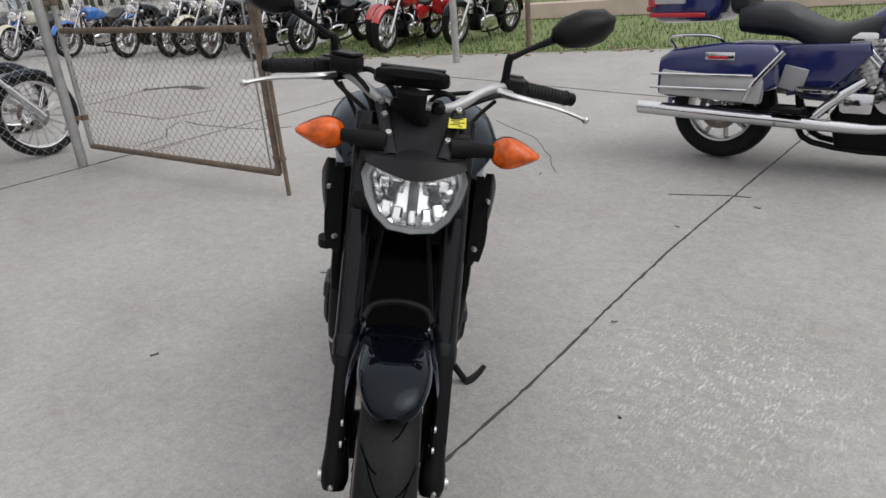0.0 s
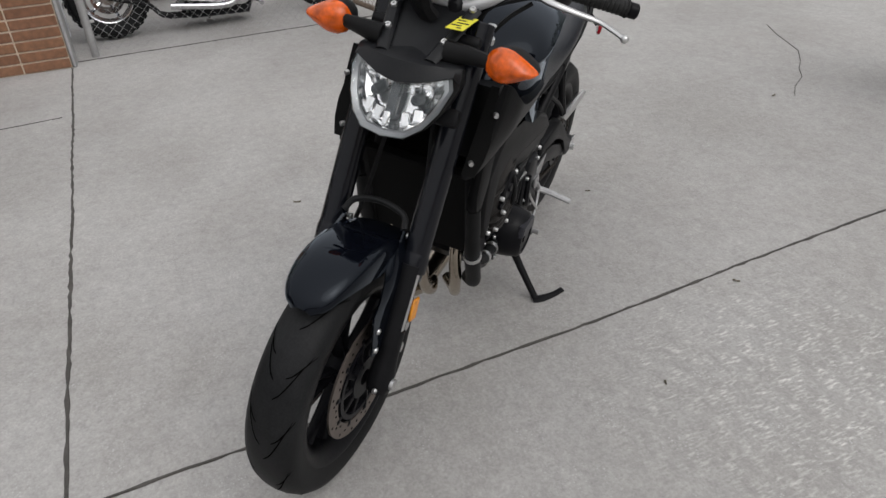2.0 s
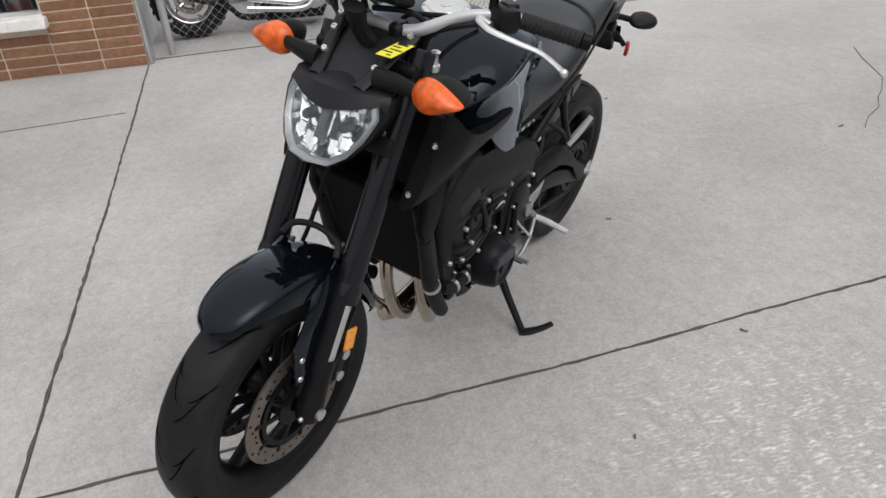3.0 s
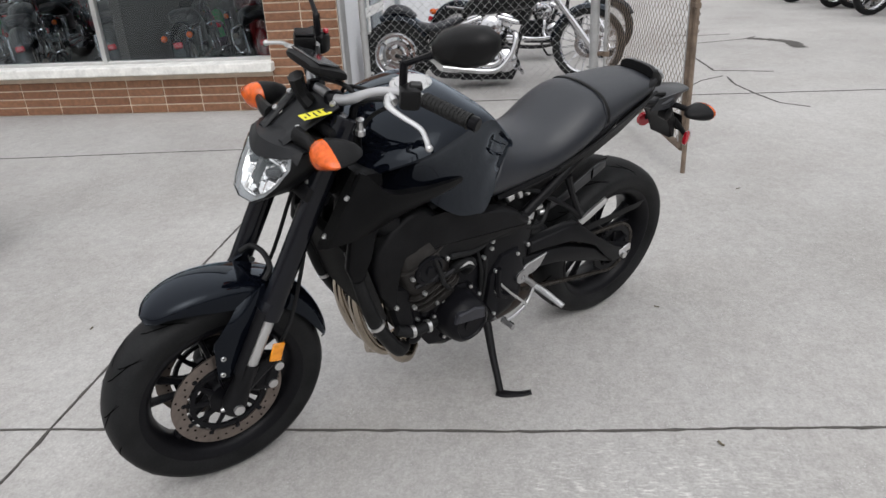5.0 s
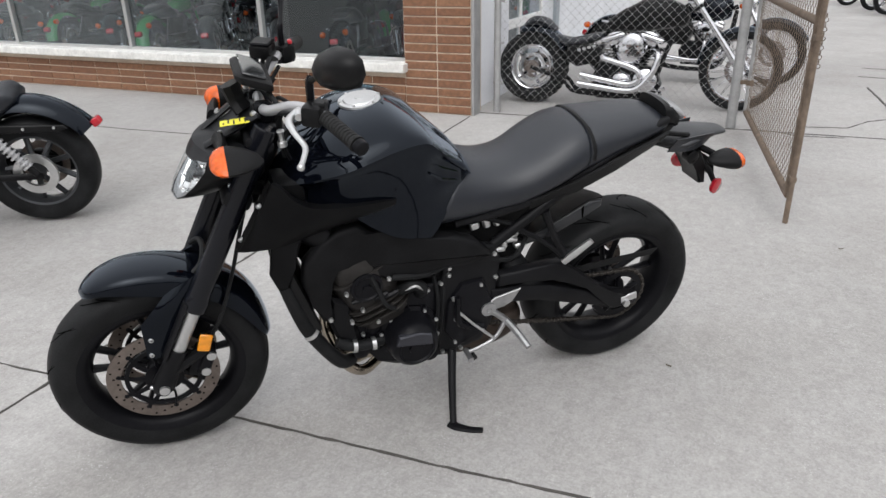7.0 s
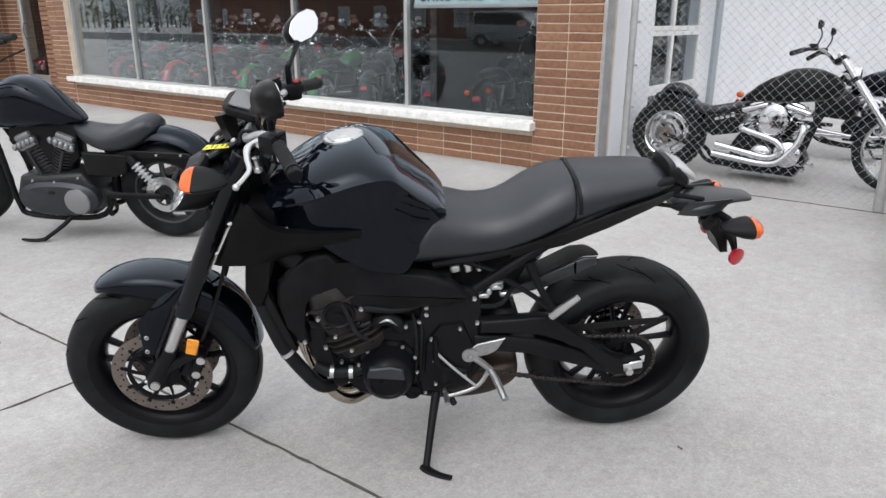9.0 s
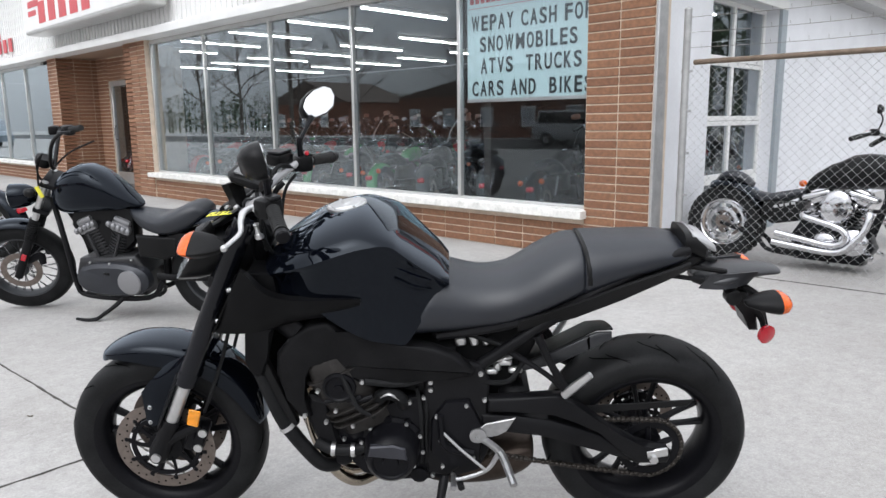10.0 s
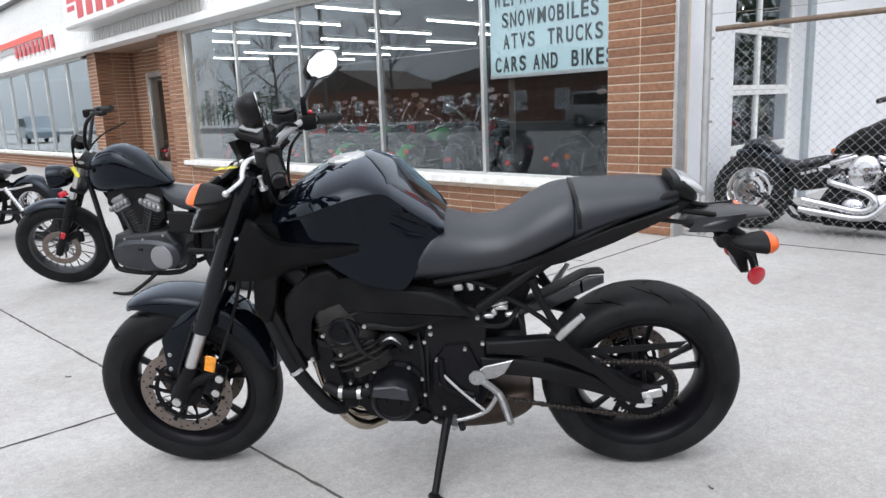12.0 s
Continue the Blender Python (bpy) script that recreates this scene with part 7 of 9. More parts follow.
            part("shift_rod", b, SILVER, hp, "thin silver shift rod")
        else:
            tube(b, [(0.445, 0.155 * s, 0.335), (0.50, 0.165 * s, 0.275), (0.57, 0.18 * s, 0.265), (0.60, 0.20 * s, 0.268)], [0.010, 0.008, 0.008, 0.009], 8, 4)
            part("brake_pedal", b, SILVER, hp)
    b = BM()
    tube(b, [(0.600, 0.085, 0.245), (0.605, 0.120, 0.225), (0.625, 0.190, 0.140), (0.645, 0.268, 0.052), (0.647, 0.276, 0.045)], [0.017, 0.015, 0.0125, 0.011, 0.012], 10, 4)
    sd = part("side_stand", b, FRAMEPAINT, bike, "black side stand on the concrete")
    b = BM()
    tube(b, [(0.650, 0.262, 0.048), (0.640, 0.285, 0.054), (0.605, 0.315, 0.062), (0.575, 0.335, 0.072)], [0.012, 0.011, 0.008, 0.007], 8, 4, 1.5)
    part("stand_foot", b, FRAMEPAINT, sd)
    b = BM()
    tube(b, [(0.595, 0.11, 0.25), (0.61, 0.15, 0.20), (0.618, 0.175, 0.165)], 0.0055, 6, 3)
    part("stand_spring", b, SILVER, sd)
    bolt(sd, (0.60, 0.105, 0.250), (0, 1, 0), 0.012, 0.008)
    b = BM()
    tube(b, [(0.565, 0.15, 0.242), (0.555, 0.19, 0.235)], 0.010, 8, 1)
    part("rubber_stop", b, RUBBER, bike)
    return bike


HEADCAST = mat("grey_brown_cast_alloy", (0.017, 0.0150, 0.0138), 0.5, 0.2, var=0.35, scale=20, bump=0.3, bscale=90, spec=0.35)
GREYDARK = mat("dark_grey_cast", (0.036, 0.037, 0.046), 0.45, 0.3, var=0.2)
HEAD = Vector((0.68237, -0.73101, 0))
LEAN = radians(11.0)
side = Vector((-HEAD.y, HEAD.x, 0))
LEFT = side * math.cos(LEAN) + Vector((0, 0, -math.sin(LEAN)))
UP = side * math.sin(LEAN) + Vector((0, 0, math.cos(LEAN)))
BIKE = Matrix(((HEAD.x, LEFT.x, UP.x, -1.9249), (HEAD.y, LEFT.y, UP.y, 1.9937), (HEAD.z, LEFT.z, UP.z, 0.004), (0, 0, 0, 1)))
naked_bike(BIKE)


# ---- other motorcycles ----
def wire_wheel(bike, name, c, R, w, rim_r, rim_mat, spokes, disc_y=0.07, cast=False, hubr=0.045):
    c = Vector(c)
    b = BM()
    lathe(b, c, (0, 1, 0), tyre_section(R, w, rim_r) + [(0.33 * w, rim_r - 0.005), (-0.33 * w, rim_r - 0.005)], 44, True)
    ty = part("tyre", b, RUBBER, bike)
    ty.name = name + "_tyre"
    b = BM()
    lathe(b, c, (0, 1, 0), [(-0.40 * w, rim_r + 0.004), (-0.36 * w, rim_r - 0.012), (-0.15 * w, rim_r - 0.022), (0.15 * w, rim_r - 0.022), (0.36 * w, rim_r - 0.012), (0.40 * w, rim_r + 0.004)], 44, True)
    wh = part(name, b, rim_mat, bike)
    b = BM()
    lathe(b, c - Vector((0, 0.06, 0)), (0, 1, 0), [(0, 0.015), (0, hubr), (0.02, hubr * 0.8), (0.10, hubr * 0.8), (0.12, hubr), (0.12, 0.015)], 20)
    part("hub", b, rim_mat, wh)
    b = BM()
    for i in range(spokes):
        a = 2 * math.pi * i / spokes
        e = 0.22 if i % 2 else -0.22
        s = 1 if (i // 2) % 2 else -1
        p0 = c + Vector((hubr * 0.8 * math.cos(a), 0.045 * s, hubr * 0.8 * math.sin(a)))
        p1 = c + Vector(((rim_r - 0.015) * math.cos(a + (0 if cast else e)), 0, (rim_r - 0.015) * math.sin(a + (0 if cast else e))))
        cyl(b, p0, p1, 0.016 if cast else 0.0024, n=6 if cast else 4)
    part("spokes", b, rim_mat, wh)
    b = BM()
    lathe(b, c + Vector((0, disc_y, 0)), (0, 1, 0), [(-0.003, 0.09), (-0.003, 0.128), (0.003, 0.128), (0.003, 0.09)], 32, True)
    part("brake_disc", b, DISCSTEEL, wh)
    return wh


def fender_arc(c, R, hw, a0, a1, drop=0.05, n=14):
    b = BM()
    g = [[Vector(c) + Vector(((R - drop * (1 - math.cos(v * 1.4))) * math.cos(a), hw * math.sin(v * 1.4) / 0.985, (R - drop * (1 - math.cos(v * 1.4))) * math.sin(a))) for v in np.linspace(-1, 1, 9)] for a in np.linspace(radians(a0), radians(a1), n)]
    sheet(b, g, 0.004)
    return b


def v_twin(bike, x, z, k, case, top, cover, air=CHROME, rods=CHROME):
    """V-twin engine: crankcase, two finned cylinders, heads, covers, air cleaner."""
    b = BM()
    prism(b, [(x - 0.26 * k, z - 0.02), (x - 0.22 * k, z - 0.16 * k), (x + 0.16 * k, z - 0.17 * k), (x + 0.22 * k, z - 0.06 * k), (x + 0.17 * k, z + 0.06 * k), (x - 0.2 * k, z + 0.09 * k)], -0.11 * k, 0.11 * k, 0.03 * k, 3)
    eng = part("engine", b, case, bike, "V-twin engine with finned cylinders")
    for s in (1, -1):
        d = Vector((s * math.sin(radians(22.5)), 0, math.cos(radians(22.5))))
        p = Vector((x, 0, z - 0.02))
        b = BM()
        ribbed(b, p + d * 0.06 * k, p + d * 0.25 * k, 0.058 * k, 0.072 * k, 10, 16, 0.45)
        cy = part("cylinder", b, case, eng)
        b = BM()
        q = p + d * 0.275 * k
        box(b, q, (0.125 * k, 0.155 * k, 0.06 * k), 0.02 * k, (0, s * 22.5, 0), 2)
        box(b, q + d * 0.042 * k, (0.105 * k, 0.14 * k, 0.04 * k), 0.018 * k, (0, s * 22.5, 0), 2)
        part("rocker_cover", b, top, cy, "ribbed rocker cover")
        for y in (-0.085, 0.085):
            b = BM()
            tube(b, [p + d * 0.07 * k + Vector((0.02 * s, y * k, 0)), p + d * 0.24 * k + Vector((0.015 * s, y * 0.85 * k, 0))], 0.009 * k, 8, 1)
            part("pushrod_tube", b, rods, cy)
    b = BM()
    ring_loft(b, [oval((x - 0.05 * k, y, z - 0.055 * k), hw, hh, 28, 2.4, axis="y") for y, hw, hh in ((0.09 * k, 0.235 * k, 0.105 * k), (0.135 * k, 0.23 * k, 0.10 * k), (0.155 * k, 0.20 * k, 0.08 * k), (0.158 * k, 0.05 * k, 0.03 * k))])
    pc = part("primary_cover", b, cover, eng, "oval primary drive cover")
    b = BM()
    lathe(b, (x - 0.17 * k, 0.15 * k, z - 0.06 * k), (0, 1, 0), [(0, 0.075 * k), (0.012 * k, 0.07 * k), (0.018 * k, 0.05 * k), (0.018 * k, 0)], 24)
    part("derby_cover", b, GREYCOVER if cover is not CHROME else CHROME, pc, "round derby cover")
    b = BM()
    lathe(b, (x + 0.11 * k, -0.10 * k, z - 0.03 * k), (0, -1, 0), [(0, 0.085 * k), (0.03 * k, 0.08 * k), (0.045 * k, 0.05 * k), (0.045 * k, 0)], 24)
    part("cam_cover", b, top, eng)
    b = BM()
    air = air or BLACKSATIN
    lathe(b, (x + 0.0 * k, -0.10 * k, z + 0.17 * k), (0, -1, 0), [(0, 0.09 * k), (0.055 * k, 0.092 * k), (0.075 * k, 0.075 * k), (0.08 * k, 0.03 * k), (0.08 * k, 0)], 28)
    part("air_cleaner", b, air, eng, "round air cleaner cover")
    return eng


def cruiser(m, label, paint, group="", wb=1.55, fr=0.325, rr=0.315, fw=0.10, rw=0.14, rake=30, engine=BLACKPAINT, top=CHROME, cover=CHROME, fork=CHROME, rim=CHROME, bar=0.30, bar_back=0.18, bags=None, cast=0, tank_z=0.72, seat_z=0.66, tank_len=0.46, pipes=CHROME, low_detail=False, big_rear_fender=True, kind="motorcycle", windshield=False, guard=False, engine_k=1.0, lean=7, ex_dx=0.0, tank_dx=0.0, pipes_kind="long", lamps=True, seat_h=1.0, air=True, seat_k=1.0, tank_k=1.0, bar_top=None, seat_up=1.0, mirrors=True):
    bar_top = bar_top or top
    bk = thing("motorcycle", m @ pose(0, 0, 0.006, -lean, 0, 0), label, kind, group)
    FC, RC = Vector((wb, 0, fr)), Vector((0, 0, rr))
    wire_wheel(bk, "front_wheel", FC, fr, fw, fr - 0.075, rim, cast or 40, 0.06, bool(cast))
    wire_wheel(bk, "rear_wheel", RC, rr, rw, rr - (0.105 if rw < 0.2 else 0.125), rim, cast or 40, -0.07, bool(cast))
    ax = Vector((-math.sin(radians(rake)), 0, math.cos(radians(rake))))
    top_d = (0.90 - fr) / ax.z
    for s in (1, -1):
        b = BM()
        B0 = FC + Vector((0, 0.10 * s, 0))
        cyl(b, B0 - ax * 0.03, B0 + ax * 0.30, 0.027, 0.029, 14)
        leg = part("fork_leg", b, fork, bk)
        b = BM()
        cyl(b, B0 + ax * 0.30, B0 + ax * (top_d + 0.04), 0.021, n=12)
        part("fork_tube", b, CHROME if fork is CHROME else FRAMEPAINT, leg)
    H = FC + ax * top_d
    for d_ in (-0.16, 0.0):
        b = BM()
        box(b, H + ax * d_ + Vector((-0.02, 0, 0)), (0.09, 0.25, 0.035), 0.012, (0, -rake, 0), 2)
        part("triple_clamp", b, fork, bk)
    b = BM()
    ring_loft(b, [oval((H.x + x, 0, H.z - 0.09), r_, r_, 20, 2) for x, r_ in ((-0.01, 0.03), (0.02, 0.07), (0.07, 0.088), (0.12, 0.09))])
    hl = part("headlight", b, top if top is CHROME else BLACKGLOSS, bk)
    b = BM()
    ring_loft(b, [oval((H.x + x, 0, H.z - 0.09), r_, r_, 20, 2) for x, r_ in ((0.118, 0.086), (0.13, 0.075), (0.138, 0.045), (0.14, 0.01))])
    part("lens", b, REFLECTOR, hl)
    # bars, grips, levers, mirrors
    b = BM()
    hx, hz = H.x - 0.03, H.z + 0.02
    tube(b, [(hx - bar_back, 0.40, hz + bar * 0.85), (hx - bar_back * 0.45, 0.28, hz + bar), (hx - 0.02, 0.13, hz + bar * 0.5), (hx, 0.05, hz), (hx, -0.05, hz), (hx - 0.02, -0.13, hz + bar * 0.5), (hx - bar_back * 0.45, -0.28, hz + bar), (hx - bar_back, -0.40, hz + bar * 0.85)], 0.0135, 9, 5)
    hb = part("handlebar", b, fork, bk)
    for s in (1, -1):
        g1, g0 = Vector((hx - bar_back, 0.40 * s, hz + bar * 0.85)), Vector((hx - bar_back * 0.6, 0.30 * s, hz + bar * 0.97))
        b = BM()
        cyl(b, g0, g1 + (g1 - g0) * 0.1, 0.0185, n=12, bev=0.003)
        part("grip", b, GRIPRUB, hb)
        b = BM()
        box(b, g0 + Vector((0.01, -0.02 * s, 0.0)), (0.05, 0.05, 0.05), 0.012, (0, 0, 0), 2)
        part("control_box", b, bar_top, hb)
        b = BM()
        tube(b, [g0 + Vector((0.03, -0.02 * s, 0)), g0 + Vector((0.055, 0.03 * s, -0.005)), g1 + Vector((0.045, 0.02 * s, -0.015))], 0.007, 7, 3)
        part("lever", b, CHROME if top is CHROME else BLACKPAINT, hb)
        if mirrors:
            b = BM()
            tube(b, [g0 + Vector((0.02, -0.02 * s, 0.02)), g0 + Vector((0.05, 0.0, 0.07)), g0 + Vector((0.04, 0.05 * s, 0.11))], 0.006, 6, 3)
            ring_loft(b, [oval((g0.x + x, g0.y + 0.08 * s, g0.z + 0.13), hw, hh, 14, 2.4) for x, hw, hh in ((0.02, 0.06, 0.036), (0.035, 0.06, 0.036), (0.055, 0.03, 0.018))])
            part("mirror", b, bar_top, hb)
        if lamps:
            b = BM()
            ball(b, (H.x + 0.02, 0.17 * s, H.z - 0.12), 0.034, sx=1.2)
            part("indicator", b, AMBER if not low_detail else top, bk)
    # tank, seat, fenders
    tx = H.x - 0.10 - tank_len + tank_dx
    b = BM()
    ring_loft(b, [oval((tx + tank_len * u, 0, tank_z + dz), hw * tank_k, hh * tank_k, 24, 2.5, 3) for u, dz, hw, hh in spline([(-0.02, -0.03, 0.05, 0.03), (0.06, -0.015, 0.095, 0.068), (0.3, 0.01, 0.128, 0.108), (0.6, 0.03, 0.142, 0.128), (0.85, 0.035, 0.125, 0.115), (0.97, 0.035, 0.085, 0.085), (1.0, 0.035, 0.05, 0.05)], 3)])
    tk = part("fuel_tank", b, paint, bk, "", 70)
    b = BM()
    lathe(b, (tx + tank_len * 0.6, 0, tank_z + 0.027 + 0.128 * tank_k), (-0.06, 0, 1), [(0, 0.045), (0.012, 0.042), (0.018, 0.025), (0.018, 0)], 20)
    part("filler_cap", b, CHROME, tk)
    sx = tx + 0.03
    b = BM()
    ring_loft(b, [oval((x, 0, z - hh * (seat_h - 1)), hw, hh * seat_h, 22, 2.8, 3.5) for x, z, hw, hh in spline([(sx, seat_z + 0.01, 0.07, 0.035), (sx - 0.12 * seat_k, seat_z - 0.03, 0.13, 0.05), (sx - 0.26 * seat_k, seat_z - 0.01, 0.165, 0.06), (sx - 0.38 * seat_k, seat_z + 0.06 * seat_up, 0.155, 0.06), (sx - 0.50 * seat_k, seat_z + 0.085 * seat_up, 0.12, 0.045), (sx - 0.62 * seat_k, seat_z + 0.06 * seat_up, 0.09, 0.03)], 3)])
    part("seat", b, VINYL, bk, "black leather seat", 60)
    part("front_fender", fender_arc(FC, fr + 0.03, fw * 0.62, 25, 150), paint, bk, "", 60)
    part("rear_fender", fender_arc(RC, rr + 0.045, rw * 0.62, 30, 178 if big_rear_fender else 120, 0.07), paint, bk, "", 60)
    for s in (1, -1):
        b = BM()
        tube(b, [(sx - 0.05, 0.11 * s, seat_z - 0.10), (0.2, 0.12 * s, 0.56), (-0.12, 0.12 * s, 0.60)], [0.02, 0.016, 0.012], 8, 4, 0.5)
        part("fender_strut", b, FRAMEPAINT if top is not CHROME else CHROME, bk)
        b = BM()
        p0, p1 = Vector((0.20, 0.145 * s, 0.575)), Vector((0.04, 0.145 * s, rr + 0.03))
        ribbed(b, p0, p1, 0.018, 0.027, 11, 12, 0.5)
        part("rear_shock", b, CHROME, bk, "chrome coil shock")
        b = BM()
        tube(b, [(sx - 0.18, 0.10 * s, 0.32), (0.1, 0.12 * s, rr + 0.01), (-0.05, 0.12 * s, rr)], 0.018, 8, 3)
        part("swingarm", b, FRAMEPAINT, bk)
        if lamps:
            b = BM()
            ball(b, (-0.28, 0.13 * s, rr + 0.24), 0.034, sx=1.2)
            part("indicator", b, AMBER, bk)
    b = BM()
    box(b, (-0.34, 0, rr + 0.16), (0.05, 0.09, 0.06), 0.015, (0, 25, 0), 2)
    part("tail_light", b, REDLENS, bk)
    # frame
    b = BM()
    ex = sx + 0.18
    tube(b, [(H.x - 0.05, 0, H.z - 0.12), (tx + 0.1, 0, tank_z - 0.09), (sx - 0.2, 0, seat_z - 0.09), (sx - 0.33, 0, 0.42), (sx - 0.22, 0, 0.20)], 0.024, 9, 4)
    for s in (1, -1):
        tube(b, [(H.x - 0.06, 0.02 * s, H.z - 0.16), (H.x - 0.12 + 0.02, 0.09 * s, 0.42), (H.x - 0.22, 0.11 * s, 0.16), (sx - 0.2, 0.11 * s, 0.16), (sx - 0.32, 0.10 * s, 0.32)], 0.018, 8, 4)
    part("frame", b, FRAMEPAINT, bk)
    exx = (sx + H.x) / 2 - 0.06 + ex_dx
    b = BM()
    prism(b, [(sx - 0.34, seat_z - 0.06), (sx - 0.30, 0.40), (exx - 0.20, 0.38), (exx - 0.12, seat_z - 0.10), (sx + 0.02, seat_z - 0.03)], -0.125, 0.125, 0.03, 2)
    part("oil_tank", b, paint if bags else BLACKSATIN, bk, "dark oil tank and side covers below the seat", 50)
    v_twin(bk, exx, 0.345, engine_k, engine, top, cover, CHROME if air else None)
    # exhaust on the right
    for i, dx in enumerate((0.11, -0.10)):
        if pipes_kind == "none":
            break
        b = BM()
        if pipes_kind == "short":
            tube(b, [(exx + dx * 1.2, -0.06, 0.50), (exx + dx + 0.06, -0.16, 0.45), (exx + dx + 0.05, -0.18, 0.36), (exx + 0.16 - 0.05 * i, -0.19, 0.30 - 0.05 * i), (exx + 0.20 - 0.03 * i, -0.19, 0.22 - 0.03 * i), (exx + 0.06, -0.19, 0.165 - 0.03 * i), (exx - 0.32, -0.195, 0.20 - 0.035 * i)], [0.028, 0.029, 0.030, 0.031, 0.031, 0.032, 0.033], 12, 5)
            part("exhaust_pipe", b, pipes, bk, "short chrome drag pipe")
            continue
        tube(b, [(exx + dx * 1.2, -0.05, 0.50), (exx + dx + 0.10, -0.13, 0.45), (exx + dx + 0.10, -0.155, 0.30), (exx + 0.02 - 0.05 * i, -0.165, 0.235 - 0.01 * i), (0.30, -0.17, 0.225 + 0.07 * i), (0.02, -0.175, 0.225 + 0.07 * i)], [0.02, 0.021, 0.021, 0.021, 0.022, 0.022], 11, 5)
        ep = part("exhaust_pipe", b, pipes, bk)
        b = BM()
        cyl(b, (0.42, -0.172, 0.224 + 0.07 * i), (-0.30, -0.18, 0.226 + 0.07 * i), 0.040, 0.043, 18, 0.006)
        part("muffler", b, pipes, ep)
    for s in (1, -1):
        b = BM()
        tube(b, [(exx + 0.12, 0.12 * s, 0.22), (exx + 0.16, 0.20 * s, 0.24), (exx + 0.155, 0.28 * s, 0.245)], [0.012, 0.012, 0.016], 8, 3)
        part("footpeg", b, top, bk)
    b = BM()
    tube(b, [(exx - 0.05, 0.11, 0.19), (exx - 0.02, 0.18, 0.10), (exx + 0.02, 0.245, 0.028)], [0.016, 0.013, 0.011], 8, 3)
    tube(b, [(exx + 0.02, 0.245, 0.028), (exx + 0.07, 0.262, 0.030), (exx + 0.13, 0.27, 0.033)], [0.012, 0.009, 0.007], 8, 3, 1.5)
    part("side_stand", b, FRAMEPAINT, bk)
    if guard:
        b = BM()
        for s in (1, -1):
            tube(b, [(H.x - 0.10, 0.03 * s, 0.55), (H.x - 0.06, 0.22 * s, 0.52), (H.x - 0.06, 0.26 * s, 0.36), (H.x - 0.10, 0.20 * s, 0.22), (H.x - 0.18, 0.10 * s, 0.17)], 0.016, 9, 4)
        part("engine_guard", b, CHROME, bk)
    if windshield:
        b = BM()
        g = [[(H.x + 0.10 - 0.14 * u - 0.05 * v * v, 0.26 * v * (1 - 0.25 * u), H.z + 0.05 + 0.36 * u) for v in np.linspace(-1, 1, 9)] for u in np.linspace(0, 1, 7)]
        sheet(b, g, 0.004)
        part("windshield", b, DOORGLASS, bk, "", 60)
    if bags:
        low, rail_m = bags
        for s in (1, -1):
            b = BM()
            ring_loft(b, [oval((x, 0.245 * s, z), hw, hh, 22, 4) for x, z, hw, hh in ((0.36, 0.58, 0.085, 0.105), (0.33, 0.58, 0.10, 0.13), (0.05, 0.56, 0.105, 0.155), (-0.24, 0.53, 0.10, 0.145), (-0.31, 0.515, 0.08, 0.115))])
            sb = part("saddlebag", b, paint, bk, "hard saddlebag in two tones", 50)
            b = BM()
            box(b, (0.01, 0.325 * s, 0.468), (0.60, 0.06, 0.15), 0.02, (0, 3, 0), 2)
            part("lower_panel", b, low, sb, "silver lower half")
            b = BM()
            box(b, (0.06, 0.354 * s, 0.640), (0.17, 0.012, 0.045), 0.008, (0, 0, 0), 2)
            la = part("latch", b, CHROME, sb)
            b = BM()
            box(b, (0.05, 0.362 * s, 0.632), (0.11, 0.006, 0.016), 0.003)
            part("latch_reflector", b, REDLENS, la)
            b = BM()
            for z in (0.535, 0.455):
                tube(b, [(-0.32, 0.33 * s, z - 0.01), (-0.30, 0.362 * s, z - 0.005), (0.20, 0.362 * s, z + 0.0), (0.25, 0.34 * s, z)], 0.0085, 8, 3)
            tube(b, [(0.22, 0.355 * s, 0.40), (0.27, 0.365 * s, 0.50), (0.40, 0.345 * s, 0.67)], 0.015, 8, 3)
            part("bag_rail", b, rail_m, sb, "chrome guard rails")
    return bk


def plan(x, y, heading):
    return pose(x, y, 0, 0, 0, heading)


def twin_base(m, label, wb, fr, rr, fw, rw, lean):
    """Start of a big twin: the thing, its wheel centres and a pose leaning on the side stand."""
    bk = thing("motorcycle", m @ pose(0, 0, 0.006, -lean, 0, 0), label, "motorcycle")
    return bk, Vector((wb, 0, fr)), Vector((0, 0, rr))


def tank_loft(b, stations, k=4, p=2.5, lo=3.2):
    """Fuel tank along x from (x, low, high, half width)."""
    ring_loft(b, [oval((x, 0, (z0 + z1) / 2), hw, (z1 - z0) / 2, 26, p, lo) for x, z0, z1, hw in spline(stations, k)])


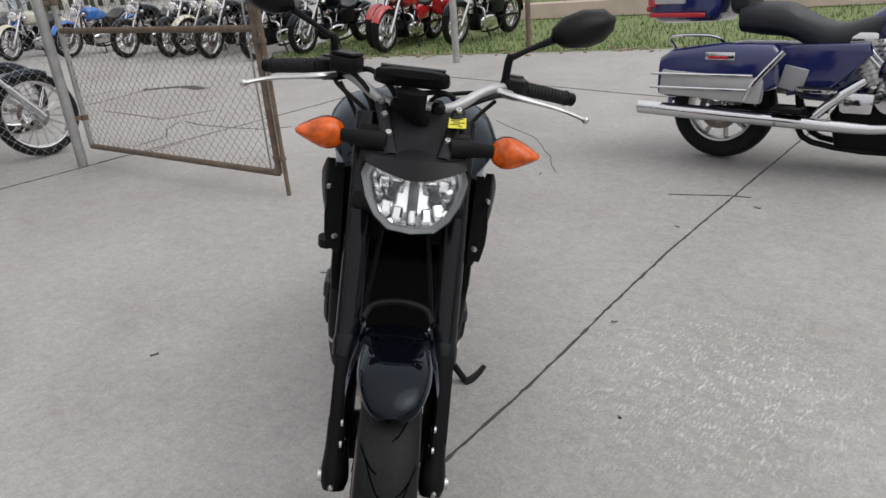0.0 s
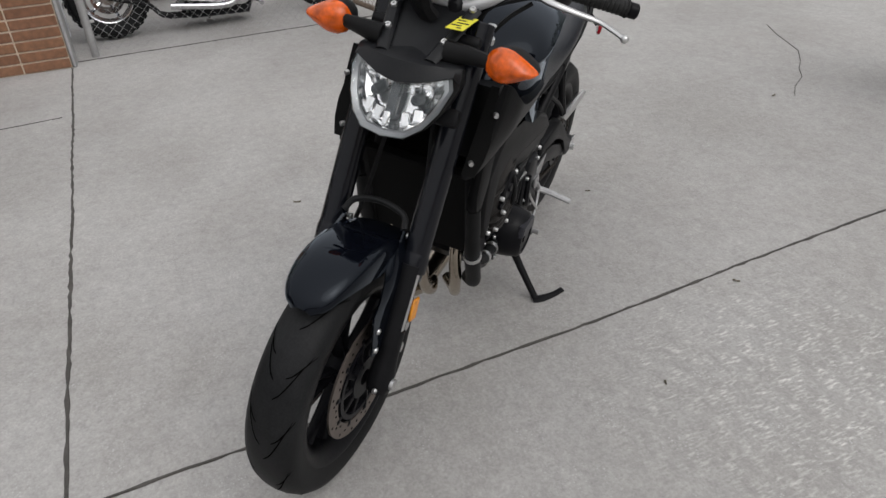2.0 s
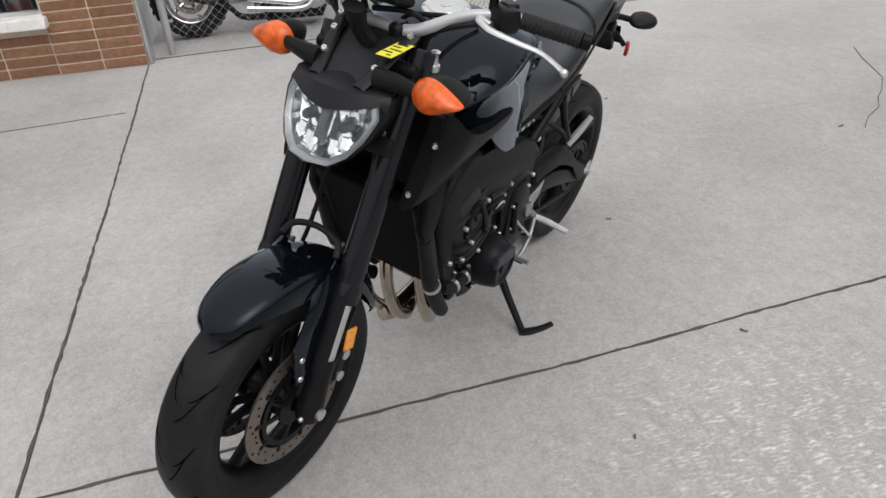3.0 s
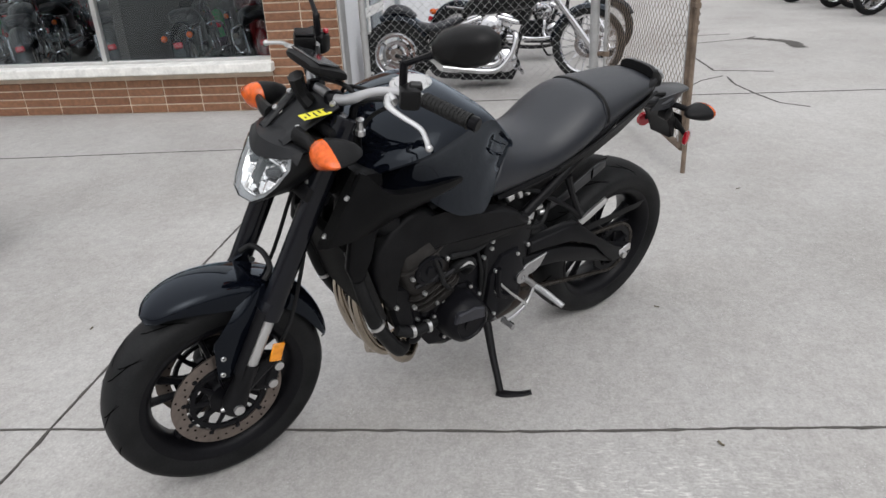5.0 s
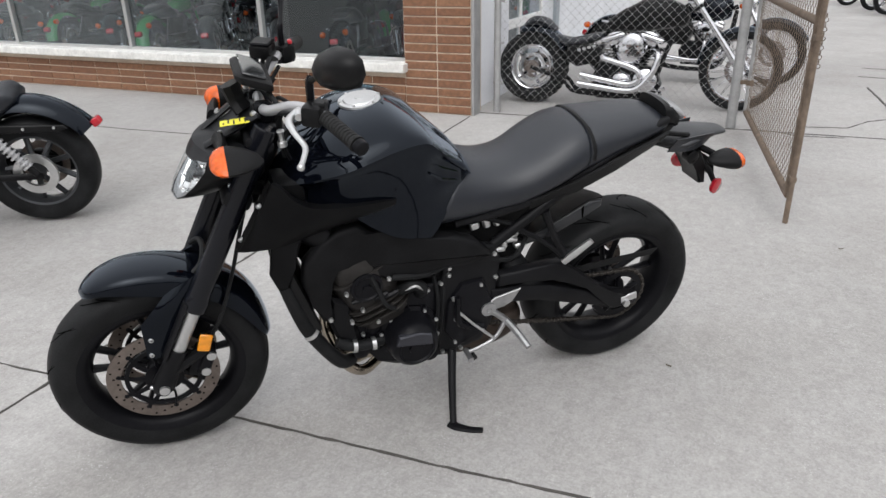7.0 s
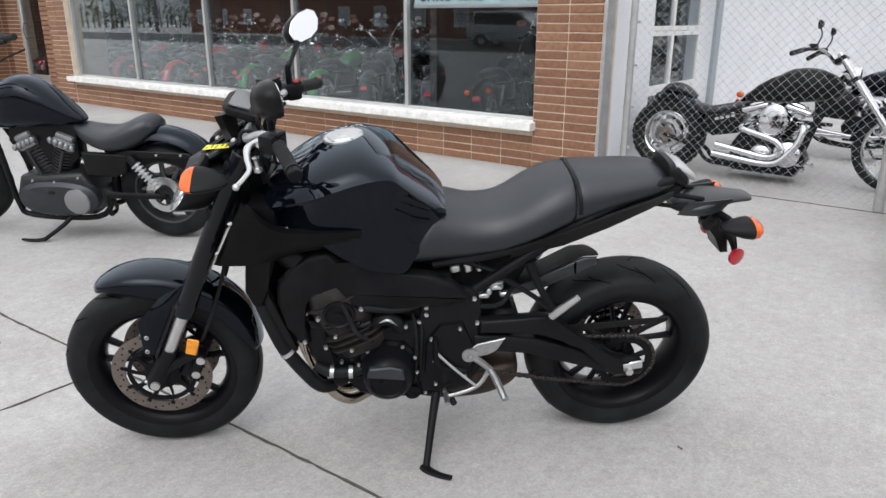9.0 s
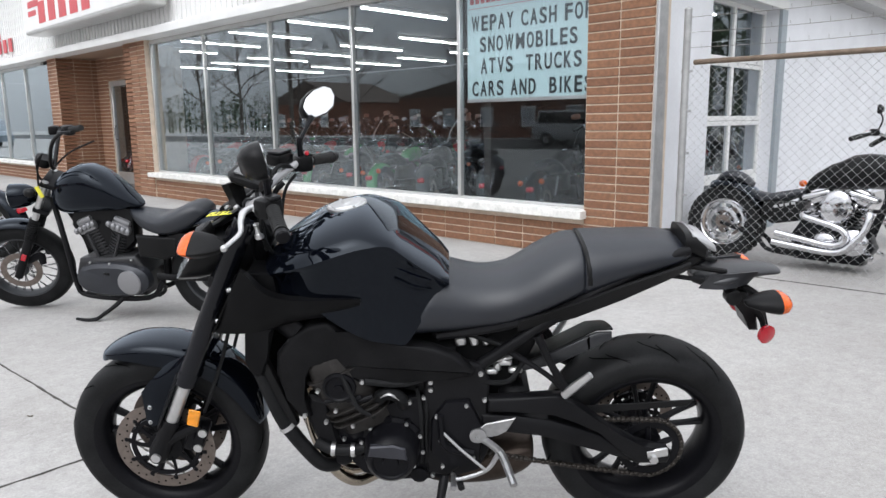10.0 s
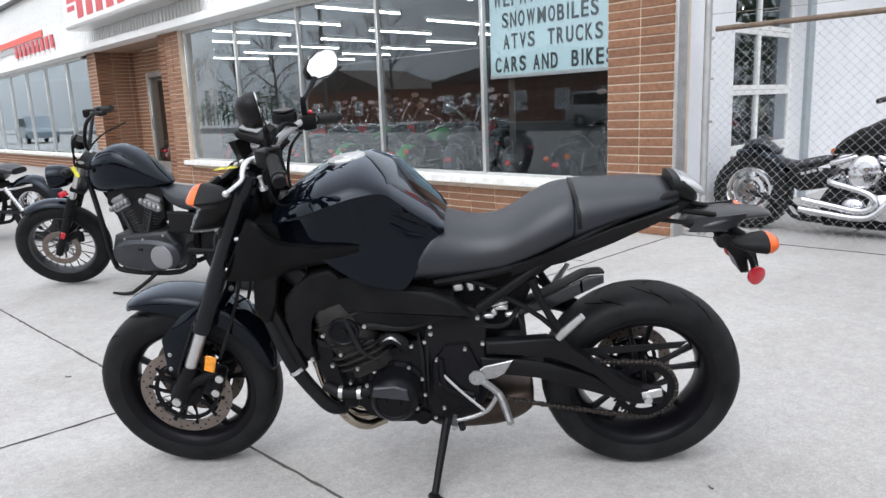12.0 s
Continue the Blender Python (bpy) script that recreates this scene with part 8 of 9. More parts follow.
def roadster(m):
    bk, FC, RC = twin_base(m, "black roadster motorcycle with a peanut tank on its side stand", 1.42, 0.318, 0.305, 0.10, 0.15, 8)
    wire_wheel(bk, "front_wheel", FC, 0.318, 0.112, 0.225, GREYCASE, 48, 0.065)
    wire_wheel(bk, "rear_wheel", RC, 0.305, 0.150, 0.205, GREYCASE, 9, -0.07, True)
    b = BM()
    lathe(b, RC + Vector((0, 0.085, 0)), (0, 1, 0), [(-0.010, 0.07), (-0.010, 0.112), (0.010, 0.112), (0.010, 0.07)], 36, True)
    part("belt_pulley", b, SILVER, bk, "bare alloy belt pulley")
    rake = 29
    ax = Vector((-math.sin(radians(rake)), 0, math.cos(radians(rake))))
    for s in (1, -1):
        B0 = FC + Vector((0, 0.10 * s, 0))
        b = BM()
        cyl(b, B0 - ax * 0.035, B0 + ax * 0.27, 0.026, 0.029, 16, 0.004)
        leg = part("fork_leg", b, FRAMEPAINT, bk)
        b = BM()
        ribbed(b, B0 + ax * 0.27, B0 + ax * 0.43, 0.024, 0.033, 9, 14, 0.55)
        part("fork_gaiter", b, RUBBER, leg, "ribbed rubber fork gaiter")
        b = BM()
        cyl(b, B0 + ax * 0.43, B0 + ax * 0.71, 0.0205, n=14)
        part("fork_tube", b, SILVER, leg, "bright fork tube")
        b = BM()
        tube(b, [B0 + ax * 0.07 + Vector((-0.02, -0.02 * s, 0)), B0 + ax * 0.12 + Vector((-0.085, -0.03 * s, -0.01)), B0 + ax * 0.06 + Vector((-0.12, -0.03 * s, -0.02))], [0.018, 0.03, 0.02], 10, 4, 0.7)
        part("brake_caliper", b, BLACKPAINT, leg)
        b = BM()
        box(b, B0 + ax * 0.14 + Vector((0.0, 0.03 * s, 0)), (0.03, 0.006, 0.05), 0.003, (0, -rake, 0))
        part("side_reflector", b, REDLENS, leg, "small red reflector")
    H = FC + ax * 0.68
    for d_ in (-0.19, 0.0):
        b = BM()
        box(b, H + ax * d_ + Vector((-0.025, 0, 0)), (0.10, 0.25, 0.035), 0.012, (0, -rake, 0), 2)
        part("triple_clamp", b, FRAMEPAINT, bk)
    b = BM()
    c_ = Vector((1.27, 0, 0.825))
    ring_loft(b, [oval((c_.x + x, 0, c_.z), r_, r_, 24, 2) for x, r_ in ((-0.085, 0.02), (-0.07, 0.045), (-0.03, 0.070), (0.02, 0.080), (0.07, 0.082))])
    hl = part("headlight", b, BLACKGLOSS, bk, "black bullet headlight", 60)
    b = BM()
    ring_loft(b, [oval((c_.x + x, 0, c_.z), r_, r_, 24, 2) for x, r_ in ((0.068, 0.078), (0.08, 0.068), (0.088, 0.04), (0.09, 0.01))])
    part("lens", b, REFLECTOR, hl)
    part("front_fender", fender_arc(FC, 0.345, 0.060, 62, 122, 0.04), BLACKGLOSS, bk, "short black front fender", 60)
    # bars
    b = BM()
    tube(b, [(0.56, 0.29, 1.280), (0.66, 0.25, 1.265), (0.78, 0.20, 1.235), (0.90, 0.14, 1.17), (1.00, 0.07, 1.05), (1.045, 0.0, 0.985), (1.08, -0.08, 1.05), (1.11, -0.17, 1.15), (1.16, -0.27, 1.20), (1.18, -0.36, 1.19)], 0.0128, 10, 5)
    hb = part("handlebar", b, BLACKSATIN, bk, "black handlebar on the left lock")
    for s, g0, g1 in ((1, Vector((0.67, 0.245, 1.264)), Vector((0.56, 0.29, 1.282))), (-1, Vector((1.155, -0.255, 1.198)), Vector((1.185, -0.37, 1.19)))):
        b = BM()
        ribbed(b, g0, g1, 0.0165, 0.0185, 8, 14)
        part("grip", b, GRIPRUB, hb)
        b = BM()
        box(b, g0 + Vector((0.03, -0.02 * s, -0.005)), (0.065, 0.06, 0.060), 0.014, (0, 0, -30 * s), 2)
        part("control_box", b, BLACKSATIN, hb)
        b = BM()
        tube(b, [g0 + Vector((0.04, 0.02 * s, 0)), g0 + Vector((0.03, 0.06 * s, -0.006)), g1 + Vector((0.03, 0.05 * s, -0.015))], [0.010, 0.008, 0.006], 8, 3)
        part("lever", b, BLACKPAINT, hb)
        b = BM()
        ball(b, (1.10, 0.185 * s, 0.865), 0.030, sx=1.3)
        part("indicator", b, BLACKSATIN, bk)
    b = BM()
    lathe(b, (1.10, 0, 1.05), (-0.5, 0, 0.85), [(-0.06, 0.02), (-0.05, 0.045), (0.0, 0.052), (0.008, 0.048), (0.008, 0)], 24)
    part("speedometer", b, BLACKSATIN, hb, "black round speedometer")
    for pts in ([(0.90, 0.24, 1.12), (1.02, 0.16, 1.06), (1.10, 0.08, 0.95), (1.06, 0.05, 0.86)], [(0.90, -0.24, 1.12), (1.04, -0.14, 1.05), (1.12, -0.05, 0.93), (1.08, 0.0, 0.80)], [(0.92, 0.22, 1.12), (1.08, 0.10, 1.0), (1.15, 0.07, 0.80), (1.28, 0.09, 0.55), (1.34, 0.08, 0.42)]):
        b = BM()
        tube(b, pts, 0.006, 7, 5)
        part("cable", b, RUBBER, bk)
    # tank, seat, fender
    b = BM()
    tank_loft(b, [(1.060, 0.755, 0.850, 0.045), (1.035, 0.730, 0.885, 0.082), (0.98, 0.700, 0.945, 0.112), (0.89, 0.700, 0.995, 0.132), (0.79, 0.710, 1.015, 0.137), (0.69, 0.718, 0.975, 0.128), (0.59, 0.722, 0.895, 0.106), (0.51, 0.738, 0.815, 0.076), (0.465, 0.738, 0.770, 0.045), (0.450, 0.742, 0.755, 0.018)])
    tk = part("fuel_tank", b, BLACKGLOSS, bk, "glossy black peanut fuel tank", 60)
    b = BM()
    lathe(b, (0.85, -0.035, 0.990), (0.06, -0.1, 1), [(0, 0.042), (0.012, 0.040), (0.018, 0.024), (0.018, 0)], 20)
    part("filler_cap", b, BLACKSATIN, tk)
    b = BM()
    ring_loft(b, [oval((x, 0, (z0 + z1) / 2), hw, (z1 - z0) / 2, 24, 2.6, 3.5) for x, z0, z1, hw in spline([(0.515, 0.690, 0.742, 0.055), (0.46, 0.635, 0.728, 0.095), (0.38, 0.598, 0.712, 0.128), (0.29, 0.580, 0.706, 0.150), (0.20, 0.585, 0.735, 0.155), (0.11, 0.610, 0.775, 0.140), (0.04, 0.660, 0.782, 0.115), (-0.005, 0.700, 0.745, 0.085)], 3)])
    part("seat", b, VINYL, bk, "black solo seat with a raised back", 60)
    part("rear_fender", fender_arc(RC, 0.412, 0.098, 48, 144, 0.075, 18), BLACKGLOSS, bk, "bobbed black rear fender", 60)
    b = BM()
    box(b, (-0.345, 0, 0.555), (0.05, 0.07, 0.045), 0.014, (0, 32, 0), 2)
    part("tail_light", b, REDLENS, bk)
    for s in (1, -1):
        b = BM()
        prism(b, [(0.30, 0.560), (0.16, 0.600), (-0.22, 0.585), (-0.235, 0.566), (-0.20, 0.556), (0.14, 0.560), (0.30, 0.530)], 0.118 * s, 0.132 * s, 0.004)
        part("fender_strut", b, BLACKSATIN, bk)
        for x_ in (-0.02, -0.17):
            bolt(bk, (x_, 0.132 * s, 0.575), (0, s, 0), 0.008)
        b = BM()
        p0, p1 = Vector((0.145, 0.155 * s, 0.565)), Vector((-0.035, 0.155 * s, 0.330))
        ribbed(b, p0 + (p1 - p0) * 0.18, p0 + (p1 - p0) * 0.85, 0.016, 0.030, 8, 14, 0.5)
        sh = part("rear_shock", b, SILVERPAINT, bk, "pale coil shock absorber")
        b = BM()
        cyl(b, p0, p0 + (p1 - p0) * 0.22, 0.024, n=14)
        part("shock_body", b, BLACKSATIN, sh)
        b = BM()
        cyl(b, p1 + (p0 - p1) * 0.18, p1, 0.018, n=14)
        part("shock_eye", b, BLACKSATIN, sh)
        b = BM()
        tube(b, [(0.36, 0.105 * s, 0.30), (0.18, 0.12 * s, 0.305), (-0.05, 0.12 * s, 0.305)], [0.024, 0.020, 0.018], 10, 3, 0.6)
        part("swingarm", b, FRAMEPAINT, bk)
        b = BM()
        prism(b, [(0.455, 0.585), (0.17, 0.572), (0.185, 0.455), (0.28, 0.425), (0.45, 0.440)], 0.095 * s, 0.138 * s, 0.018, 3)
        part("side_cover", b, BLACKSATIN, bk, "black side cover below the seat", 50)
        b = BM()
        tube(b, [(0.30, 0.13 * s, 0.245), (0.26, 0.21 * s, 0.245), (0.255, 0.275 * s, 0.25)], [0.012, 0.012, 0.017], 8, 3)
        part("footpeg", b, BLACKSATIN, bk)
    b = BM()
    tube(b, [(1.08, 0, 0.86), (0.80, 0, 0.76), (0.45, 0, 0.69), (0.34, 0, 0.50), (0.36, 0, 0.26)], 0.026, 10, 4)
    for s in (1, -1):
        tube(b, [(1.08, 0.03 * s, 0.80), (1.00, 0.09 * s, 0.52), (0.96, 0.11 * s, 0.24), (0.88, 0.11 * s, 0.155), (0.45, 0.11 * s, 0.155), (0.33, 0.10 * s, 0.27)], 0.018, 9, 4)
    part("frame", b, FRAMEPAINT, bk)
    b = BM()
    prism(b, [(0.93, 0.745), (0.50, 0.735), (0.52, 0.52), (0.60, 0.45), (0.86, 0.45), (0.96, 0.62)], -0.055, 0.055, 0.02, 2)
    part("air_box", b, BLACKSATIN, bk)
    eng = v_twin(bk, 0.715, 0.345, 1.12, ENGINEGREY, GREYCOVER, PRIMARYGREY, BLACKSATIN, ENGINEGREY)
    for s in (1, -1):
        d = Vector((s * math.sin(radians(22.5)), 0, math.cos(radians(22.5))))
        for q in range(5):
            b = BM()
            ball(b, Vector((0.715, 0, 0.325)) + d * 0.315 + Vector((0.034 * (q - 2) * math.cos(radians(22.5)), 0.090, -s * 0.034 * (q - 2) * math.sin(radians(22.5)))), 0.017, sz=1.3)
            part("rocker_lobe", b, GREYCOVER, eng, "cast lobe of the rocker cover")
    for x_, z_ in ((0.50, 0.425), (0.42, 0.30), (0.52, 0.19), (0.70, 0.18), (0.86, 0.21), (0.90, 0.30), (0.80, 0.40), (0.66, 0.395)):
        bolt(eng, (x_, 0.150, z_), (0, 1, 0), 0.008)
    b = BM()
    box(b, (0.675, 0.175, 0.335), (0.040, 0.012, 0.018), 0.003)
    part("cover_badge", b, BLACKSATIN, eng)
    for i, dx in enumerate((0.11, -0.10)):
        b = BM()
        tube(b, [(0.715 + dx * 1.2, -0.06, 0.52), (0.80 + dx, -0.14, 0.46), (0.80 + dx, -0.165, 0.32), (0.68, -0.175, 0.245 - 0.01 * i), (0.30, -0.18, 0.235 + 0.07 * i), (-0.22, -0.19, 0.24 + 0.07 * i)], [0.02, 0.022, 0.022, 0.023, 0.036, 0.038], 12, 5)
        part("exhaust_pipe", b, BLACKSATIN, bk)
    b = BM()
    tube(b, [(0.60, 0.11, 0.180), (0.66, 0.17, 0.115), (0.76, 0.235, 0.045)], [0.017, 0.014, 0.012], 9, 3)
    tube(b, [(0.755, 0.230, 0.046), (0.82, 0.245, 0.040), (0.90, 0.250, 0.048)], [0.012, 0.010, 0.007], 8, 3, 1.6)
    part("side_stand", b, FRAMEPAINT, bk)
    b = BM()
    box(b, (1.045, 0.165, 0.865), (0.026, 0.003, 0.075), 0.001, (0, 20, 14))
    part("key_tag", b, YELLOW, bk, "yellow paper tag hanging from the bar")
    # the front end rests on the left lock
    P = H - Vector((0.045, 0, 0))
    turn = Matrix.Translation(P) @ Matrix.Rotation(radians(24), 4, ax) @ Matrix.Translation(-P)
    for ob in bk.children:
        if ob.name.split(".")[0] in ("front_wheel", "front_wheel_tyre", "fork_leg", "triple_clamp", "headlight", "front_fender"):
            ob.matrix_local = turn
    return bk


PRIMARYGREY = mat("dark_grey_primary_cover", (0.022, 0.024, 0.030), 0.38, 0.3, var=0.15, bump=0.1)
ENGINEGREY = mat("black_finned_engine", (0.016, 0.016, 0.018), 0.42, 0.2, var=0.2, bump=0.1)
roadster(plan(-2.23, -1.135, -57.5))
# next cruiser along, with silver paint and chrome
cruiser(plan(-1.90, -4.75, -60), "dark cruiser with chrome engine parked past the roadster", BLACKGLOSS, engine=SILVERPAINT, wb=1.62, bar=0.2, rake=31, top=CHROME, lamps=False)
# chopper behind the fence
def chopper(m):
    bk, FC, RC = twin_base(m, "black chopper with wide rear tyre and chrome pipes behind the fence", 1.84, 0.345, 0.325, 0.09, 0.22, 5)
    wire_wheel(bk, "front_wheel", FC, 0.345, 0.088, 0.275, CHROME, 40, 0.06)
    rw = wire_wheel(bk, "rear_wheel", RC, 0.325, 0.22, 0.205, CHROME, 5, 0.09, True, 0.06)
    b = BM()
    for i in range(34):
        a = 2 * math.pi * i / 34
        for y in (-0.085, -0.03, 0.03, 0.085):
            e = 0.09 if abs(y) < 0.05 else 0.0
            r_ = 0.322 if abs(y) < 0.05 else 0.308
            box(b, RC + Vector((r_ * math.cos(a + e), y, r_ * math.sin(a + e))), (0.016, 0.046, 0.034), 0.003, (0, -math.degrees(a + e), 0))
    part("tread_block", b, RUBBER, bk)["kind"] = "stuff"
    for r0, r1, y in ((0.165, 0.185, -0.085), (0.100, 0.130, -0.095), (0.0, 0.060, -0.100)):
        b = BM()
        lathe(b, RC + Vector((0, y, 0)), (0, 1, 0), [(-0.006, r0), (-0.006, r1), (0.006, r1), (0.006, r0)], 40, True)
        part("wheel_ring", b, CHROME if r0 else DISCSTEEL, rw)
    rake = 36.5
    ax = Vector((-math.sin(radians(rake)), 0, math.cos(radians(rake))))
    for s in (1, -1):
        B0 = FC + Vector((0, 0.10 * s, 0))
        b = BM()
        cyl(b, B0 - ax * 0.04, B0 + ax * 0.32, 0.030, 0.032, 16, 0.004)
        leg = part("fork_leg", b, CHROME, bk, "long chrome fork leg")
        b = BM()
        cyl(b, B0 + ax * 0.32, B0 + ax * 0.90, 0.024, n=14)
        part("fork_tube", b, CHROME, leg)
    H = FC + ax * 0.84
    for d_ in (-0.20, 0.0):
        b = BM()
        box(b, H + ax * d_ + Vector((-0.03, 0, 0)), (0.10, 0.26, 0.038), 0.012, (0, -rake, 0), 2)
        part("triple_clamp", b, BLACKSATIN, bk)
    b = BM()
    ring_loft(b, [oval((H.x + x, 0, H.z - 0.12), r_, r_, 20, 2) for x, r_ in ((0.0, 0.03), (0.04, 0.065), (0.10, 0.075), (0.13, 0.076))])
    part("headlight", b, CHROME, bk)
    part("front_fender", fender_arc(FC, 0.372, 0.058, 62, 172, 0.05), BLACKGLOSS, bk, "", 60)
    part("rear_fender", fender_arc(RC, 0.385, 0.13, 28, 112, 0.08), BLACKGLOSS, bk, "", 60)
    b = BM()
    tube(b, [(-0.10, 0, 0.675), (-0.02, 0, 0.735), (0.10, 0, 0.725), (0.20, 0, 0.660)], [0.03, 0.045, 0.045, 0.03], 12, 4, 2.0)
    part("pillion_pad", b, VINYL, bk, "small black pillion pad")
    b = BM()
    tube(b, [(1.02, 0.40, 1.05), (1.12, 0.28, 1.10), (1.22, 0.15, 1.06), (1.27, 0.05, 1.0), (1.27, -0.05, 1.0), (1.22, -0.15, 1.06), (1.12, -0.28, 1.10), (1.02, -0.40, 1.05)], 0.014, 9, 5)
    hb = part("handlebar", b, CHROME, bk)
    for s in (1, -1):
        b = BM()
        cyl(b, (1.10, 0.30 * s, 1.09), (1.00, 0.42 * s, 1.04), 0.020, n=12, bev=0.003)
        part("grip", b, GRIPRUB, hb)
        b = BM()
        box(b, (1.13, 0.27 * s, 1.10), (0.06, 0.06, 0.055), 0.014, (0, 0, -40 * s), 2)
        part("control_box", b, BLACKSATIN, hb)
        b = BM()
        tube(b, [(1.15, 0.26 * s, 1.11), (1.18, 0.29 * s, 1.19), (1.17, 0.34 * s, 1.24)], 0.006, 6, 3)
        ring_loft(b, [oval((1.17 + x, 0.37 * s, 1.265), hw, hh, 14, 2.4) for x, hw, hh in ((-0.012, 0.055, 0.035), (0.0, 0.055, 0.035), (0.022, 0.03, 0.018))])
        part("mirror", b, BLACKSATIN, hb)
    # crinkled black cover over the tank
    b = BM()
    tank_loft(b, [(1.375, 0.770, 0.830, 0.040), (1.34, 0.715, 0.868, 0.085), (1.24, 0.690, 0.925, 0.130), (1.12, 0.675, 0.950, 0.155), (1.00, 0.662, 0.940, 0.165), (0.87, 0.655, 0.880, 0.160), (0.75, 0.652, 0.815, 0.140), (0.68, 0.652, 0.745, 0.105), (0.640, 0.655, 0.690, 0.060)], 5)
    for v in b.verts:
        v.co += Vector((0, 1 if v.co.y > 0 else -1, 0.8)) * 0.010 * noise.noise(v.co * 14)
    part("fuel_tank", b, BLACKSATIN, bk, "fuel tank under a crinkled black cover", 50)
    b = BM()
    ring_loft(b, [oval((x, 0, (z0 + z1) / 2), hw, (z1 - z0) / 2, 22, 2.6, 3.2) for x, z0, z1, hw in spline([(0.64, 0.600, 0.650, 0.06), (0.57, 0.570, 0.645, 0.10), (0.46, 0.535, 0.620, 0.14), (0.36, 0.520, 0.600, 0.15), (0.27, 0.535, 0.615, 0.13), (0.20, 0.580, 0.635, 0.09)], 3)])
    part("seat", b, VINYL, bk, "low black seat", 60)
    b = BM()
    prism(b, [(0.34, 0.54), (0.32, 0.40), (0.42, 0.34), (0.62, 0.38), (0.66, 0.54)], -0.13, 0.13, 0.02, 2)
    part("oil_tank", b, BLACKSATIN, bk, "black oil tank", 50)
    b = BM()
    for i in range(4):
        box(b, (0.44 + 0.045 * i, -0.133, 0.49 + 0.012 * i), (0.03, 0.004, 0.022), 0.001, (0, -12, 0))
    part("tank_lettering", b, SILVERPAINT, bk, "row of pale bars on the oil tank")
    b = BM()
    tube(b, [(1.38, 0, 0.90), (1.22, 0, 0.80), (0.70, 0, 0.64), (0.40, 0, 0.52), (0.10, 0, 0.38)], 0.026, 9, 4)
    for s in (1, -1):
        tube(b, [(1.33, 0.03 * s, 0.80), (1.20, 0.09 * s, 0.48), (1.10, 0.12 * s, 0.16), (1.00, 0.12 * s, 0.11), (0.45, 0.12 * s, 0.11), (0.30, 0.13 * s, 0.22), (0.0, 0.15 * s, 0.325)], 0.019, 9, 4)
    part("frame", b, FRAMEPAINT, bk)
    eng = v_twin(bk, 0.905, 0.275, 1.30, BLACKPAINT, CHROME, CHROME, CHROME)
    for x_, lean_ in ((0.735, -18), (1.075, 18)):
        b = BM()
        box(b, (x_, -0.02, 0.605), (0.225, 0.20, 0.052), 0.022, (0, lean_, 0), 3)
        part("rocker_box", b, CHROME, eng, "long chrome rocker box")
    b = BM()
    lathe(b, (0.915, -0.16, 0.545), (0, -1, 0), [(0, 0.085), (0.03, 0.102), (0.055, 0.100), (0.070, 0.080), (0.072, 0.045), (0.080, 0.040), (0.082, 0.0)], 36)
    part("air_cleaner", b, CHROME, eng, "round chrome air cleaner")
    for pts in ([(0.71, -0.10, 0.47), (0.66, -0.17, 0.43), (0.78, -0.20, 0.395), (0.90, -0.21, 0.365), (0.985, -0.21, 0.32), (0.995, -0.21, 0.245), (0.90, -0.21, 0.205), (0.70, -0.215, 0.235), (0.48, -0.22, 0.275)], [(1.08, -0.10, 0.50), (1.145, -0.18, 0.47), (1.13, -0.20, 0.36), (1.07, -0.21, 0.25), (0.98, -0.21, 0.165), (0.86, -0.21, 0.150), (0.68, -0.215, 0.170), (0.46, -0.22, 0.198)]):
        b = BM()
        tube(b, pts, [0.020] + [0.028] * (len(pts) - 1), 14, 5)
        part("exhaust_pipe", b, CHROME, bk, "swept chrome drag pipe")
    b = BM()
    ball(b, (0.845, -0.15, 0.24), 0.075, sx=1.2, sy=0.5, n=16)
    part("cam_cover", b, CHROME, eng)
    for s in (1, -1):
        b = BM()
        tube(b, [(1.10, 0.12 * s, 0.17), (1.19, 0.19 * s, 0.15), (1.20, 0.29 * s, 0.13)], [0.013, 0.013, 0.018], 9, 3)
        part("footpeg", b, CHROME, bk)
    b = BM()
    tube(b, [(0.75, 0.12, 0.14), (0.78, 0.19, 0.075), (0.81, 0.245, 0.022)], [0.016, 0.013, 0.012], 8, 3)
    part("side_stand", b, FRAMEPAINT, bk)
    return bk


chopper(plan(-6.30, 0.50, 93.0))
cruiser(plan(-7.9, 0.95, 84), "black and chrome cruiser with tall bars by the white wall", BLACKGLOSS, wb=1.65, bar=0.28, windshield=False, lean=6)

# blue touring bike
tour = cruiser(plan(-1.56, 4.62, 2), "deep blue and silver touring motorcycle with saddlebags and tour trunk", BLUEPAINT, wb=1.62, fr=0.32, rr=0.315, rw=0.14, bags=(SILVERPAINT, CHROME), engine_k=1.3, bar=0.22, bar_back=0.28, tank_z=0.82, seat_z=0.76, guard=True, cast=9, rim=SILVER, lean=6, kind="touring bike", pipes_kind="none", seat_h=1.2, lamps=False)
bm = BM()
ring_loft(bm, [oval((x, 0, z), hw, hh, 24, 4.5) for x, z, hw, hh in ((-0.02, 0.99, 0.22, 0.12), (-0.06, 0.98, 0.27, 0.15), (-0.36, 0.97, 0.28, 0.155), (-0.44, 0.96, 0.24, 0.12))])
tp = part("tour_trunk", bm, BLUEPAINT, tour, "deep blue trunk with red lamps", 50)
bm = BM()
box(bm, (-0.44, 0, 0.90), (0.03, 0.50, 0.03), 0.006)
box(bm, (-0.25, -0.277, 0.865), (0.34, 0.014, 0.026), 0.004)
part("lamp_strip", bm, REDLENS, tp)
bm = BM()
box(bm, (-0.30, -0.281, 0.965), (0.20, 0.012, 0.075), 0.004)
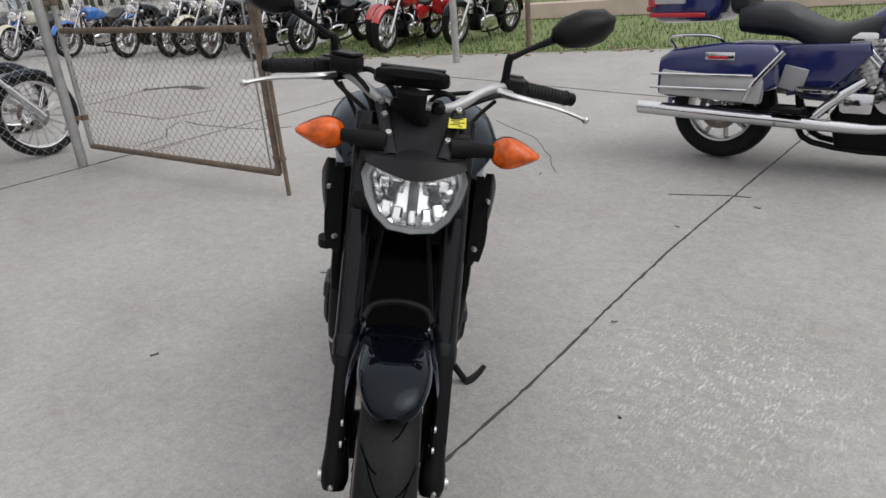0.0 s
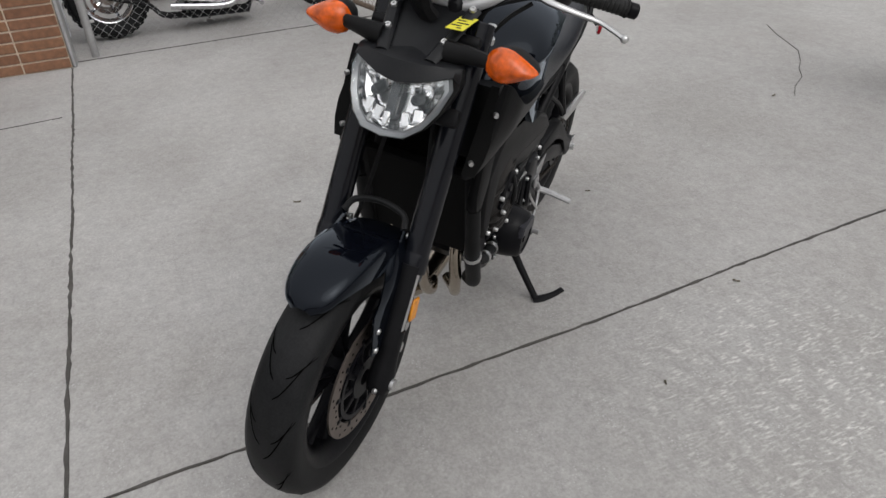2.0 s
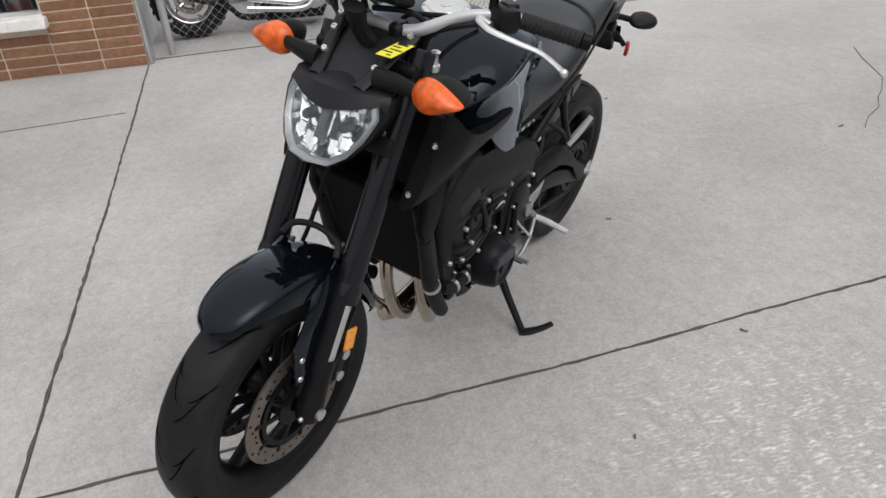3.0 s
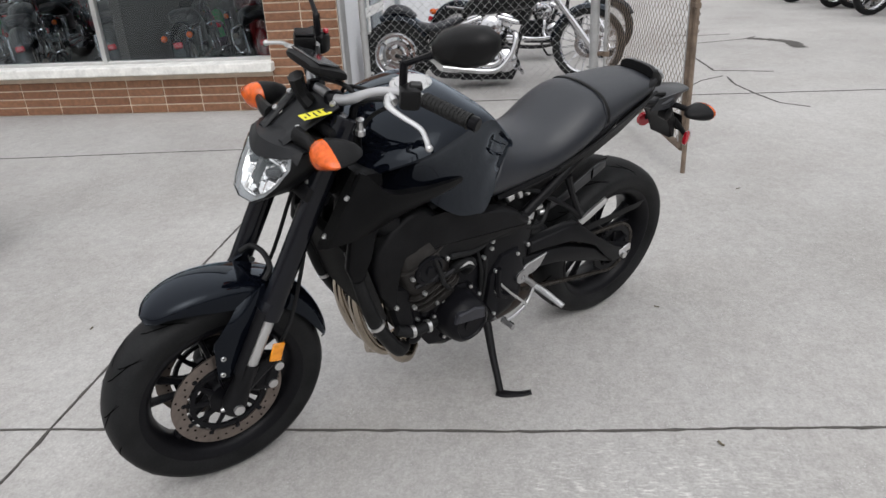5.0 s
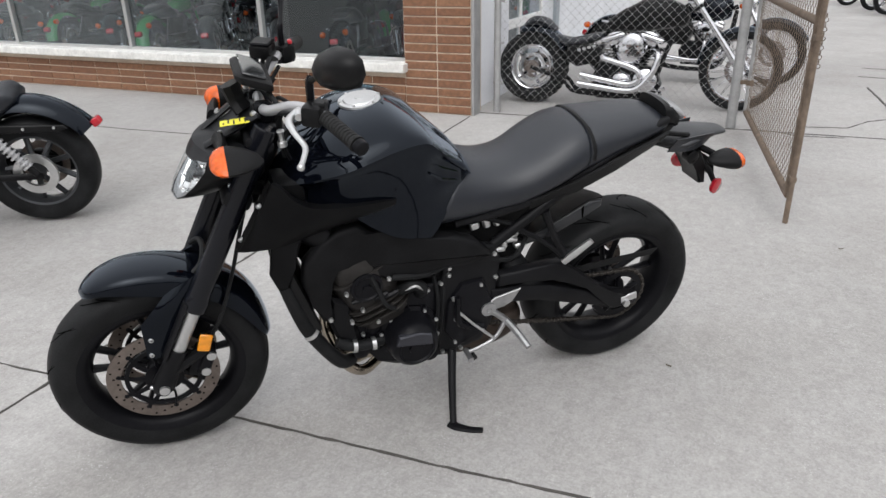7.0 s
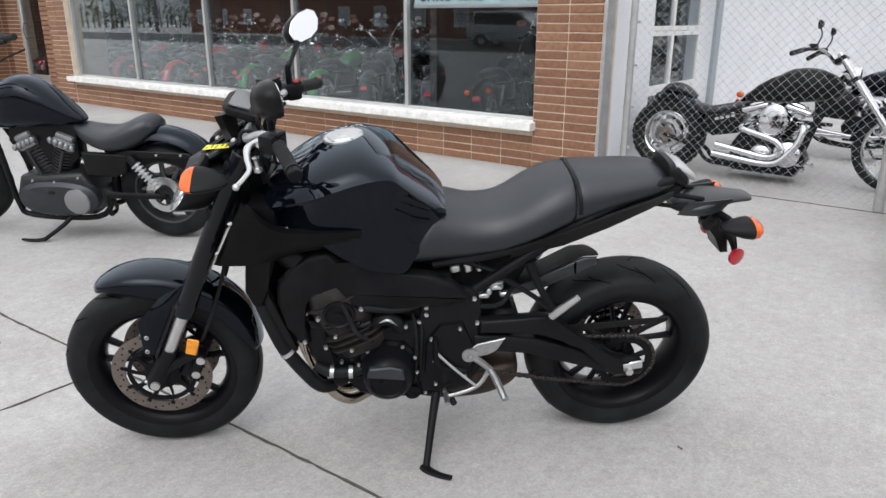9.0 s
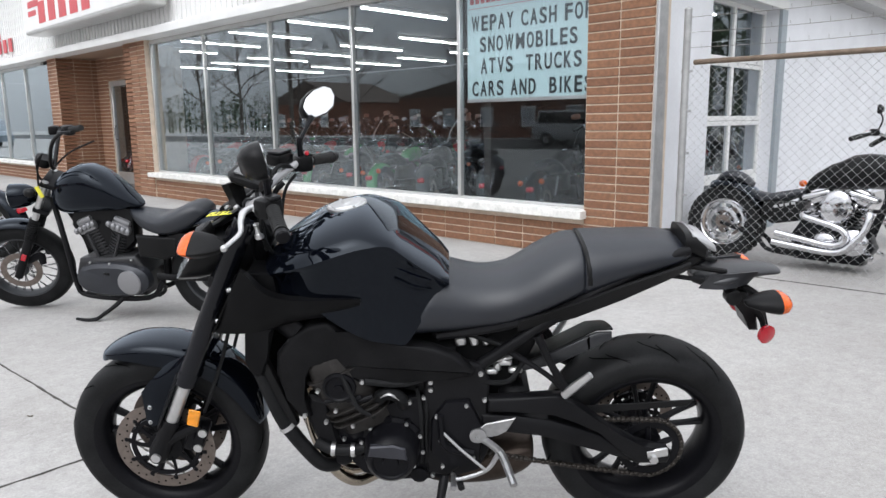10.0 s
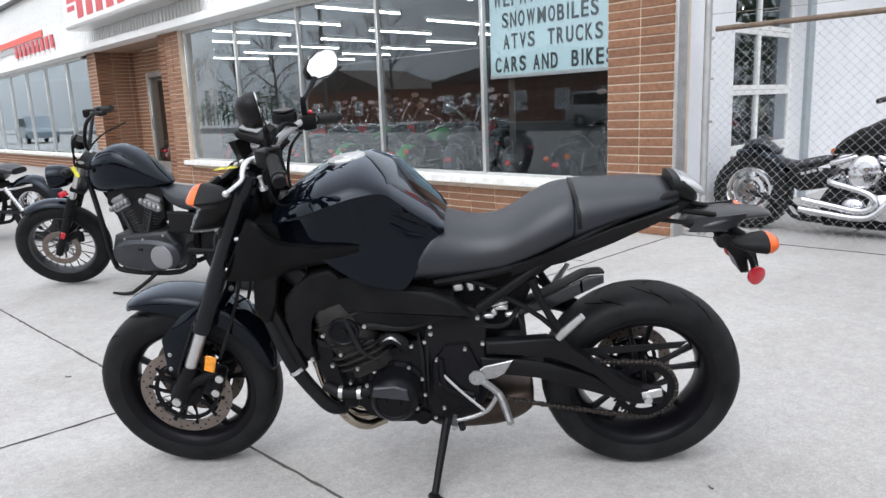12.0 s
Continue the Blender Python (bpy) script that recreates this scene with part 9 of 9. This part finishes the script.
part("silver_panel", bm, SILVERPAINT, tp)
bm = BM()
box(bm, (-0.405, -0.272, 0.95), (0.055, 0.03, 0.075), 0.008)
part("corner_lamp", bm, REDLENS, tp)
bm = BM()
ring_loft(bm, [oval((x, 0, z), hw, hh, 22, 3) for x, z, hw, hh in ((0.02, 1.00, 0.16, 0.13), (0.07, 0.99, 0.17, 0.135), (0.12, 0.97, 0.15, 0.11))])
part("passenger_backrest", bm, VINYL, tour, "padded black backrest", 60)
bm = BM()
ring_loft(bm, [oval((x, 0, z), hw, hh, 22, 3) for x, z, hw, hh in spline([(0.08, 0.85, 0.16, 0.085), (0.20, 0.845, 0.185, 0.095), (0.33, 0.835, 0.185, 0.095), (0.44, 0.785, 0.17, 0.085), (0.60, 0.735, 0.185, 0.085), (0.76, 0.785, 0.14, 0.075), (0.90, 0.86, 0.07, 0.04)], 3)])
part("touring_seat", bm, VINYL, tour, "broad stepped black seat", 60)
bm = BM()
tube(bm, [(-0.44, -0.28, 0.315), (-0.1, -0.28, 0.305), (0.4, -0.265, 0.29), (0.85, -0.20, 0.27), (1.0, -0.15, 0.30)], [0.042, 0.043, 0.038, 0.030, 0.026], 16, 4)
part("long_muffler", bm, CHROME, tour, "long chrome muffler")
bm = BM()
tube(bm, [(0.55, -0.22, 0.30), (0.66, -0.20, 0.42), (0.78, -0.16, 0.52)], 0.026, 12, 3)
part("heat_shield", bm, CHROME, tour)
for sd_ in (1, -1):
    bm = BM()
    prism(bm, [(0.30, 0.70), (0.40, 0.42), (0.62, 0.46), (0.80, 0.66), (0.78, 0.72)], 0.13 * sd_, 0.20 * sd_, 0.02, 2)
    sp2 = part("side_panel", bm, BLUEPAINT, tour, "blue side panel", 50)
    bm = BM()
    box(bm, (0.43, 0.206 * sd_, 0.52), (0.13, 0.012, 0.13), 0.004, (0, 12, 0))
    part("silver_inset", bm, SILVERPAINT, sp2)
bm = BM()
box(bm, (0.44, -0.29, 0.36), (0.16, 0.11, 0.03), 0.01)
part("footboard", bm, BLACKSATIN, tour)
# chrome engine side of the touring bike
bm = BM()
lathe(bm, (0.93, -0.15, 0.44), (0, -1, 0), [(0, 0.10), (0.03, 0.10), (0.05, 0.088), (0.058, 0.05), (0.060, 0)], 28)
part("gear_cover", bm, CHROME, tour, "round chrome engine cover")
bm = BM()
box(bm, (0.76, -0.15, 0.40), (0.17, 0.10, 0.12), 0.025, (0, 0, 0), 2)
part("gearbox_cover", bm, CHROME, tour)
for dx, lean in ((0.80, -0.10), (0.98, 0.12)):
    bm = BM()
    ribbed(bm, (dx + 0.03, -0.06, 0.50), (dx + 0.03 + lean, -0.06, 0.70), 0.085, 0.100, 8, 18, 0.5)
    cy = part("cylinder", bm, SILVER, tour)
    bm = BM()
    box(bm, (dx + 0.03 + lean * 1.1, -0.07, 0.735), (0.19, 0.19, 0.085), 0.03, (0, 0, 0), 2)
    part("rocker_box", bm, CHROME, cy, "chrome rocker box")
    for q in (0.0, 0.035):
        bm = BM()
        cyl(bm, (0.91 + q, -0.175, 0.52), (dx + 0.03 + lean + q, -0.165, 0.70), 0.011, n=10)
        part("pushrod_tube", bm, CHROME, cy)
bm = BM()
ring_loft(bm, [oval((0.56 + 0.0, -0.245, z), hw, hh, 22, 3.2, None, "z") for z, hw, hh in ((0.452, 0.10, 0.052), (0.458, 0.106, 0.058), (0.470, 0.106, 0.058), (0.474, 0.10, 0.052))])
pf = part("passenger_footboard", bm, CHROME, tour, "chrome-edged passenger footboard")
bm = BM()
ring_loft(bm, [oval((0.56, -0.245, z), hw, hh, 22, 3.2, None, "z") for z, hw, hh in ((0.473, 0.095, 0.047), (0.480, 0.093, 0.045))])
part("rubber_pad", bm, RUBBER, pf)
bm = BM()
tube(bm, [(-0.30, -0.10, 0.66), (-0.30, -0.20, 0.735), (-0.16, -0.22, 0.75), (-0.02, -0.20, 0.74), (0.02, -0.12, 0.68)], 0.010, 8, 4)
part("trunk_rail", bm, CHROME, tour, "chrome rail below the trunk")
bm = BM()
g = [[(1.30 - 0.06 * v * v - 0.10 * u, 0.36 * v, 0.72 + 0.42 * u) for v in np.linspace(-1, 1, 11)] for u in np.linspace(0, 1, 6)]
sheet(bm, g, 0.01)
part("fairing", bm, BLUEPAINT, tour, "blue front fairing", 60)

# row of bikes at the back of the lot
ROWB = [
    cruiser(plan(-16.4, 6.6, -60), "white cruiser with a red tail in the back row", CREAM, "bikes in the back row", low_detail=True, guard=True, windshield=True, bar=0.2),
    cruiser(plan(-14.9, 7.4, -75), "bright blue cruiser with chrome forks in the back row", SKYBLUE, "bikes in the back row", low_detail=True, guard=True, bar=0.22),
    cruiser(plan(-8.2, 9.3, -76), "red touring cruiser with engine guard in the back row", REDPAINT, "bikes in the back row", low_detail=True, guard=True, bar=0.2, windshield=True, bags=(REDPAINT, CHROME)),
    cruiser(plan(-11.2, 8.1, -72), "black cruiser with chrome forks in the back row", BLACKGLOSS, "bikes in the back row", low_detail=True, guard=True, bar=0.24),
]
for src, x, y, a in ((3, -13.4, 7.7, -70), (3, -12.6, 7.9, -62), (0, -12.0, 8.3, -78), (3, -10.3, 8.2, -68), (3, -9.5, 8.9, -80), (2, -8.9, 9.6, -70), (1, -17.6, 6.2, -65), (3, -18.8, 6.0, -60), (0, -20.2, 5.6, -58), (3, -7.3, 10.2, -85)):
    copy_thing(ROWB[src], pose(x, y, 0, 0, 0, a) @ pose(0, 0, 0.006, -7, 0, 0))

# showroom bikes
MAROON = mat("maroon_paint", (0.10, 0.004, 0.006), 0.15, var=0.1, coat=1.0)
SHOW = [
    cruiser(plan(-6.75, -0.95, 205), "maroon and chrome cruiser inside the showroom", MAROON, "showroom bikes", low_detail=True, guard=True, lamps=False),
    cruiser(plan(-6.75, -1.80, 195), "black and chrome cruiser inside the showroom", BLACKGLOSS, "showroom bikes", low_detail=True, guard=True),
    cruiser(plan(-6.8, -2.65, 210), "grey and chrome cruiser inside the showroom", GREYCASE, "showroom bikes", low_detail=True, windshield=True, lamps=False),
    cruiser(plan(-8.6, -0.75, 200), "red and chrome cruiser inside the showroom", REDPAINT, "showroom bikes", low_detail=True, bar=0.24, lamps=False),
    cruiser(plan(-8.6, -2.2, 200), "green and white motorcycle inside the showroom", mat("green_paint", (0.02, 0.22, 0.05), 0.2, coat=1.0), "showroom bikes", low_detail=True, windshield=True, bar=0.2),
]
for row in range(3):
    for i in range(15):
        if row == 0 and i < 3:
            continue
        x, y = -6.75 - row * 1.9 + random.uniform(-0.15, 0.15), -0.9 - i * 0.88 + random.uniform(-0.15, 0.15)
        copy_thing(SHOW[(i * 2 + row * 7 + i // 3) % 5], pose(x, y, 0.02, 0, 0, random.uniform(188, 216)) @ pose(0, 0, 0.006, -7, 0, 0))


# ---- bricks of the shop walls ----
for w, axis, at, a0, a1, z0, z1, bl in brick_jobs:
    n, rows = max(1, round((a1 - a0) / bl)), int((z1 - z0) / COURSE)
    far = axis == "x" and a0 < -14.5
    if n * rows > 300:
        n = 300 // rows
        bl = (a1 - a0) / n if not far else bl
    step = (a1 - a0) / n
    for r in range(rows):
        z = z0 + (r + 0.5) * COURSE
        for i in range(n):
            a = a0 + (i + 0.5) * step
            if axis == "x":
                brick(w, (at - 0.005, a, z), (0.02, step - 0.011, COURSE - 0.012))
            else:
                brick(w, (a, at - (0.005 if axis == "y" else -0.005), z), (step - 0.011, 0.02, COURSE - 0.012))
